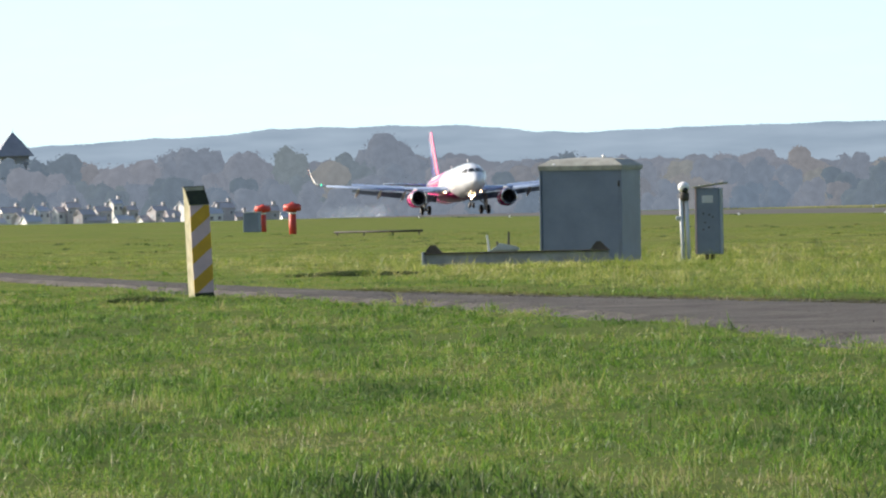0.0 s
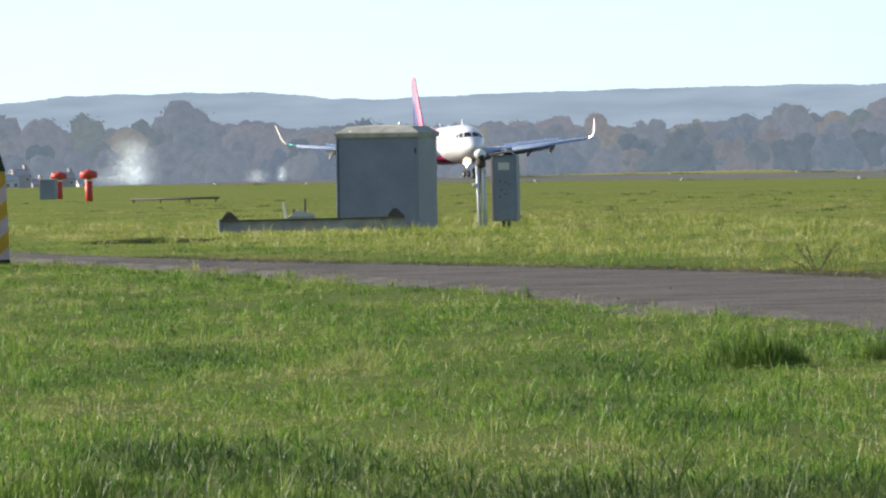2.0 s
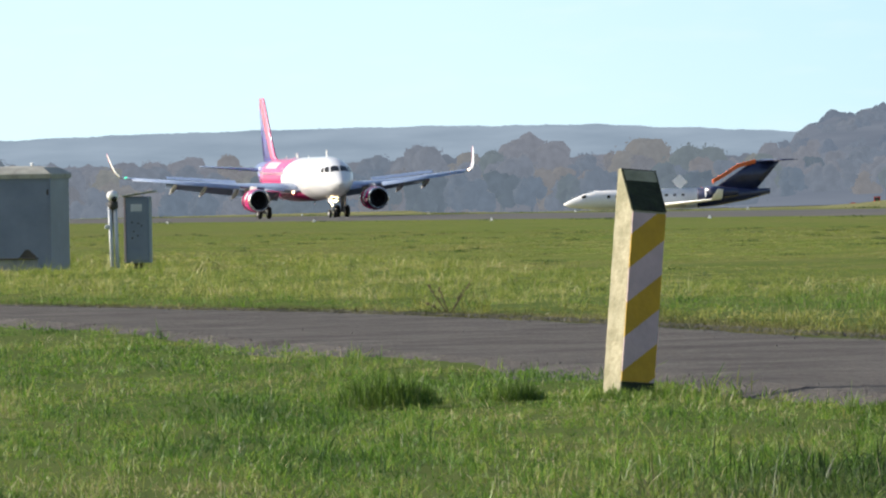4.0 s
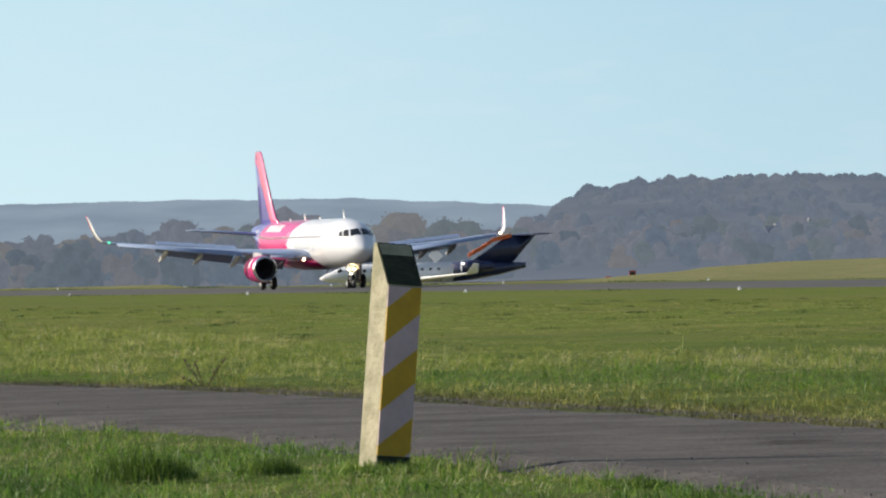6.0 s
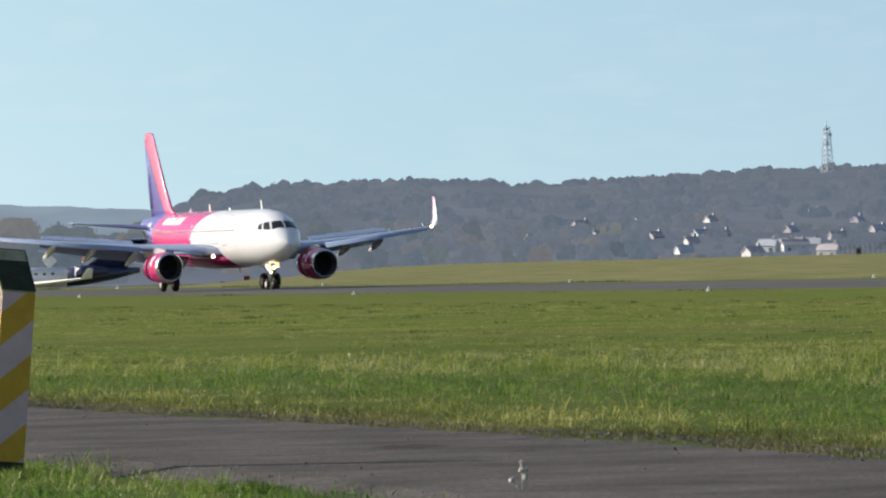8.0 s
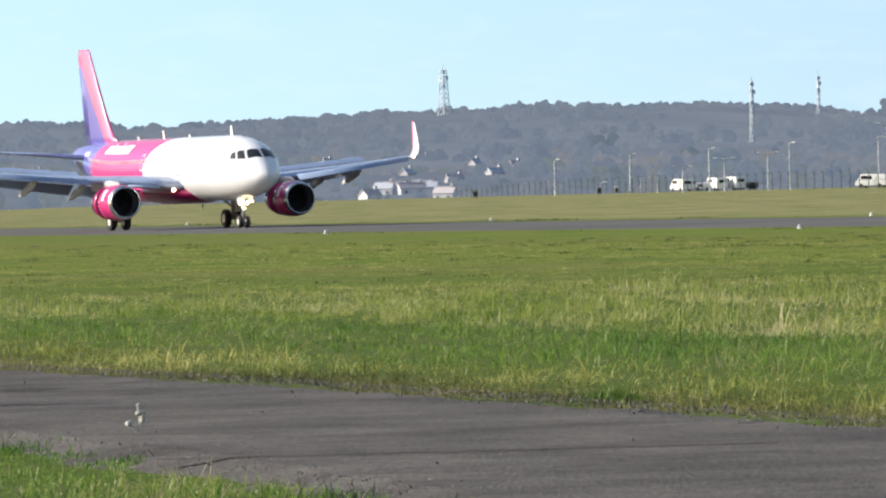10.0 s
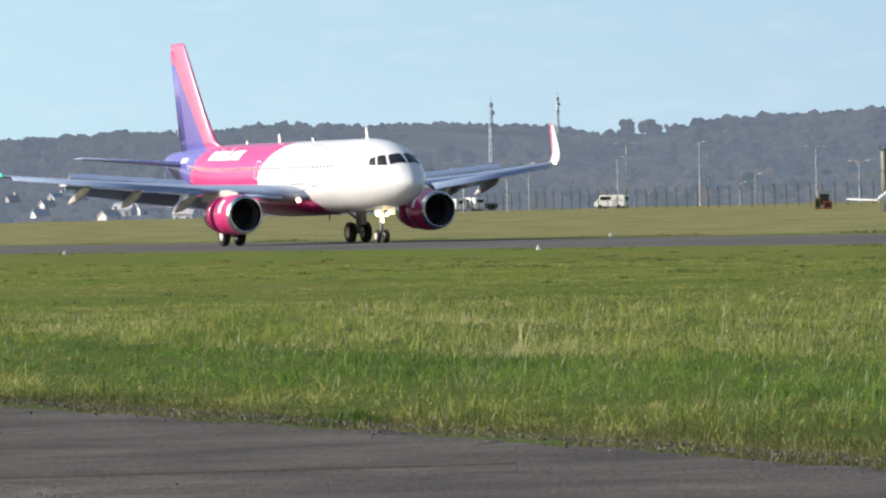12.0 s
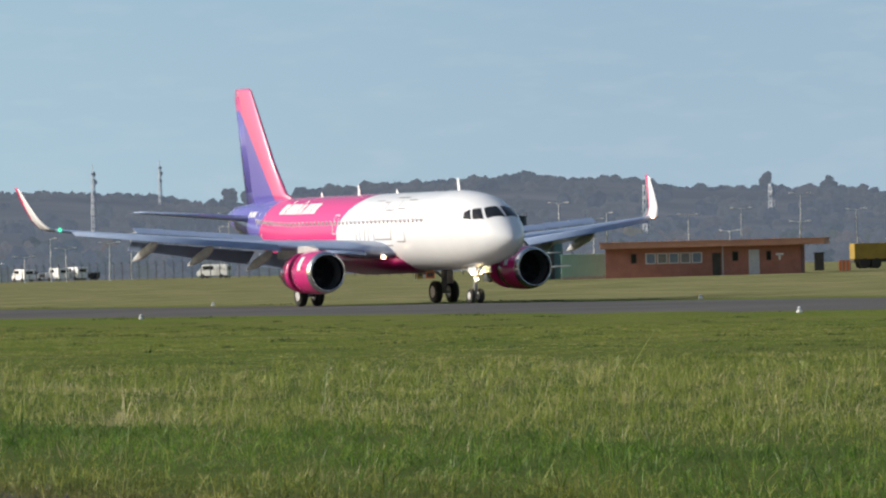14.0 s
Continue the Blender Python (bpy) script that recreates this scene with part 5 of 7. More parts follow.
# ------------------------------------------------------------ beyond the runway
M_BRICK = mat("red_brick", (0.40, 0.18, 0.14), 0.9, color2=(0.32, 0.14, 0.11), scale=1.2, bump=0.2, bump_scale=12)
M_FASCIA = mat("red_brown_fascia", (0.56, 0.29, 0.20), 0.7, color2=(0.47, 0.24, 0.17), scale=0.8)
M_GREENSHED = mat("pale_green_cladding", (0.30, 0.50, 0.42), 0.6, color2=(0.25, 0.43, 0.36), scale=1.0)
M_TANK = mat("dark_green_tank", (0.016, 0.026, 0.026), 0.5, color2=(0.011, 0.018, 0.018), scale=0.9)
M_TANK2 = mat("green_tank", (0.09, 0.19, 0.16), 0.5, color2=(0.065, 0.14, 0.12), scale=0.9)
M_NAVY = mat("navy_paint", (0.02, 0.03, 0.09), 0.25, color2=(0.015, 0.022, 0.07), scale=1, coat=0.3)
M_ORANGE = mat("orange_cloth", (0.75, 0.16, 0.04), 0.7, color2=(0.6, 0.12, 0.03), scale=2)
M_OCHRE = mat("ochre_truck_paint", (0.36, 0.24, 0.03), 0.5, color2=(0.27, 0.18, 0.025), scale=1)
M_GOLD = mat("gold_yellow_paint", (0.60, 0.50, 0.20), 0.35, color2=(0.5, 0.33, 0.05), scale=1)
M_LAMPGREY = mat("lamp_column_grey", (0.52, 0.55, 0.58), 0.5, 0.2, color2=(0.43, 0.46, 0.49), scale=1)
M_LAMPHEAD = mat("lamp_head_white", (0.8, 0.82, 0.84), 0.25, color2=(0.7, 0.72, 0.75), scale=2)
M_FENCE = mat("fence_dark", (0.07, 0.075, 0.085), 0.7, color2=(0.05, 0.055, 0.06), scale=1)
M_HWALL = mat("house_render", (0.72, 0.73, 0.74), 0.8, color2=(0.66, 0.65, 0.64), scale=0.5)
# far brick and roof colours are lightened in place of haze
M_HBRICK = mat("hazed_house_brick", (0.47, 0.45, 0.47), 0.9, color2=(0.39, 0.37, 0.39), scale=0.6)
M_ROOF = mat("hazed_slate_roof", (0.52, 0.55, 0.62), 0.8, color2=(0.43, 0.46, 0.52), scale=0.5)
M_TILE = mat("hazed_tiled_roof", (0.54, 0.50, 0.52), 0.85, color2=(0.45, 0.42, 0.44), scale=0.5)


def there(az, dist, z=None, turn=0.0):
    """A pose facing the viewer: x to the right, y away."""
    p = polar(az, dist)
    return pose(p.x, p.y, land(p.x, p.y) if z is None else z, 0, 0, -az + turn)


def shape(name, parent, material, size, m, bevel=0.0, label=""):
    return part(name, box(bmesh.new(), size, m, bevel), material, parent, label)


def terminal_block():
    ob = thing("brick_building", "long low red-brick airfield building with a flat roof", "building", there(18.57, 680, None, -3))
    L, D, Hh = 17.2, 9.0, 2.55
    wall = part("wall", box(bmesh.new(), (L, D, Hh + 0.6), pose(0, D / 2, Hh / 2 - 0.3)), M_BRICK, ob)
    shape("roof", ob, M_FASCIA, (L + 2.6, D + 2.4, 0.5), pose(0.9, D / 2, Hh + 0.25), 0.04, "flat red-brown roof with deep fascia")
    shape("roof_edge", ob, M_FASCIA, (L + 2.8, D + 2.6, 0.08), pose(0.9, D / 2, Hh + 0.54), 0.02)
    for k in range(5):
        x = -L / 2 + 4.0 + 1.02 * k
        w = shape("window", ob, M_LAMPHEAD, (0.9, 0.06, 0.95), pose(x, -0.02, 1.62), 0.0, "pale-framed window")
        shape("pane", w, M_CABIN if k % 2 else M_GALV, (0.72, 0.03, 0.8), pose(x, -0.06, 1.62))
    for x, w in ((2.05, 0.55), (5.0, 0.45), (-6.9, 0.5)):
        wi = shape("window", ob, M_RUSTY, (w, 0.06, 0.85), pose(x + 0.8, -0.02, 1.65))
        shape("pane", wi, M_GLASS, (w - 0.14, 0.03, 0.7), pose(x + 0.8, -0.06, 1.65))
    shape("door", ob, M_RUSTY, (0.75, 0.06, 2.0), pose(1.2, -0.02, 1.0), 0.0, "dark open doorway")
    shape("door", ob, M_PALE, (0.95, 0.06, 2.2), pose(4.5, -0.02, 1.1), 0.0, "pale grey door")
    shape("notice_board", ob, M_LAMPHEAD, (0.7, 0.05, 0.18), pose(6.75, -0.03, 1.75))
    shape("notice_stem", ob, M_LAMPHEAD, (0.18, 0.05, 0.4), pose(6.75, -0.03, 1.45))
    shape("drain_pipe", ob, M_PALE, (0.09, 0.09, Hh), pose(1.75, -0.06, Hh / 2))


terminal_block()
ob = thing("green_shed", "pale green clad storage shed beside a brick building", "shed", there(17.68, 684))
shape("wall", ob, M_GREENSHED, (3.9, 5, 2.3), pose(0, 2.5, 0.95), 0.02)
shape("roof", ob, M_GREENSHED, (4.1, 5.2, 0.12), pose(0, 2.5, 2.16), 0.02)
shape("plinth", ob, M_LID, (4.0, 5.1, 0.3), pose(0, 2.5, 0.1))
for k in range(12):
    shape("rib", ob, M_GREENSHED, (0.06, 0.04, 2.0), pose(-1.8 + 0.33 * k, -0.02, 1.1))


def silo(az, dist, r, h, material, label):
    ob = thing("storage_tank", label, "tank", there(az, dist), group="storage tanks by the apron")
    part("shell", lathe(bmesh.new(), [(-0.5, r), (h, r), (h + 0.02, r * 0.98), (h + 0.18, r * 0.25), (h + 0.2, 0.02)], pose(0, 0, 0, 0, -90, 0), 28), material, ob, smooth=True)
    for z in (h * 0.33, h * 0.66, h - 0.05):
        part("hoop", lathe(bmesh.new(), [(z - 0.05, r + 0.003), (z - 0.04, r + 0.04), (z + 0.04, r + 0.04), (z + 0.05, r + 0.003)], pose(0, 0, 0, 0, -90, 0), 28), material, ob)
    bm = bmesh.new()
    for k in range(10):
        rod(bm, (r * math.cos(k * 0.63), r * math.sin(k * 0.63), h), (r * math.cos(k * 0.63), r * math.sin(k * 0.63), h + 0.45), 0.03, 0.03, 5)
    part("top_rail", bm, M_FENCE, ob)
    shape("ladder", ob, M_FENCE, (0.35, 0.08, h), pose(0.4 * r, -r - 0.03, h / 2))


silo(17.0, 702, 0.78, 5.6, M_TANK, "tall dark green cylindrical storage tank")
silo(17.17, 700, 1.22, 5.75, M_TANK, "tall dark green cylindrical storage tank")
silo(17.19, 695, 0.85, 3.75, M_TANK2, "lower green cylindrical storage tank")
silo(17.40, 697, 1.62, 3.85, M_TANK2, "broad low green storage tank")


def lamp(az, top, double, dist=1150):
    p = polar(az, dist)
    z0 = land(p.x, p.y)
    h = EYE[2] + dist * math.tan(radians(top)) - z0
    ob = thing("street_lamp", "tall grey double-armed street lamp" if double else "tall grey street lamp", "street lamp", pose(p.x, p.y, z0, 0, 0, -az + rng.uniform(-25, 25)), "street lamps round the apron")
    part("column", rod(bmesh.new(), (0, 0, -0.3), (0, 0, h), 0.14, 0.07, 8), M_LAMPGREY, ob)
    for s in ((-1, 1) if double else (1,)):
        part("arm", rod(bmesh.new(), (0, 0, h - 0.12), (s * (1.1 if double else 0.5), 0, h + 0.05), 0.05, 0.05, 6), M_LAMPGREY, ob)
        shape("lamp_head", ob, M_LAMPHEAD, (0.62, 0.28, 0.16), pose(s * (1.35 if double else 0.7), 0, h + 0.06), 0.05, "white lamp head")


for az, top, double in ((13.151, 0.227, 0), (13.738, 0.254, 0), (13.85, 0.18, 1), (13.542, 0.125, 1), (13.23, 0.049, 1), (13.352, 0.075, 0), (14.173, 0.214, 1), (14.334, 0.281, 0), (14.993, 0.31, 0),
                        (15.062, 0.409, 1), (15.602, 0.408, 0), (15.667, 0.331, 0), (16.014, 0.163, 0), (12.591, 0.199, 0), (16.466, 0.354, 1), (16.784, 0.239, 1), (17.511, 0.426, 1), (17.764, 0.30, 1),
                        (17.863, 0.34, 0), (18.468, 0.316, 1), (18.774, 0.188, 1), (18.861, 0.352, 1), (19.301, 0.452, 1), (19.296, 0.244, 1), (19.713, 0.326, 1), (20.148, 0.246, 1), (15.9, 0.10, 0), (12.93, 0.023, 0)):
    lamp(az, top, bool(double))


def fence():
    ob = thing("perimeter_fence", "tall dark security fence with outward-leaning posts", "fence")
    a, b, n = polar(11.9, 1480), polar(17.6, 860), 92
    first = None
    for k in range(n):
        s = k / (n - 1)
        p = a.lerp(b, s)
        m = pose(p.x, p.y, land(p.x, p.y), 0, 0, -14)
        if first is None:
            bm = bmesh.new()
            rod(bm, (0, 0, -0.3), (0, 0, 2.3), 0.07, 0.07, 6)
            rod(bm, (0, 0, 2.3), (-0.15, -0.35, 2.75), 0.06, 0.05, 6)
            first = part("post", bm, M_FENCE, ob, at=m)
        else:
            q = new("post", first.data)
            q.parent, q.matrix_basis = ob, m
    for z in (0.3, 1.2, 2.2):
        bm = bmesh.new()
        for k in range(30):
            p, q = a.lerp(b, k / 30), a.lerp(b, (k + 1) / 30)
            rod(bm, (p.x, p.y, land(p.x, p.y) + z), (q.x, q.y, land(q.x, q.y) + z), 0.018, 0.018, 4)
        part("wire", bm, M_FENCE, ob)


fence()


def lattice(az, base_el, top_el, dist, w0, w1, label, thin=0.12):
    """A four-legged lattice tower."""
    p = polar(az, dist)
    z0 = hillside(az, dist) - 3
    h = EYE[2] + dist * math.tan(radians(top_el)) - z0
    ob = thing("radio_mast", label, "radio mast", pose(p.x, p.y, z0, 0, 0, 30), "masts on the hill")
    n = max(5, int(h / 2.2))
    for sx, sy in ((-1, -1), (1, -1), (1, 1), (-1, 1)):
        part("leg", rod(bmesh.new(), (sx * w0, sy * w0, 0), (sx * w1, sy * w1, h * 0.9), thin * 1.3, thin, 5), M_MAST, ob)
    bm = bmesh.new()
    for k in range(n):
        a, b = k / n, (k + 1) / n
        wa, wb = w0 + (w1 - w0) * a, w0 + (w1 - w0) * b
        for (ax, ay), (bx, by) in (((-1, -1), (1, -1)), ((1, -1), (1, 1)), ((1, 1), (-1, 1)), ((-1, 1), (-1, -1))):
            rod(bm, (ax * wa, ay * wa, h * 0.9 * a), (bx * wb, by * wb, h * 0.9 * b), thin * 0.7, thin * 0.7, 4)
            rod(bm, (bx * wa, by * wa, h * 0.9 * a), (ax * wb, ay * wb, h * 0.9 * b), thin * 0.7, thin * 0.7, 4)
    part("bracing", bm, M_MAST, ob)
    part("spire", rod(bmesh.new(), (0, 0, h * 0.88), (0, 0, h), thin, thin * 0.6, 5), M_MAST, ob)
    for k, f in enumerate((0.62, 0.76, 0.86)):
        part("dish", lathe(bmesh.new(), [(0, 0.02), (0.3, 0.5), (0.4, 0.8)], pose(w1 * (1 if k % 2 else -1), -w1, h * f, 0, 0, -90), 12), M_MAST, ob)
    part("platform", box(bmesh.new(), (w1 * 3, w1 * 3, 0.3), pose(0, 0, h * 0.72)), M_MAST, ob)


M_MAST = mat("pale_grey_steel", (0.60, 0.64, 0.68), 0.7, color2=(0.52, 0.56, 0.60), scale=0.5)
lattice(11.785, 0.58, 0.932, 3120, 1.9, 0.85, "broad grey lattice radio tower on the hill", 0.16)
lattice(14.065, 0.31, 0.803, 2400, 0.55, 0.30, "slim grey lattice radio mast with dishes", 0.13)
lattice(14.56, 0.5, 0.812, 3000, 0.55, 0.25, "slim grey radio mast on the crest", 0.13)
lattice(18.16, 0.175, 0.602, 2000, 0.75, 0.5, "grey lattice mast below the hill", 0.12)
lattice(19.09, 0.35, 0.559, 2600, 0.8, 0.6, "short grey lattice mast among trees", 0.12)


def van(az, dist, turn, size, body, label, flip=False):
    L, W, Hh = size
    ob = thing("parked_van", label, "van", there(az, dist, None, turn), "vehicles parked beyond the runway")
    bm = bmesh.new()
    prof = [(-L / 2, 0.35), (L / 2, 0.35), (L / 2, 0.95), (L / 2 - 0.35, 1.15), (L / 2 - 0.95, Hh), (-L / 2 + 0.1, Hh), (-L / 2, Hh - 0.2)]
    loft(bm, [[Vector((x, y, z)) for x, z in prof] for y in (-W / 2, W / 2)])
    bmesh.ops.bevel(bm, geom=bm.edges[:], offset=0.05, segments=1, affect="EDGES")
    part("body", bm, body, ob)
    shape("windscreen", ob, M_GLASS, (0.05, W * 0.82, 0.75), pose(L / 2 - 0.62, 0, (Hh + 1.15) / 2, 0, -36, 0))
    for y in (-W / 2 - 0.005, W / 2 + 0.005):
        shape("side_window", ob, M_GLASS, (L * 0.35, 0.03, 0.5), pose(L * 0.12, y, Hh - 0.5))
        for x in (-L * 0.3, L * 0.3):
            part("wheel", lathe(bmesh.new(), [(-0.1, 0.05), (-0.1, 0.32), (0.1, 0.32), (0.1, 0.05)], pose(x, y, 0.32, 0, 0, 90), 14, caps=True), M_TYRE, ob)
    shape("rear_window", ob, M_GLASS, (0.03, W * 0.7, 0.5), pose(-L / 2 + 0.0, 0, Hh - 0.6))


van(13.53, 1290, 118, (4.6, 1.9, 2.1), M_LETTER, "white panel van parked on the grass")
van(13.655, 1290, 230, (4.2, 1.7, 1.45), M_LETTER, "white estate car parked on the grass")
van(13.79, 1290, 115, (4.8, 1.9, 2.15), M_LETTER, "white panel van with dark windows")
van(13.915, 1290, 122, (4.8, 1.9, 2.25), M_LETTER, "white van beside a dark car")
van(14.0, 1292, 200, (4.2, 1.7, 1.3), M_RUSTY, "dark car parked beside white vans")
van(14.945, 1150, 158, (4.9, 1.9, 2.05), M_LETTER, "white van parked by the fence")


def crate(az, dist, size, material, label, name="equipment_crate"):
    ob = thing(name, label, "crate", there(az, dist))
    shape("body", ob, material, size, pose(0, 0, size[2] / 2), 0.04)
    shape("panel", ob, M_RUSTY, (size[0] * 0.7, 0.03, size[2] * 0.6), pose(0, -size[1] / 2 - 0.012, size[2] * 0.5))
    shape("lid", ob, material, (size[0] + 0.06, size[1] + 0.06, 0.06), pose(0, 0, size[2]), 0.01)


crate(16.47, 800, (0.6, 0.7, 1.15), M_OCHRE, "ochre runway sign box")
crate(16.545, 800, (0.95, 0.8, 0.8), M_ORANGE, "orange runway sign box")
crate(16.52, 815, (1.4, 1.0, 1.9), M_PALE, "pale grey equipment cabinet")
crate(12.0, 1150, (0.9, 0.9, 1.1), M_LID, "pale stone-coloured marker box")
crate(12.92, 1150, (0.8, 0.8, 1.2), M_PALE, "pale grey cabinet on the grass")
crate(7.28, 900, (0.6, 0.5, 0.55), M_RED, "small red marker box on the far grass")
crate(7.46, 900, (0.75, 0.5, 0.6), M_RED, "small red marker box on the far grass")
crate(13.05, 1150, (0.6, 0.6, 1.2), M_LETTER, "white marker box on the grass")


def truck(az, turn, material, label):
    ob = thing("parked_truck", label, "truck", there(az, 730, None, turn), "trucks parked by the building")
    shape("chassis", ob, M_RUSTY, (6.5, 1.9, 0.35), pose(0, 0, 0.75), 0.03)
    shape("load_bed", ob, material, (4.2, 2.3, 1.5), pose(-1.1, 0, 1.65), 0.05)
    shape("cab", ob, material, (1.8, 2.2, 1.9), pose(2.4, 0, 1.75), 0.15)
    shape("windscreen", ob, M_GLASS, (0.04, 1.8, 0.75), pose(3.31, 0, 2.1))
    shape("roof_board", ob, M_LETTER, (1.6, 2.0, 0.2), pose(1.2, 0, 2.78), 0.03)
    for y in (-1.0, 1.0):
        shape("side_window", ob, M_GLASS, (0.9, 0.04, 0.6), pose(2.5, y * 1.1, 2.15))
        for x in (-2.2, -1.1, 2.3):
            part("wheel", lathe(bmesh.new(), [(-0.15, 0.1), (-0.15, 0.48), (0.15, 0.48), (0.15, 0.1)], pose(x, y, 0.48, 0, 0, 90), 16, caps=True), M_TYRE, ob)


truck(19.92, 12, M_OCHRE, "ochre works truck with a white roof board")
truck(20.28, 5, M_OCHRE, "ochre tipper truck parked behind another")
truck(20.75, -8, M_OCHRE, "ochre works truck parked on the apron")
ob = thing("striped_barrier", "orange and pale striped traffic barrier", "barrier", there(19.62, 700))
for k in range(6):
    shape("slat", ob, M_ORANGE if k % 2 == 0 else M_FASCIA, (0.17, 0.4, 0.95), pose(-0.45 + 0.18 * k, 0, 0.48), 0.02)
ob = thing("dark_kiosk", "small dark kiosk beside the brick building", "kiosk", there(19.43, 720))
shape("body", ob, M_RUSTY, (0.9, 0.9, 1.6), pose(0, 0, 0.8), 0.03)
shape("roof", ob, M_FENCE, (1.1, 1.1, 0.1), pose(0, 0, 1.64), 0.02)


def jet_hull(rings, m, material, parent, label=""):
    bm = bmesh.new()
    loft(bm, [[m @ Vector((x, ry * math.cos(2 * math.pi * k / 24), z + rz * math.sin(2 * math.pi * k / 24))) for k in range(24)] for x, z, ry, rz in rings])
    return part("fuselage", bm, material, parent, label, smooth=True)


def business_jet():
    ob = thing("business_jet", "parked white business jet with navy tail and orange covers", "business jet", there(5.93, 885, None, 180 + 6))
    I = Matrix()
    jet_hull([(12.3, 1.9, 0.05, 0.05), (11.6, 1.95, 0.5, 0.42), (10.2, 2.15, 0.9, 0.8), (8.6, 2.3, 1.1, 1.1), (2, 2.3, 1.14, 1.14), (-3.0, 2.3, 1.14, 1.14)], I, M_LETTER, ob, "white forward fuselage")
    jet_hull([(-2.99, 2.3, 1.14, 1.14), (-5.5, 2.4, 1.05, 1.05), (-8.5, 2.6, 0.75, 0.75), (-11.5, 2.9, 0.25, 0.3)], I, M_NAVY, ob, "navy rear fuselage")
    for k in range(10):
        x = 7.2 - 0.95 * k
        shape("cabin_window", ob, M_GLASS, (0.34, 0.04, 0.42), pose(x, 1.10, 2.62, -16))
    for y in (-0.5, 0.0, 0.5):
        shape("cockpit_window", ob, M_GLASS, (0.5, 0.45, 0.35), pose(10.0, y * 1.2, 2.72, 0, 30, 0), 0.04)
    for s in (-1, 1):
        bm = bmesh.new()
        loft(bm, [foil_ring(2.5, s * 0.9, 1.5, 4.2), foil_ring(-3.6, s * 9.6, 2.1, 1.3), foil_ring(-4.3, s * 10.1, 3.2, 0.7)])
        part("wing", bm, M_LETTER, ob, smooth=True)
        eng = part("engine", lathe(bmesh.new(), [(-4.0, 0.45), (-3.9, 0.62), (-5, 0.72), (-7.4, 0.5), (-7.6, 0.35)], pose(0, s * 1.75, 2.9), 20), M_NAVY, ob, "navy engine pod", smooth=True)
        part("engine_cover", lathe(bmesh.new(), [(-3.86, 0.02), (-3.86, 0.6), (-4.0, 0.63)], pose(0, s * 1.75, 2.9), 20), M_ORANGE if s < 0 else M_PALE, eng)
        bm = bmesh.new()
        loft(bm, [foil_ring(-10.2, s * 0.1, 6.35, 2.8), foil_ring(-13.2, s * 3.7, 6.4, 1.2)])
        part("tailplane", bm, M_NAVY, ob, smooth=True)
    bm = bmesh.new()
    loft(bm, [foil_ring(-4.8, 0, 3.2, 5.2, 0.7, up=True), foil_ring(-9.7, 0, 6.4, 3.1, 0.7, up=True)])
    part("fin", bm, M_NAVY, ob, "navy swept fin", smooth=True)
    bm = bmesh.new()
    loft(bm, [[Vector((x, y, z)) for y, z in ((-0.28, z0), (0.28, z0), (0.3, z0 + 0.45), (-0.3, z0 + 0.45))] for x, z0 in ((-4.9, 3.9), (-6.4, 4.7), (-7.8, 5.6), (-9.9, 6.1))])
    part("fin_cover", bm, M_ORANGE, ob, "orange protective cover on the fin edge")
    shape("white_door", ob, M_LETTER, (1.2, 0.08, 1.3), pose(-1.0, 1.3, 4.2, 20, 40, 0), 0.02, "raised white panel")
    for x, y in ((8.2, 0), (-1.5, -1.5), (-1.5, 1.5)):
        part("landing_leg", rod(bmesh.new(), (x, y, 0.3), (x, y, 1.6), 0.08, 0.1, 8), M_STRUT, ob)
        part("wheel", lathe(bmesh.new(), [(-0.14, 0.1), (-0.15, 0.3), (0, 0.36), (0.15, 0.3), (0.14, 0.1)], pose(x, y, 0.36, 0, 0, 90), 14, caps=True), M_TYRE, ob)


business_jet()


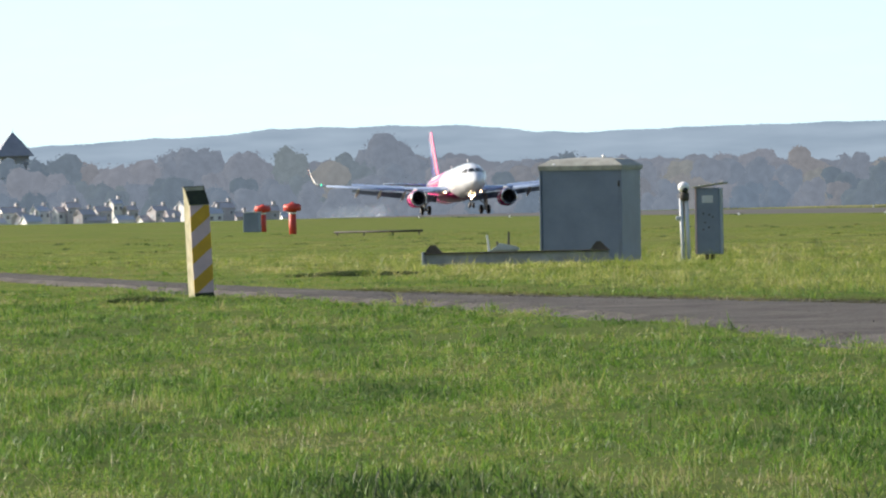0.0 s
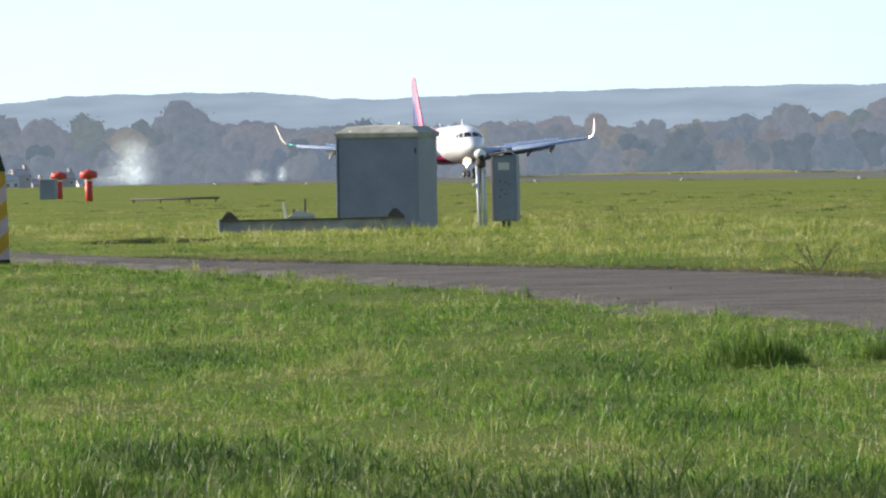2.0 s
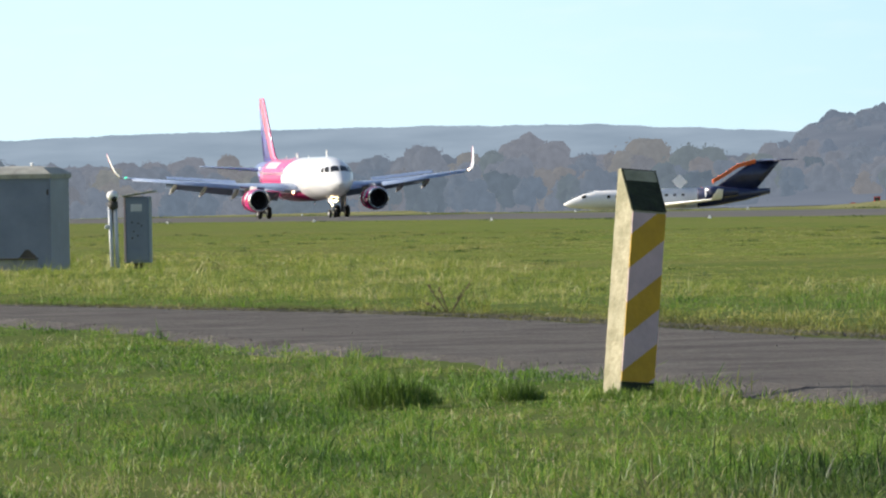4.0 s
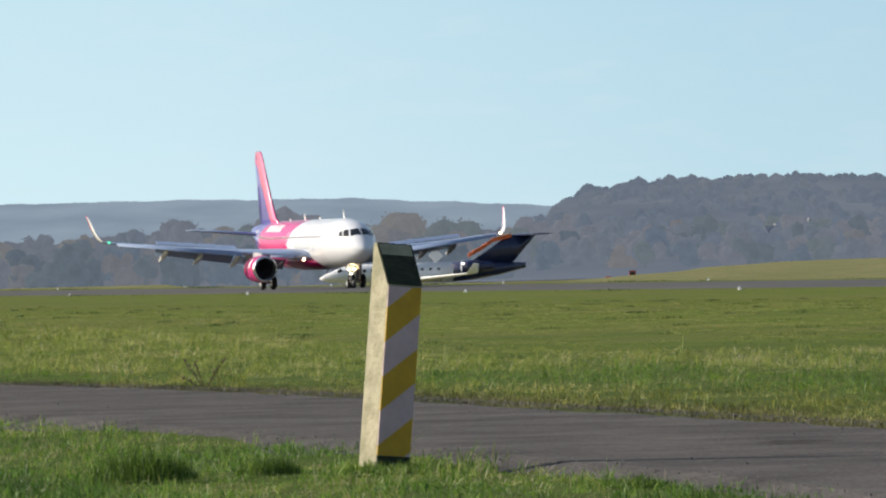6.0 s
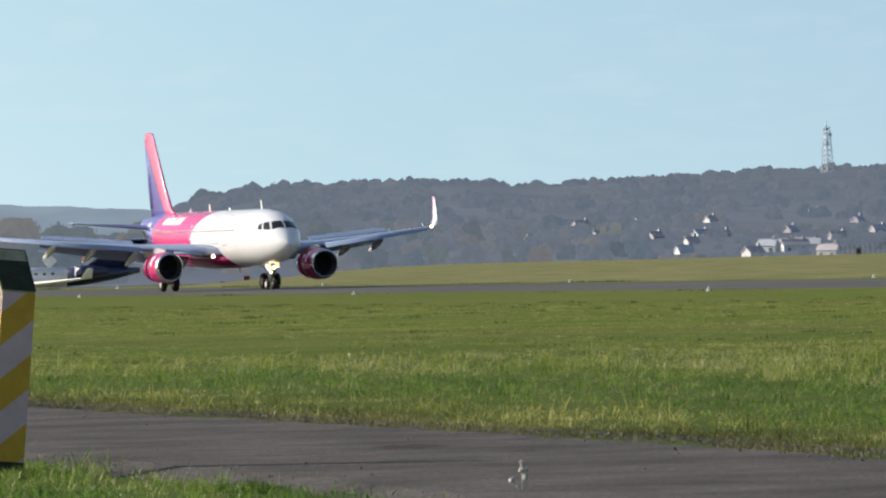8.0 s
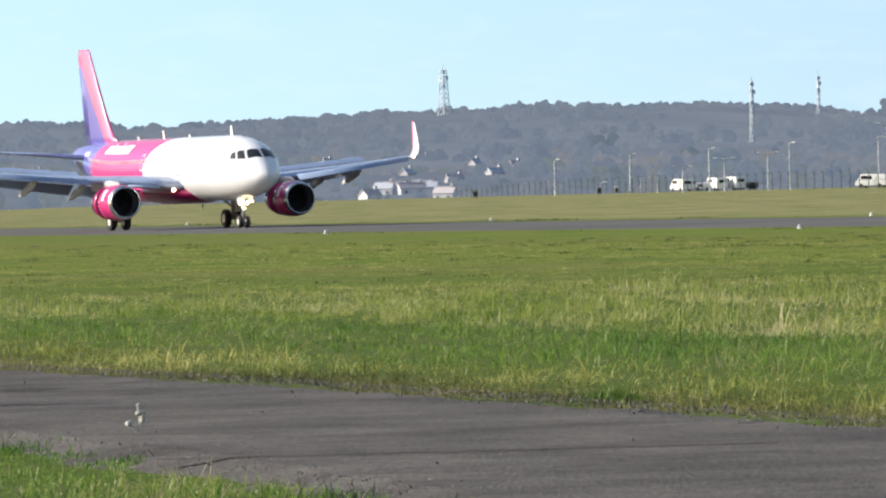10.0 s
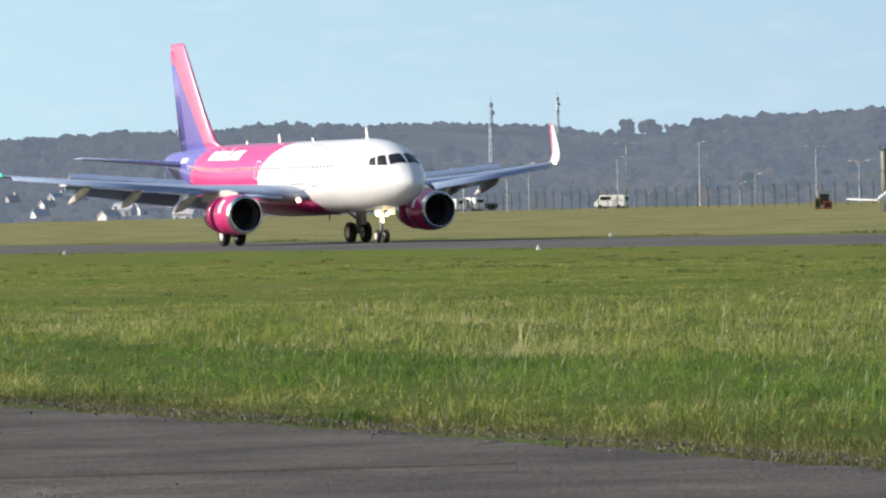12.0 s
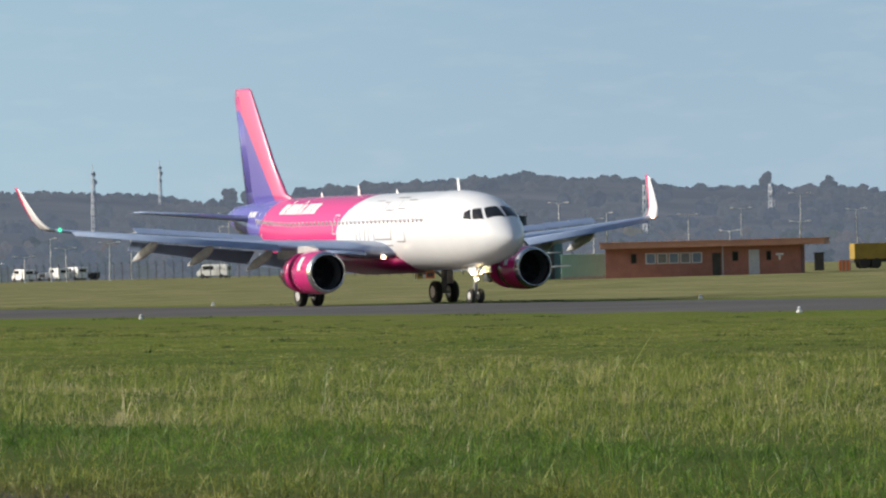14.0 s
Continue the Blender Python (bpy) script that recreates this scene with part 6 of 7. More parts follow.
def light_jet():
    ob = thing("small_aeroplane", "small white and gold aeroplane parked on the apron", "aeroplane", there(17.13, 672, None, 180 + 60) @ Matrix.Scale(0.95, 4))
    jet_hull([(5.2, 1.25, 0.05, 0.05), (4.6, 1.28, 0.38, 0.35), (3.2, 1.45, 0.68, 0.68), (1.5, 1.6, 0.78, 0.85), (-1.5, 1.65, 0.75, 0.8), (-4.0, 1.85, 0.4, 0.45), (-5.6, 2.05, 0.1, 0.15)], Matrix(), M_LETTER, ob)
    shape("cockpit_window", ob, M_GLASS, (0.7, 1.1, 0.35), pose(2.7, 0, 2.15, 0, 25, 0), 0.08)
    for s in (-1, 1):
        bm = bmesh.new()
        loft(bm, [foil_ring(1.2, s * 0.5, 1.05, 2.0), foil_ring(0.4, s * 6.2, 1.35, 1.1)])
        part("wing", bm, M_LETTER, ob, smooth=True)
        part("engine", lathe(bmesh.new(), [(-1.2, 0.25), (-1.15, 0.38), (-2.4, 0.42), (-3.6, 0.25)], pose(0, s * 1.15, 2.0), 16), M_GOLD if s > 0 else M_LETTER, ob, "gold engine pod" if s > 0 else "", smooth=True)
        bm = bmesh.new()
        loft(bm, [foil_ring(-4.4, s * 0.1, 2.5, 1.2), foil_ring(-4.9, s * 2.3, 2.6, 0.8)])
        part("tailplane", bm, M_LETTER, ob, smooth=True)
    bm = bmesh.new()
    loft(bm, [foil_ring(-2.6, 0, 2.1, 2.9, 0.7, up=True), foil_ring(-4.8, 0, 3.9, 1.1, 0.7, up=True)])
    part("fin", bm, M_GOLD, ob, "gold fin", smooth=True)
    bm = bmesh.new()
    box(bm, (4.2, 1.45, 0.35), pose(-0.8, 0, 1.15), 0.1)
    part("belly_stripe", bm, M_GOLD, ob, "gold belly stripe")
    for x, y in ((3.4, 0), (-0.4, -1.4), (-0.4, 1.4)):
        part("landing_leg", rod(bmesh.new(), (x, y, 0.2), (x, y, 1.1), 0.05, 0.06, 8), M_STRUT, ob)
        part("wheel", lathe(bmesh.new(), [(-0.09, 0.08), (-0.1, 0.22), (0.1, 0.22), (0.09, 0.08)], pose(x, y, 0.24, 0, 0, 90), 12, caps=True), M_TYRE, ob)


light_jet()


def edge_light(s, u):
    p = on_line(s, u)
    ob = thing("runway_light", "small white runway edge light", "runway light", pose(p.x, p.y, RUNWAY_Z), group="runway edge lights")
    part("base", lathe(bmesh.new(), [(-0.2, 0.12), (0.05, 0.12), (0.08, 0.07)], pose(0, 0, 0, 0, -90, 0), 12, caps=True), M_LETTER, ob)
    part("lens", lathe(bmesh.new(), [(0.07, 0.07), (0.16, 0.075), (0.2, 0.04), (0.21, 0.01)], pose(0, 0, 0, 0, -90, 0), 12, caps=True), M_LAMPHEAD, ob)


for k in range(12):
    edge_light(188 + 60 * k, 23.2)
    edge_light(164 + 60 * k, -23.2)


def house(az, dist, z_mid, w, d, turn, wall, roof, label, ground=None):
    p = polar(az, dist)
    g = land(p.x, p.y) if ground is None else ground
    ob = thing("house", label, "house", pose(p.x, p.y, g, 0, 0, -az + turn), "village houses beyond the airfield")
    eave = max(1.7, z_mid + 1.2 - g)
    rh = w * 0.42
    part("wall", box(bmesh.new(), (d, w, eave + 0.5), pose(0, 0, eave / 2 - 0.25)), wall, ob)
    bm = bmesh.new()
    loft(bm, [[Vector((x, -w / 2, eave)), Vector((x, w / 2, eave)), Vector((x, 0, eave + rh))] for x in (-d / 2, d / 2)])
    part("gable", bm, wall, ob)
    rf = None
    for s in (-1, 1):
        m = pose(0, s * w / 4, eave + rh / 2, 0, 0, 0) @ pose(0, 0, 0.08, -s * math.degrees(math.atan2(rh, w / 2)))
        o = part("roof", box(bmesh.new(), (d + 0.4, math.hypot(w / 2, rh) + 0.35, 0.15), m), roof, ob)
        rf = rf or o
    shape("chimney", rf, M_HBRICK, (0.6, 0.6, 1.2), pose(d * 0.35, 0, eave + rh + 0.3))
    for sx in (-0.28, 0.28):
        wi = shape("window", ob, M_LAMPGREY, (0.8, 0.1, 0.8), pose(d * sx, -w / 2 - 0.02, eave - 0.8))
        shape("pane", wi, M_CABIN, (0.6, 0.05, 0.6), pose(d * sx, -w / 2 - 0.06, eave - 0.8))
        shape("window", ob, M_LAMPGREY, (0.1, 0.6, 0.7), pose(d / 2 * (1 if sx > 0 else -1), 0, eave - 1.0))


for k, (az, el) in enumerate(((-3.046, -0.085), (-2.83, -0.02), (-2.65, -0.044), (-2.42, 0.03), (-2.2, -0.098), (-2.02, -0.127), (-2.98, -0.011), (-2.52, -0.022), (-2.31, -0.019), (-1.85, -0.115), (-3.2, -0.017),
                              (-2.74, 0.01), (-1.7, -0.06), (-1.5, -0.09), (-2.1, -0.03), (-1.9, 0.0), (-3.12, -0.06), (-2.58, -0.09), (-2.36, -0.09), (-2.9, -0.10), (-1.62, -0.02), (-3.3, -0.09), (-2.0, -0.07), (-1.3, -0.05), (-1.15, -0.1))):
    dist = 1390 + 25 * (k % 5) + (60 if el > -0.03 else 0)
    white = k % 3 == 0 or k in (1, 4, 10)
    house(az, dist, EYE[2] + dist * math.tan(radians(el)) - 1.5, rng.uniform(1.7, 2.5), rng.uniform(2.2, 4.4), rng.uniform(20, 55), M_HWALL if white else M_HBRICK, M_TILE if k % 3 else M_ROOF,
          "white rendered house with a pitched roof" if white else "brown brick house with a pitched roof")


def hill_dist(az, el):
    k = max(0.02, (el + 0.16) / (height_of(HILL, az) + 0.16)) ** (1 / 0.75)
    return 1500 + 1700 * min(1, k)


for k, (az, el) in enumerate(((10.71, 0.02), (10.76, 0.09), (10.91, 0.25), (10.84, 0.15), (11.0, 0.14), (11.22, 0.0), (11.33, 0.045), (11.43, 0.05), (11.53, 0.045), (11.63, 0.05), (11.78, 0.0), (11.68, 0.28), (11.5, 0.16), (10.34, 0.23),
                              (8.50, 0.19), (8.74, 0.23), (10.1, 0.16), (9.6, 0.14), (12.0, 0.22), (12.3, 0.2), (9.95, 0.24), (12.15, 0.15), (10.5, 0.14), (11.85, 0.1), (9.2, 0.2))):
    dist = hill_dist(az, el - 0.05)
    white = k in (0, 1, 2, 3, 5, 6, 7, 8, 9, 10, 11, 14, 15, 25)
    g = hillside(az, dist) - 1.5
    terrace = k in (5, 6, 7, 8, 9, 10)
    house(az, dist - (45 if terrace else 0), g + (0.9 if terrace else 0.8), rng.uniform(2.3, 3.2), rng.uniform(4.0, 6.0) if terrace else rng.uniform(2.8, 4.6), rng.uniform(-30, 30) if k in (6, 7, 8, 9, 10) else rng.uniform(20, 55), M_HWALL if white else M_HBRICK, M_TILE if k % 3 else M_ROOF,
          "white rendered house on the hillside" if white else "brown brick house on the hillside", g)


# the tower's slate is lightened to stand for haze
M_SLATE = mat("hazed_tower_slate", (0.26, 0.28, 0.33), 0.8, color2=(0.21, 0.225, 0.27), scale=0.5)


def slate_tower():
    p = polar(-3.168, 2040)
    g = land(p.x, p.y)
    ob = thing("pyramid_roofed_tower", "dark tower with a steep pyramid slate roof", "tower", pose(p.x, p.y, g, 0, 0, 10))
    top = EYE[2] + 2040 * math.tan(radians(0.57)) - g
    shape("wall", ob, M_SLATE, (7.6, 7.6, top - 6.0), pose(0, 0, (top - 6.0) / 2))
    bm = bmesh.new()
    loft(bm, [[Vector((sx * a, sy * a, z)) for sx, sy in ((-1, -1), (1, -1), (1, 1), (-1, 1))] for a, z in ((5.0, top - 6.4), (4.9, top - 6.1), (2.2, top - 2.5), (0.05, top))])
    part("roof", bm, M_SLATE, ob, "steep dark slate roof")
    part("finial", rod(bmesh.new(), (0, 0, top - 0.2), (0, 0, top + 0.6), 0.1, 0.03, 6), M_SLATE, ob)


slate_tower()


# ------------------------------------------------------------ grass
def blade_material(name, stops, gloss=0.4, through_share=0.42):
    """Thin blades: colours vary from blade to blade and in patches; some light passes through."""
    m = bpy.data.materials.new(name)
    m.use_nodes = True
    nt = m.node_tree
    nt.nodes.clear()
    o = nt.nodes.new("ShaderNodeOutputMaterial")
    g, tc = nt.nodes.new("ShaderNodeNewGeometry"), nt.nodes.new("ShaderNodeTexCoord")
    n = nt.nodes.new("ShaderNodeTexNoise")
    n.inputs["Scale"].default_value, n.inputs["Detail"].default_value = 3.2, 7
    n.inputs["Roughness"].default_value = 0.68
    nt.links.new(tc.outputs["Object"], n.inputs["Vector"])
    ad = nt.nodes.new("ShaderNodeMath")
    ad.operation = "MULTIPLY_ADD"
    ad.inputs[1].default_value, ad.inputs[2].default_value = 0.34, -0.17
    nt.links.new(g.outputs["Random Per Island"], ad.inputs[0])
    s2 = nt.nodes.new("ShaderNodeMath")
    s2.operation = "MULTIPLY_ADD"
    s2.inputs[1].default_value = 1.0
    nt.links.new(n.outputs["Fac"], s2.inputs[0])
    nt.links.new(ad.outputs[0], s2.inputs[2])
    n3, s3 = nt.nodes.new("ShaderNodeTexNoise"), nt.nodes.new("ShaderNodeMath")
    n3.inputs["Scale"].default_value, n3.inputs["Detail"].default_value = 1.0, 4
    mp = nt.nodes.new("ShaderNodeMapping")
    mp.inputs["Scale"].default_value = (0.75, 0.17, 0.3)
    nt.links.new(tc.outputs["Object"], mp.inputs[0])
    nt.links.new(mp.outputs[0], n3.inputs["Vector"])
    s3.operation = "MULTIPLY_ADD"
    s3.inputs[1].default_value = 1.25
    nt.links.new(n3.outputs["Fac"], s3.inputs[0])
    nt.links.new(s2.outputs[0], s3.inputs[2])
    s4 = nt.nodes.new("ShaderNodeMath")
    s4.operation = "SUBTRACT"
    s4.inputs[1].default_value = 0.625
    nt.links.new(s3.outputs[0], s4.inputs[0])
    r = nt.nodes.new("ShaderNodeValToRGB")
    r.color_ramp.elements[0].position, r.color_ramp.elements[0].color = stops[0][0], (*stops[0][1], 1)
    r.color_ramp.elements[1].position, r.color_ramp.elements[1].color = stops[-1][0], (*stops[-1][1], 1)
    for p, c in stops[1:-1]:
        r.color_ramp.elements.new(p).color = (*c, 1)
    nt.links.new(s4.outputs[0], r.inputs[0])
    b = nt.nodes.new("ShaderNodeBsdfPrincipled")
    b.inputs["Roughness"].default_value, b.inputs["Specular IOR Level"].default_value = 0.5, gloss
    t = nt.nodes.new("ShaderNodeBsdfTranslucent")
    mx = nt.nodes.new("ShaderNodeMixShader")
    mx.inputs[0].default_value = through_share
    nt.links.new(r.outputs[0], b.inputs["Base Color"])
    nt.links.new(r.outputs[0], t.inputs[0])
    nt.links.new(b.outputs[0], mx.inputs[1])
    nt.links.new(t.outputs[0], mx.inputs[2])
    nt.links.new(mx.outputs[0], o.inputs[0])
    return m


M_LAWN = blade_material("lawn_blades", [(0.26, (0.044, 0.096, 0.019)), (0.40, (0.090, 0.190, 0.026)), (0.50, (0.147, 0.275, 0.035)), (0.60, (0.215, 0.309, 0.052)), (0.70, (0.257, 0.279, 0.084)), (0.82, (0.346, 0.320, 0.162))])
M_VERGE = blade_material("verge_blades", [(0.26, (0.133, 0.200, 0.034)), (0.40, (0.226, 0.300, 0.052)), (0.52, (0.307, 0.350, 0.078)), (0.66, (0.394, 0.389, 0.137)), (0.84, (0.545, 0.494, 0.268))])
M_OLIVE = blade_material("olive_blades", [(0.26, (0.107, 0.120, 0.028)), (0.42, (0.217, 0.239, 0.045)), (0.56, (0.322, 0.351, 0.083)), (0.75, (0.493, 0.450, 0.164))])
M_RANK = blade_material("rank_blades", [(0.26, (0.019, 0.041, 0.011)), (0.42, (0.037, 0.079, 0.016)), (0.56, (0.067, 0.124, 0.024)), (0.7, (0.126, 0.136, 0.048)), (0.85, (0.223, 0.196, 0.113))])
M_THATCH = blade_material("thatch_blades", [(0.3, (0.048, 0.051, 0.016)), (0.5, (0.120, 0.120, 0.036)), (0.7, (0.216, 0.202, 0.080))])
M_FIELD = blade_material("field_blades", [(0.28, (0.092, 0.154, 0.024)), (0.46, (0.170, 0.220, 0.035)), (0.60, (0.263, 0.254, 0.058)), (0.78, (0.362, 0.294, 0.109))])
M_TUFT = blade_material("tuft_blades", [(0.3, (0.050, 0.096, 0.018)), (0.5, (0.100, 0.182, 0.028)), (0.7, (0.200, 0.288, 0.055))])
M_HOLLOW_SHADE = blade_material("hollow_shade_blades", [(0.3, (0.020, 0.036, 0.010)), (0.55, (0.036, 0.060, 0.014)), (0.8, (0.085, 0.090, 0.030))])
M_STRAW = blade_material("straw_stems", [(0.2, (0.40, 0.34, 0.18)), (0.5, (0.55, 0.48, 0.30)), (0.8, (0.68, 0.62, 0.46))])
grng = np.random.default_rng(11)


def blades(name, P, H, W, bend, material, label, category="grass"):
    """Bent blades, tapering to both ends, at the points P."""
    n = len(P)
    a = grng.uniform(0, 2 * np.pi, n)
    side = np.stack([np.cos(a), np.sin(a), np.zeros(n)], 1)
    b = a + np.pi / 2 + grng.normal(0, 0.6, n)
    lean = np.stack([np.cos(b), np.sin(b), np.zeros(n)], 1) * (np.abs(grng.normal(0, bend, n)) * H)[:, None]
    up = np.zeros((n, 3))
    up[:, 2] = H
    v = np.empty((n, 4, 3), np.float32)
    midp = P + up * 0.42 + lean * 0.28
    v[:, 0] = P
    v[:, 1], v[:, 3] = midp + side * W[:, None] * 0.5, midp - side * W[:, None] * 0.5
    v[:, 2] = P + up * (1 - 0.25 * np.minimum(1, (lean ** 2).sum(1) ** 0.5 / H))[:, None] + lean
    loops = np.arange(n * 4, dtype=np.int32)
    starts = np.arange(0, n * 4, 4, dtype=np.int32)
    me = bpy.data.meshes.new(name)
    me.vertices.add(n * 4)
    me.vertices.foreach_set("co", v.ravel())
    me.loops.add(n * 4)
    me.loops.foreach_set("vertex_index", loops)
    me.polygons.add(n)
    me.polygons.foreach_set("loop_start", starts)
    me.update(calc_edges=True)
    me.materials.append(material)
    return tagged(new(name, me), label, category, kind="stuff")


LAND_T = [[land(x, y) for x in range(-60, 161, 4)] for y in range(0, 421, 4)]
LAND_T = np.array(LAND_T)


def land_np(x, y):
    """The land's height at many places, from a coarse table."""
    fx, fy = np.clip((x + 60) / 4, 0, LAND_T.shape[1] - 1.001), np.clip(y / 4, 0, LAND_T.shape[0] - 1.001)
    i, j = fx.astype(int), fy.astype(int)
    u, v = fx - i, fy - j
    return (LAND_T[j, i] * (1 - u) * (1 - v) + LAND_T[j, i + 1] * u * (1 - v) + LAND_T[j + 1, i] * (1 - u) * v + LAND_T[j + 1, i + 1] * u * v)


EY = np.arange(-20, 321, 0.5)
FAR_X = np.array([soft_edge(TRACK_FAR, y) for y in EY])
NEAR_X = np.array([soft_edge(TRACK_NEAR, y) for y in EY])
WOB = np.cumsum(grng.normal(0, 0.085, len(EY)))
WOB -= np.convolve(WOB, np.ones(25) / 25, "same")


def scatter(n, r0, r1, az0, az1, power):
    """Places in a sector; power 1 is even over the ground, less is denser close by."""
    k = grng.uniform(0, 1, n)
    e = 2 * power
    r = (r0 ** e + k * (r1 ** e - r0 ** e)) ** (1 / e) if abs(e) > 1e-3 else r0 * (r1 / r0) ** k
    a = np.radians(grng.uniform(az0, az1, n))
    return r * np.sin(a), r * np.cos(a), r


def patchy(x, y, s):
    return np.sin(x * 1.7 * s + 2.1 * np.sin(y * 0.31 * s)) * np.sin(y * 0.53 * s + 1.3 * np.sin(x * 0.9 * s))


def tufted(x, y, r, per, spread):
    """Blades round the tuft middles x, y: their places, each one's share of the way out, and its tuft."""
    n = len(x)
    own = np.repeat(np.arange(n), per)
    a, q = grng.uniform(0, 6.283, n * per), np.sqrt(grng.uniform(0, 1, n * per))
    size = spread * grng.uniform(0.5, 1.5, n)[own]
    return x[own] + q * size * np.cos(a), y[own] + q * size * np.sin(a) * 1.3, r[own], q, own


def build_grass():
    # lawn this side of the track: tufts of leaning blades
    x, y, r = scatter(46000, 21, 118, -4.2, 16, 0.15)
    th = np.exp(grng.normal(-0.1, 0.42, len(x))) * (1.0 + 0.4 * patchy(x, y, 1.0) + 0.35 * patchy(x, y, 3.1))
    x, y, r, q, own = tufted(x, y, r, 13, 0.07)
    keep = x < np.interp(y, EY, NEAR_X + WOB) - 0.02
    x, y, r, q, own = x[keep], y[keep], r[keep], q[keep], own[keep]
    H = (0.022 + 0.05 * grng.uniform(0, 1, len(x)) ** 1.4) * th[own] * (1.15 - 0.45 * q)
    W = 0.004 + r * 0.00008 * grng.uniform(0.6, 1.4, len(x))
    # nearest tufts: taller, and coloured darker for the shade among them
    rank = r < 27.5 + 5.0 * grng.uniform(0, 1, len(r)) + 3 * patchy(x, y, 0.8)
    H = np.where(rank, H * 1.35, H)
    P = np.stack([x, y, land_np(x, y) - 0.006], 1)
    blades("lawn", P[~rank], H[~rank], W[~rank], 1.0, M_LAWN, "short rough green grass with yellowed blades")
    blades("rank_grass", P[rank], H[rank], W[rank], 1.0, M_RANK, "rank green grass coloured darker for shade among tufts")
    # longer verge beyond it
    x, y, r = scatter(42000, 31, 230, -4.2, 21, 0.22)
    edge = np.interp(y, EY, FAR_X + WOB)
    away = np.clip((x - edge) / 4.0, 0, 1)
    th = np.exp(grng.normal(-0.12, 0.45, len(x))) * (0.62 + 0.58 * away) * (1.05 + 0.4 * patchy(x, y, 0.45) + 0.25 * patchy(x, y, 1.9)) * (1 - 0.86 * np.clip((r - 84 - 75 * np.clip(6 - np.degrees(np.arctan2(x, y)), 0, 3) / 3) / 20, 0, 1))
    th *= np.where(x - edge < 3.2, 0.55 + 1.15 * np.clip(patchy(x, y, 1.5) + 0.5 * patchy(x + 3, y, 3.3), 0, 1), 1)
    x, y, r, q, own = tufted(x, y, r, 12, 0.10)
    keep = x > np.interp(y, EY, FAR_X + WOB) + 0.03
    x, y, r, q, own = x[keep], y[keep], r[keep], q[keep], own[keep]
    H = (0.03 + 0.09 * grng.uniform(0, 1, len(x)) ** 1.6) * th[own] * (1.15 - 0.4 * q)
    W = 0.004 + r * 0.00007 * grng.uniform(0.6, 1.4, len(x))
    out = x - np.interp(y, EY, FAR_X + WOB) + grng.normal(0, 0.4, len(x)) + 0.8 * patchy(x, y, 0.6)
    out = np.where(y > 85, out + 4, out)
    P = np.stack([x, y, land_np(x, y) - 0.006], 1)
    for nm, keep, k, m, label in (("verge_edge_grass", out < 2.7, 1.0, M_OLIVE, "olive and brown worn grass by the track"), ("verge_green_grass", (out >= 2.7) & (out < 7.5), 0.85, M_LAWN, "bright green verge grass"),
                                  ("verge_tall_grass", out >= 7.5, 1.15, M_VERGE, "taller pale straw and green verge grass")):
        blades(nm, P[keep], H[keep] * k, W[keep], 1.25, m, label)
    # bleached stems, pale also to stand in for glints on the grass
    x, y, r = scatter(9000, 36, 92, -4.2, 21, 0.4)
    edge = np.interp(y, EY, FAR_X)
    keep = (x > edge + 6.5) & (patchy(x, y, 0.3) > -0.3)
    x, y, r = x[keep], y[keep], r[keep]
    blades("dry_stems", np.stack([x, y, land_np(x, y)], 1), 0.08 + 0.15 * grng.uniform(0, 1, len(x)) ** 2.2, 0.0025 + r * 0.00003, 0.7, M_STRAW, "thin bleached grass stems, pale also for glints")
    x, y, r = scatter(4000, 22, 70, -4.2, 14, 0.3)
    keep = x < np.interp(y, EY, NEAR_X) - 0.1
    x, y, r = x[keep], y[keep], r[keep]
    blades("lawn_stems", np.stack([x, y, land_np(x, y)], 1), 0.04 + 0.11 * grng.uniform(0, 1, len(x)) ** 3, 0.0022 + r * 0.00002, 0.8, M_STRAW, "thin bleached lawn stems, pale also for glints")
    # dead thatch where the grass meets the tarmac
    n = 46000
    y = 31 + 75 * grng.uniform(0, 1, n) ** 1.4
    x = np.interp(y, EY, FAR_X + WOB) + np.abs(grng.normal(0, 0.55, n)) - 0.06
    blades("edge_thatch", np.stack([x, y, land_np(x, y)], 1), 0.02 + 0.06 * grng.uniform(0, 1, n) ** 1.5, 0.003 + y * 0.00006, 1.1, M_THATCH, "brown dead thatch along the tarmac edge")
    # the open field, short and sparse
    x, y, r = scatter(120000, 92, 300, -4.2, 21, 0.25)
    u = RUNWAY_D - (x * NR.x + y * NR.y)
    keep = (u > 26) & ((x > np.interp(y, EY, FAR_X) + 0.1) | (x < np.interp(y, EY, NEAR_X) - 0.1))
    x, y, r = x[keep], y[keep], r[keep]
    blades("field_grass", np.stack([x, y, land_np(x, y) - 0.01], 1), 0.012 + 0.032 * grng.uniform(0, 1, len(x)) ** 2, r * 0.00012, 1.2, M_FIELD, "short airfield grass")
    # weeds and clods along the runway's edges, and coarse clumps in the field
    n = 26000
    s0 = 150 + 800 * grng.uniform(0, 1, n) ** 1.3
    clump = np.clip(np.sin(s0 * 0.21) + np.sin(s0 * 0.083 + 2) + 0.8 * np.sin(s0 * 0.53), 0, 2)
    near = grng.uniform(0, 1, n) < 0.3
    off = np.where(near, 23.2, -23.2) + grng.normal(0, 0.35, n) * np.where(near, 1, 1.6)
    x, y = NR.x * (RUNWAY_D - off) - HD.x * s0, NR.y * (RUNWAY_D - off) - HD.y * s0
    keep = grng.uniform(0, 2.6, n) < clump + 0.15
    x, y, cl = x[keep], y[keep], clump[keep]
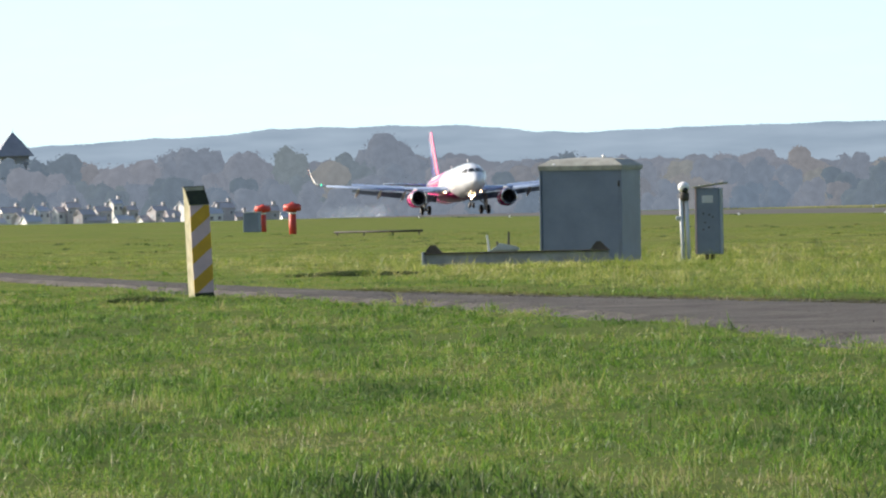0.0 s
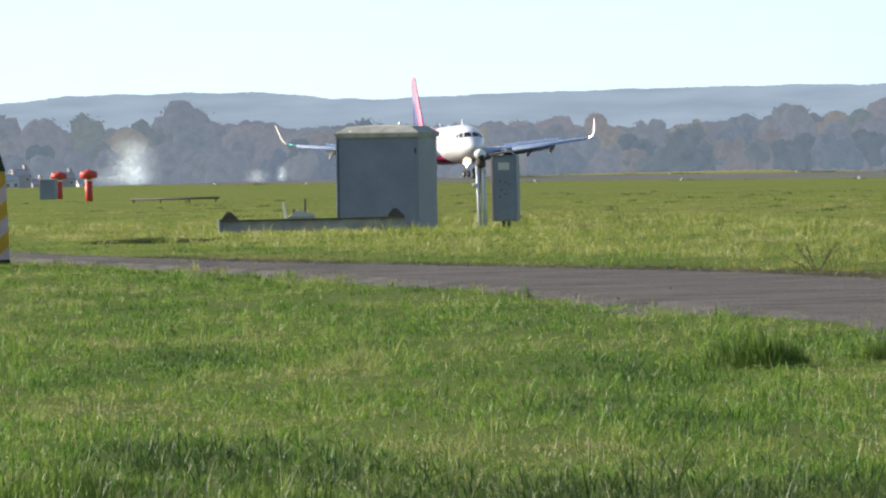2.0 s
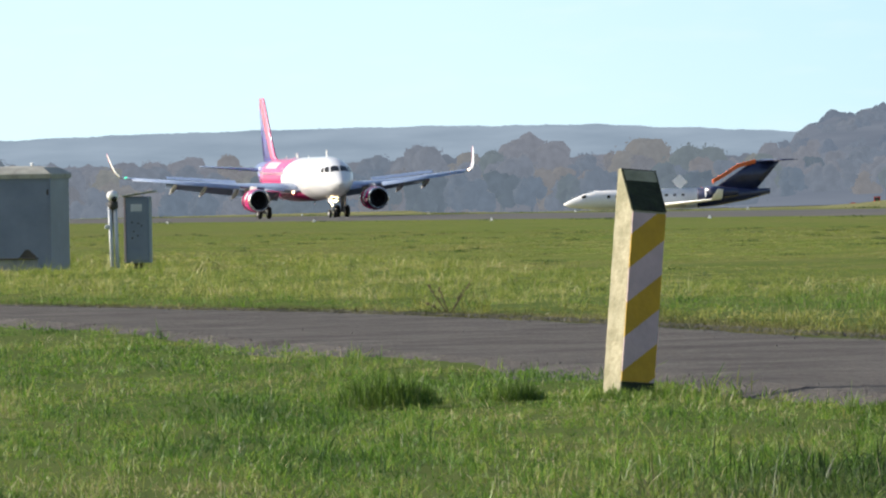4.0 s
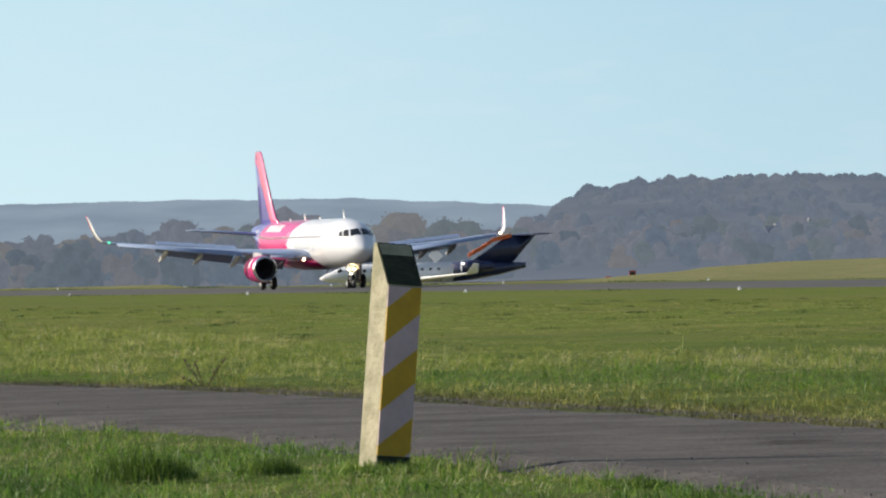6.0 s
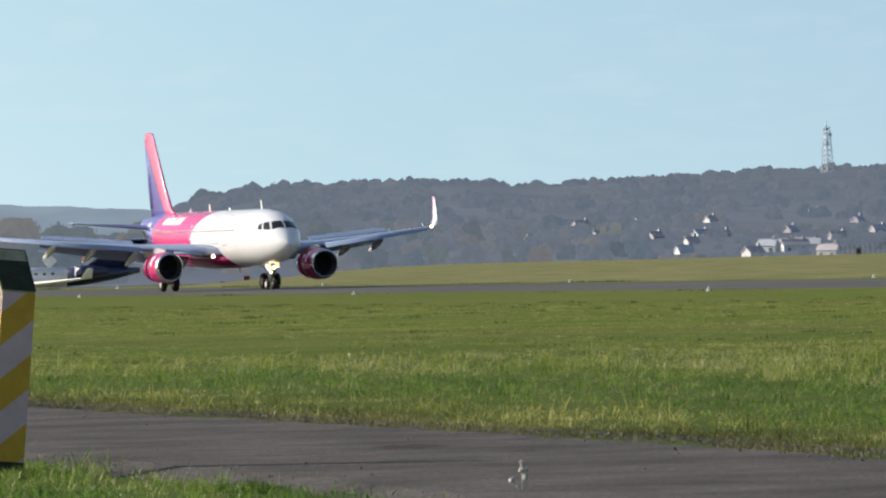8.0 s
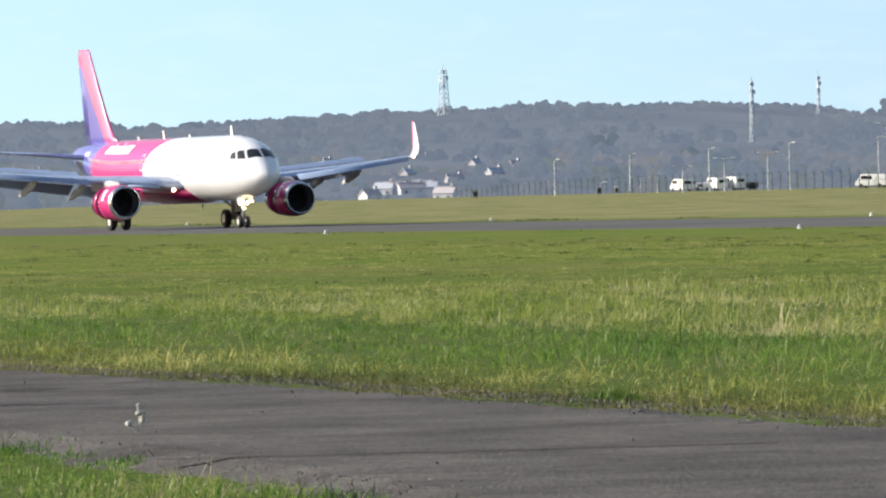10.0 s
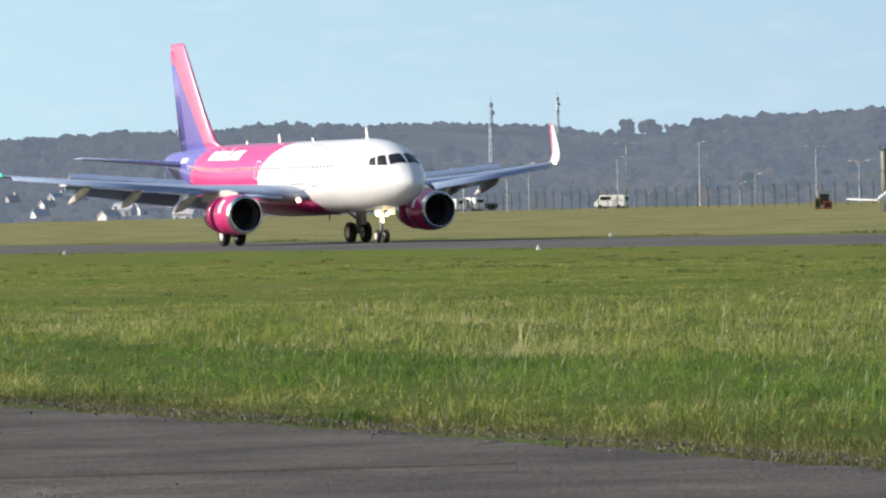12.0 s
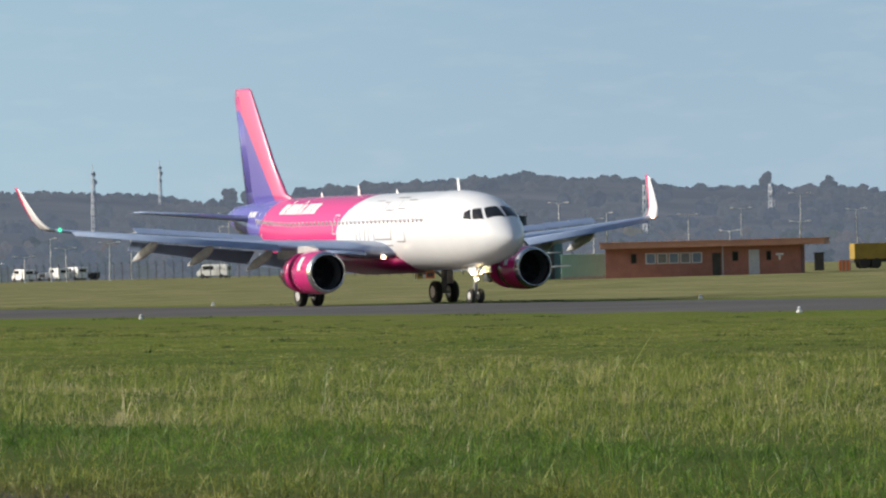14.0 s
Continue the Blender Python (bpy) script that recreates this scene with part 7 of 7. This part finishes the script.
    blades("runway_edge_weeds", np.stack([x, y, np.full(len(x), RUNWAY_Z - 0.02)], 1), (0.04 + 0.13 * grng.uniform(0, 1, len(x)) ** 1.5) * (0.5 + 0.45 * cl), np.hypot(x, y) * 0.00013, 0.9, M_RANK, "dark weeds and clods along the runway edge")
    x, y, r = scatter(420, 92, 300, -4.2, 21, 0.4)
    x, y, r, q, own = tufted(x, y, r, 34, 0.28)
    u = RUNWAY_D - (x * NR.x + y * NR.y)
    keep = (u > 27) & ((x > np.interp(y, EY, FAR_X) + 0.6) | (x < np.interp(y, EY, NEAR_X) - 0.6))
    x, y, r, q = x[keep], y[keep], r[keep], q[keep]
    blades("field_clumps", np.stack([x, y, land_np(x, y) - 0.01], 1), (0.03 + 0.07 * grng.uniform(0, 1, len(x))) * (1.2 - 0.7 * q), r * 0.00012, 1.0, M_RANK, "coarse dark clumps in the mown field")
    # dark tufts
    for cx, cy, rad, h, label in ((3.0, 45.1, 0.32, 0.36, "dark green grass tuft beside the track"), (3.78, 45.7, 0.2, 0.21, "green grass tuft beside the marker post"), (4.36, 45.5, 0.36, 0.11, "green grass round the marker post foot"), (4.62, 45.52, 0.3, 0.10, "green grass round the marker post foot"), (-3.2, 100.2, 0.45, 0.11, "green grass round the marker post foot"),
                                  (-3.95, 100.5, 0.3, 0.12, "low dark grass tuft"), (-1.35, 128.6, 0.6, 0.15, "low dark grass tuft in the verge"), (5.4, 41.3, 0.2, 0.12, "green grass tuft at the tarmac edge"),
                                  (0.1, 27.5, 0.40, 0.19, "spiky green grass tuft"), (-0.7, 29.5, 0.45, 0.17, "spiky green grass tuft"), (9.85, 42.8, 0.25, 0.16, "tuft at the broken tarmac edge")):
        n = int(2700 * rad)
        a, q = grng.uniform(0, 6.283, n), rad * np.sqrt(grng.uniform(0, 1, n))
        x, y = cx + q * np.cos(a), cy + q * np.sin(a) * 0.8
        blades("grass_tuft", np.stack([x, y, land_np(x, y)], 1), h * grng.uniform(0.45, 1.1, n) * (1 - 0.7 * q / rad), np.full(n, 0.008), 0.5, M_TUFT, label, "grass tuft")
    # dark blades on level ground, standing in for the shade of hollows
    for cx, cy, rx, ry, n in ((-1.5, 128.6, 1.15, 1.6, 5200), (-3.95, 100.4, 0.42, 0.9, 2000)):
        a, q = grng.uniform(0, 6.283, n), np.sqrt(grng.uniform(0, 1, n))
        x, y = cx + rx * q * np.cos(a), cy + ry * q * np.sin(a)
        blades("hollow_shade_grass", np.stack([x, y, land_np(x, y)], 1), 0.04 + 0.09 * grng.uniform(0, 1, n) * (1.1 - q), np.full(n, 0.012), 0.9, M_HOLLOW_SHADE, "grass coloured dark for the shade of a hollow")
    # unmown grass against the beam, the housing and the cabinet
    n = 9000
    k = grng.uniform(0, 1, n)
    x, y = -0.9 + 6.4 * k, 135.3 + 0.7 * grng.normal(0, 1, n) - 0.3 * k
    blades("unmown_grass", np.stack([x, y, land_np(x, y)], 1), 0.03 + 0.09 * grng.uniform(0, 1, n) ** 2 * (0.6 + 0.8 * np.abs(np.sin(x * 2.3 + np.sin(x * 5.1)))), np.full(n, 0.013), 0.7, M_VERGE, "unmown grass round the equipment")


build_grass()


# ------------------------------------------------------------ weeds
M_DOCK = mat("dead_dock_stem", (0.17, 0.125, 0.08), 0.9, color2=(0.11, 0.08, 0.05), scale=9)
M_SEED = mat("grey_seed_head", (0.50, 0.50, 0.45), 0.95, color2=(0.36, 0.36, 0.32), scale=30)


def weed(name, m, stems, material, label, head=None):
    ob = thing(name, label, "weed", m)
    for dx, dy, h, r in stems:
        bm = bmesh.new()
        rod(bm, (0, 0, -0.02), (dx, dy, h), r, r * 0.5, 6)
        for k in range(8):
            s = rng.uniform(0.45, 1.0)
            c = Vector((dx, dy, h)) * s
            bmesh.ops.create_icosphere(bm, subdivisions=1, radius=rng.uniform(1.0, 2.2) * r, matrix=Matrix.Translation(c + Vector(rng.uniform(-2, 2, 3)) * r))
        st = part("stem", bm, material, ob)
        if head:
            for k in range(3):
                bm = bmesh.new()
                bmesh.ops.create_icosphere(bm, subdivisions=1, radius=rng.uniform(0.010, 0.017), matrix=Matrix.Translation(Vector((dx, dy, h * (1 - 0.16 * k))) + Vector(rng.uniform(-0.012, 0.012, 3))))
                for v in bm.verts:
                    v.co += Vector(rng.uniform(-0.004, 0.004, 3))
                part("seed_head", bm, head, st, "fluffy grey seed head")
    return ob


weed("dead_dock", pose(5.9, 79.0, 0), [(-0.22, 0, 0.31, 0.007), (-0.10, 0.05, 0.28, 0.007), (0.24, 0, 0.36, 0.006), (0.12, 0, 0.20, 0.006), (-0.28, 0, 0.15, 0.006)], M_DOCK, "dead brown dock stems in the verge")
weed("thistle_weed", pose(6.5, 39.0, 0.04), [(0.0, 0, 0.15, 0.004), (-0.05, 0, 0.06, 0.003), (0.02, 0.01, 0.10, 0.003)], M_SEED, "small pale weed growing through the tarmac", M_SEED)


# ------------------------------------------------------------ what moves
def motions():
    # seconds, metres of the nose from the point abeam, metres to the far side of the middle line, nose-up and yaw degrees
    run = [(0, 946.9, 0, 3.4, 0), (1, 880.0, 0, 2.6, 0), (2, 815.5, 0, 0.8, 0), (3, 754.0, 0, 0, 0), (4.7, 665.0, 0, 0, 0), (6.5, 579.1, 0, 0, 0), (7.5, 536.3, 0, 0, 0), (8.5, 496.9, 0, 0, 0),
           (9.75, 450.8, 0.2, 0, 0), (11, 411.1, 0.8, 0, 0), (12, 383.1, 2.5, 0, 0), (12.5, 370.7, 4.0, 0, 0.1), (13, 361.1, 6.6, 0, 0.3), (13.5, 352.0, 9.4, 0, 1.0), (14, 344.0, 12.9, 0, 2.2)]
    rows = []
    for t, s, off, up, yaw in run:
        p = on_line(s, -off)
        rows.append((t, pose(p.x, p.y, RUNWAY_Z + 0.05, 0, 0, -90 + 9.18 - yaw) @ pose(-17.7, 0, 0, 0, -up, 0) @ pose(17.7, 0, 0)))
    walk(airliner, rows)
    for puff, rows in PUFFS:
        walk(puff, rows)


motions()
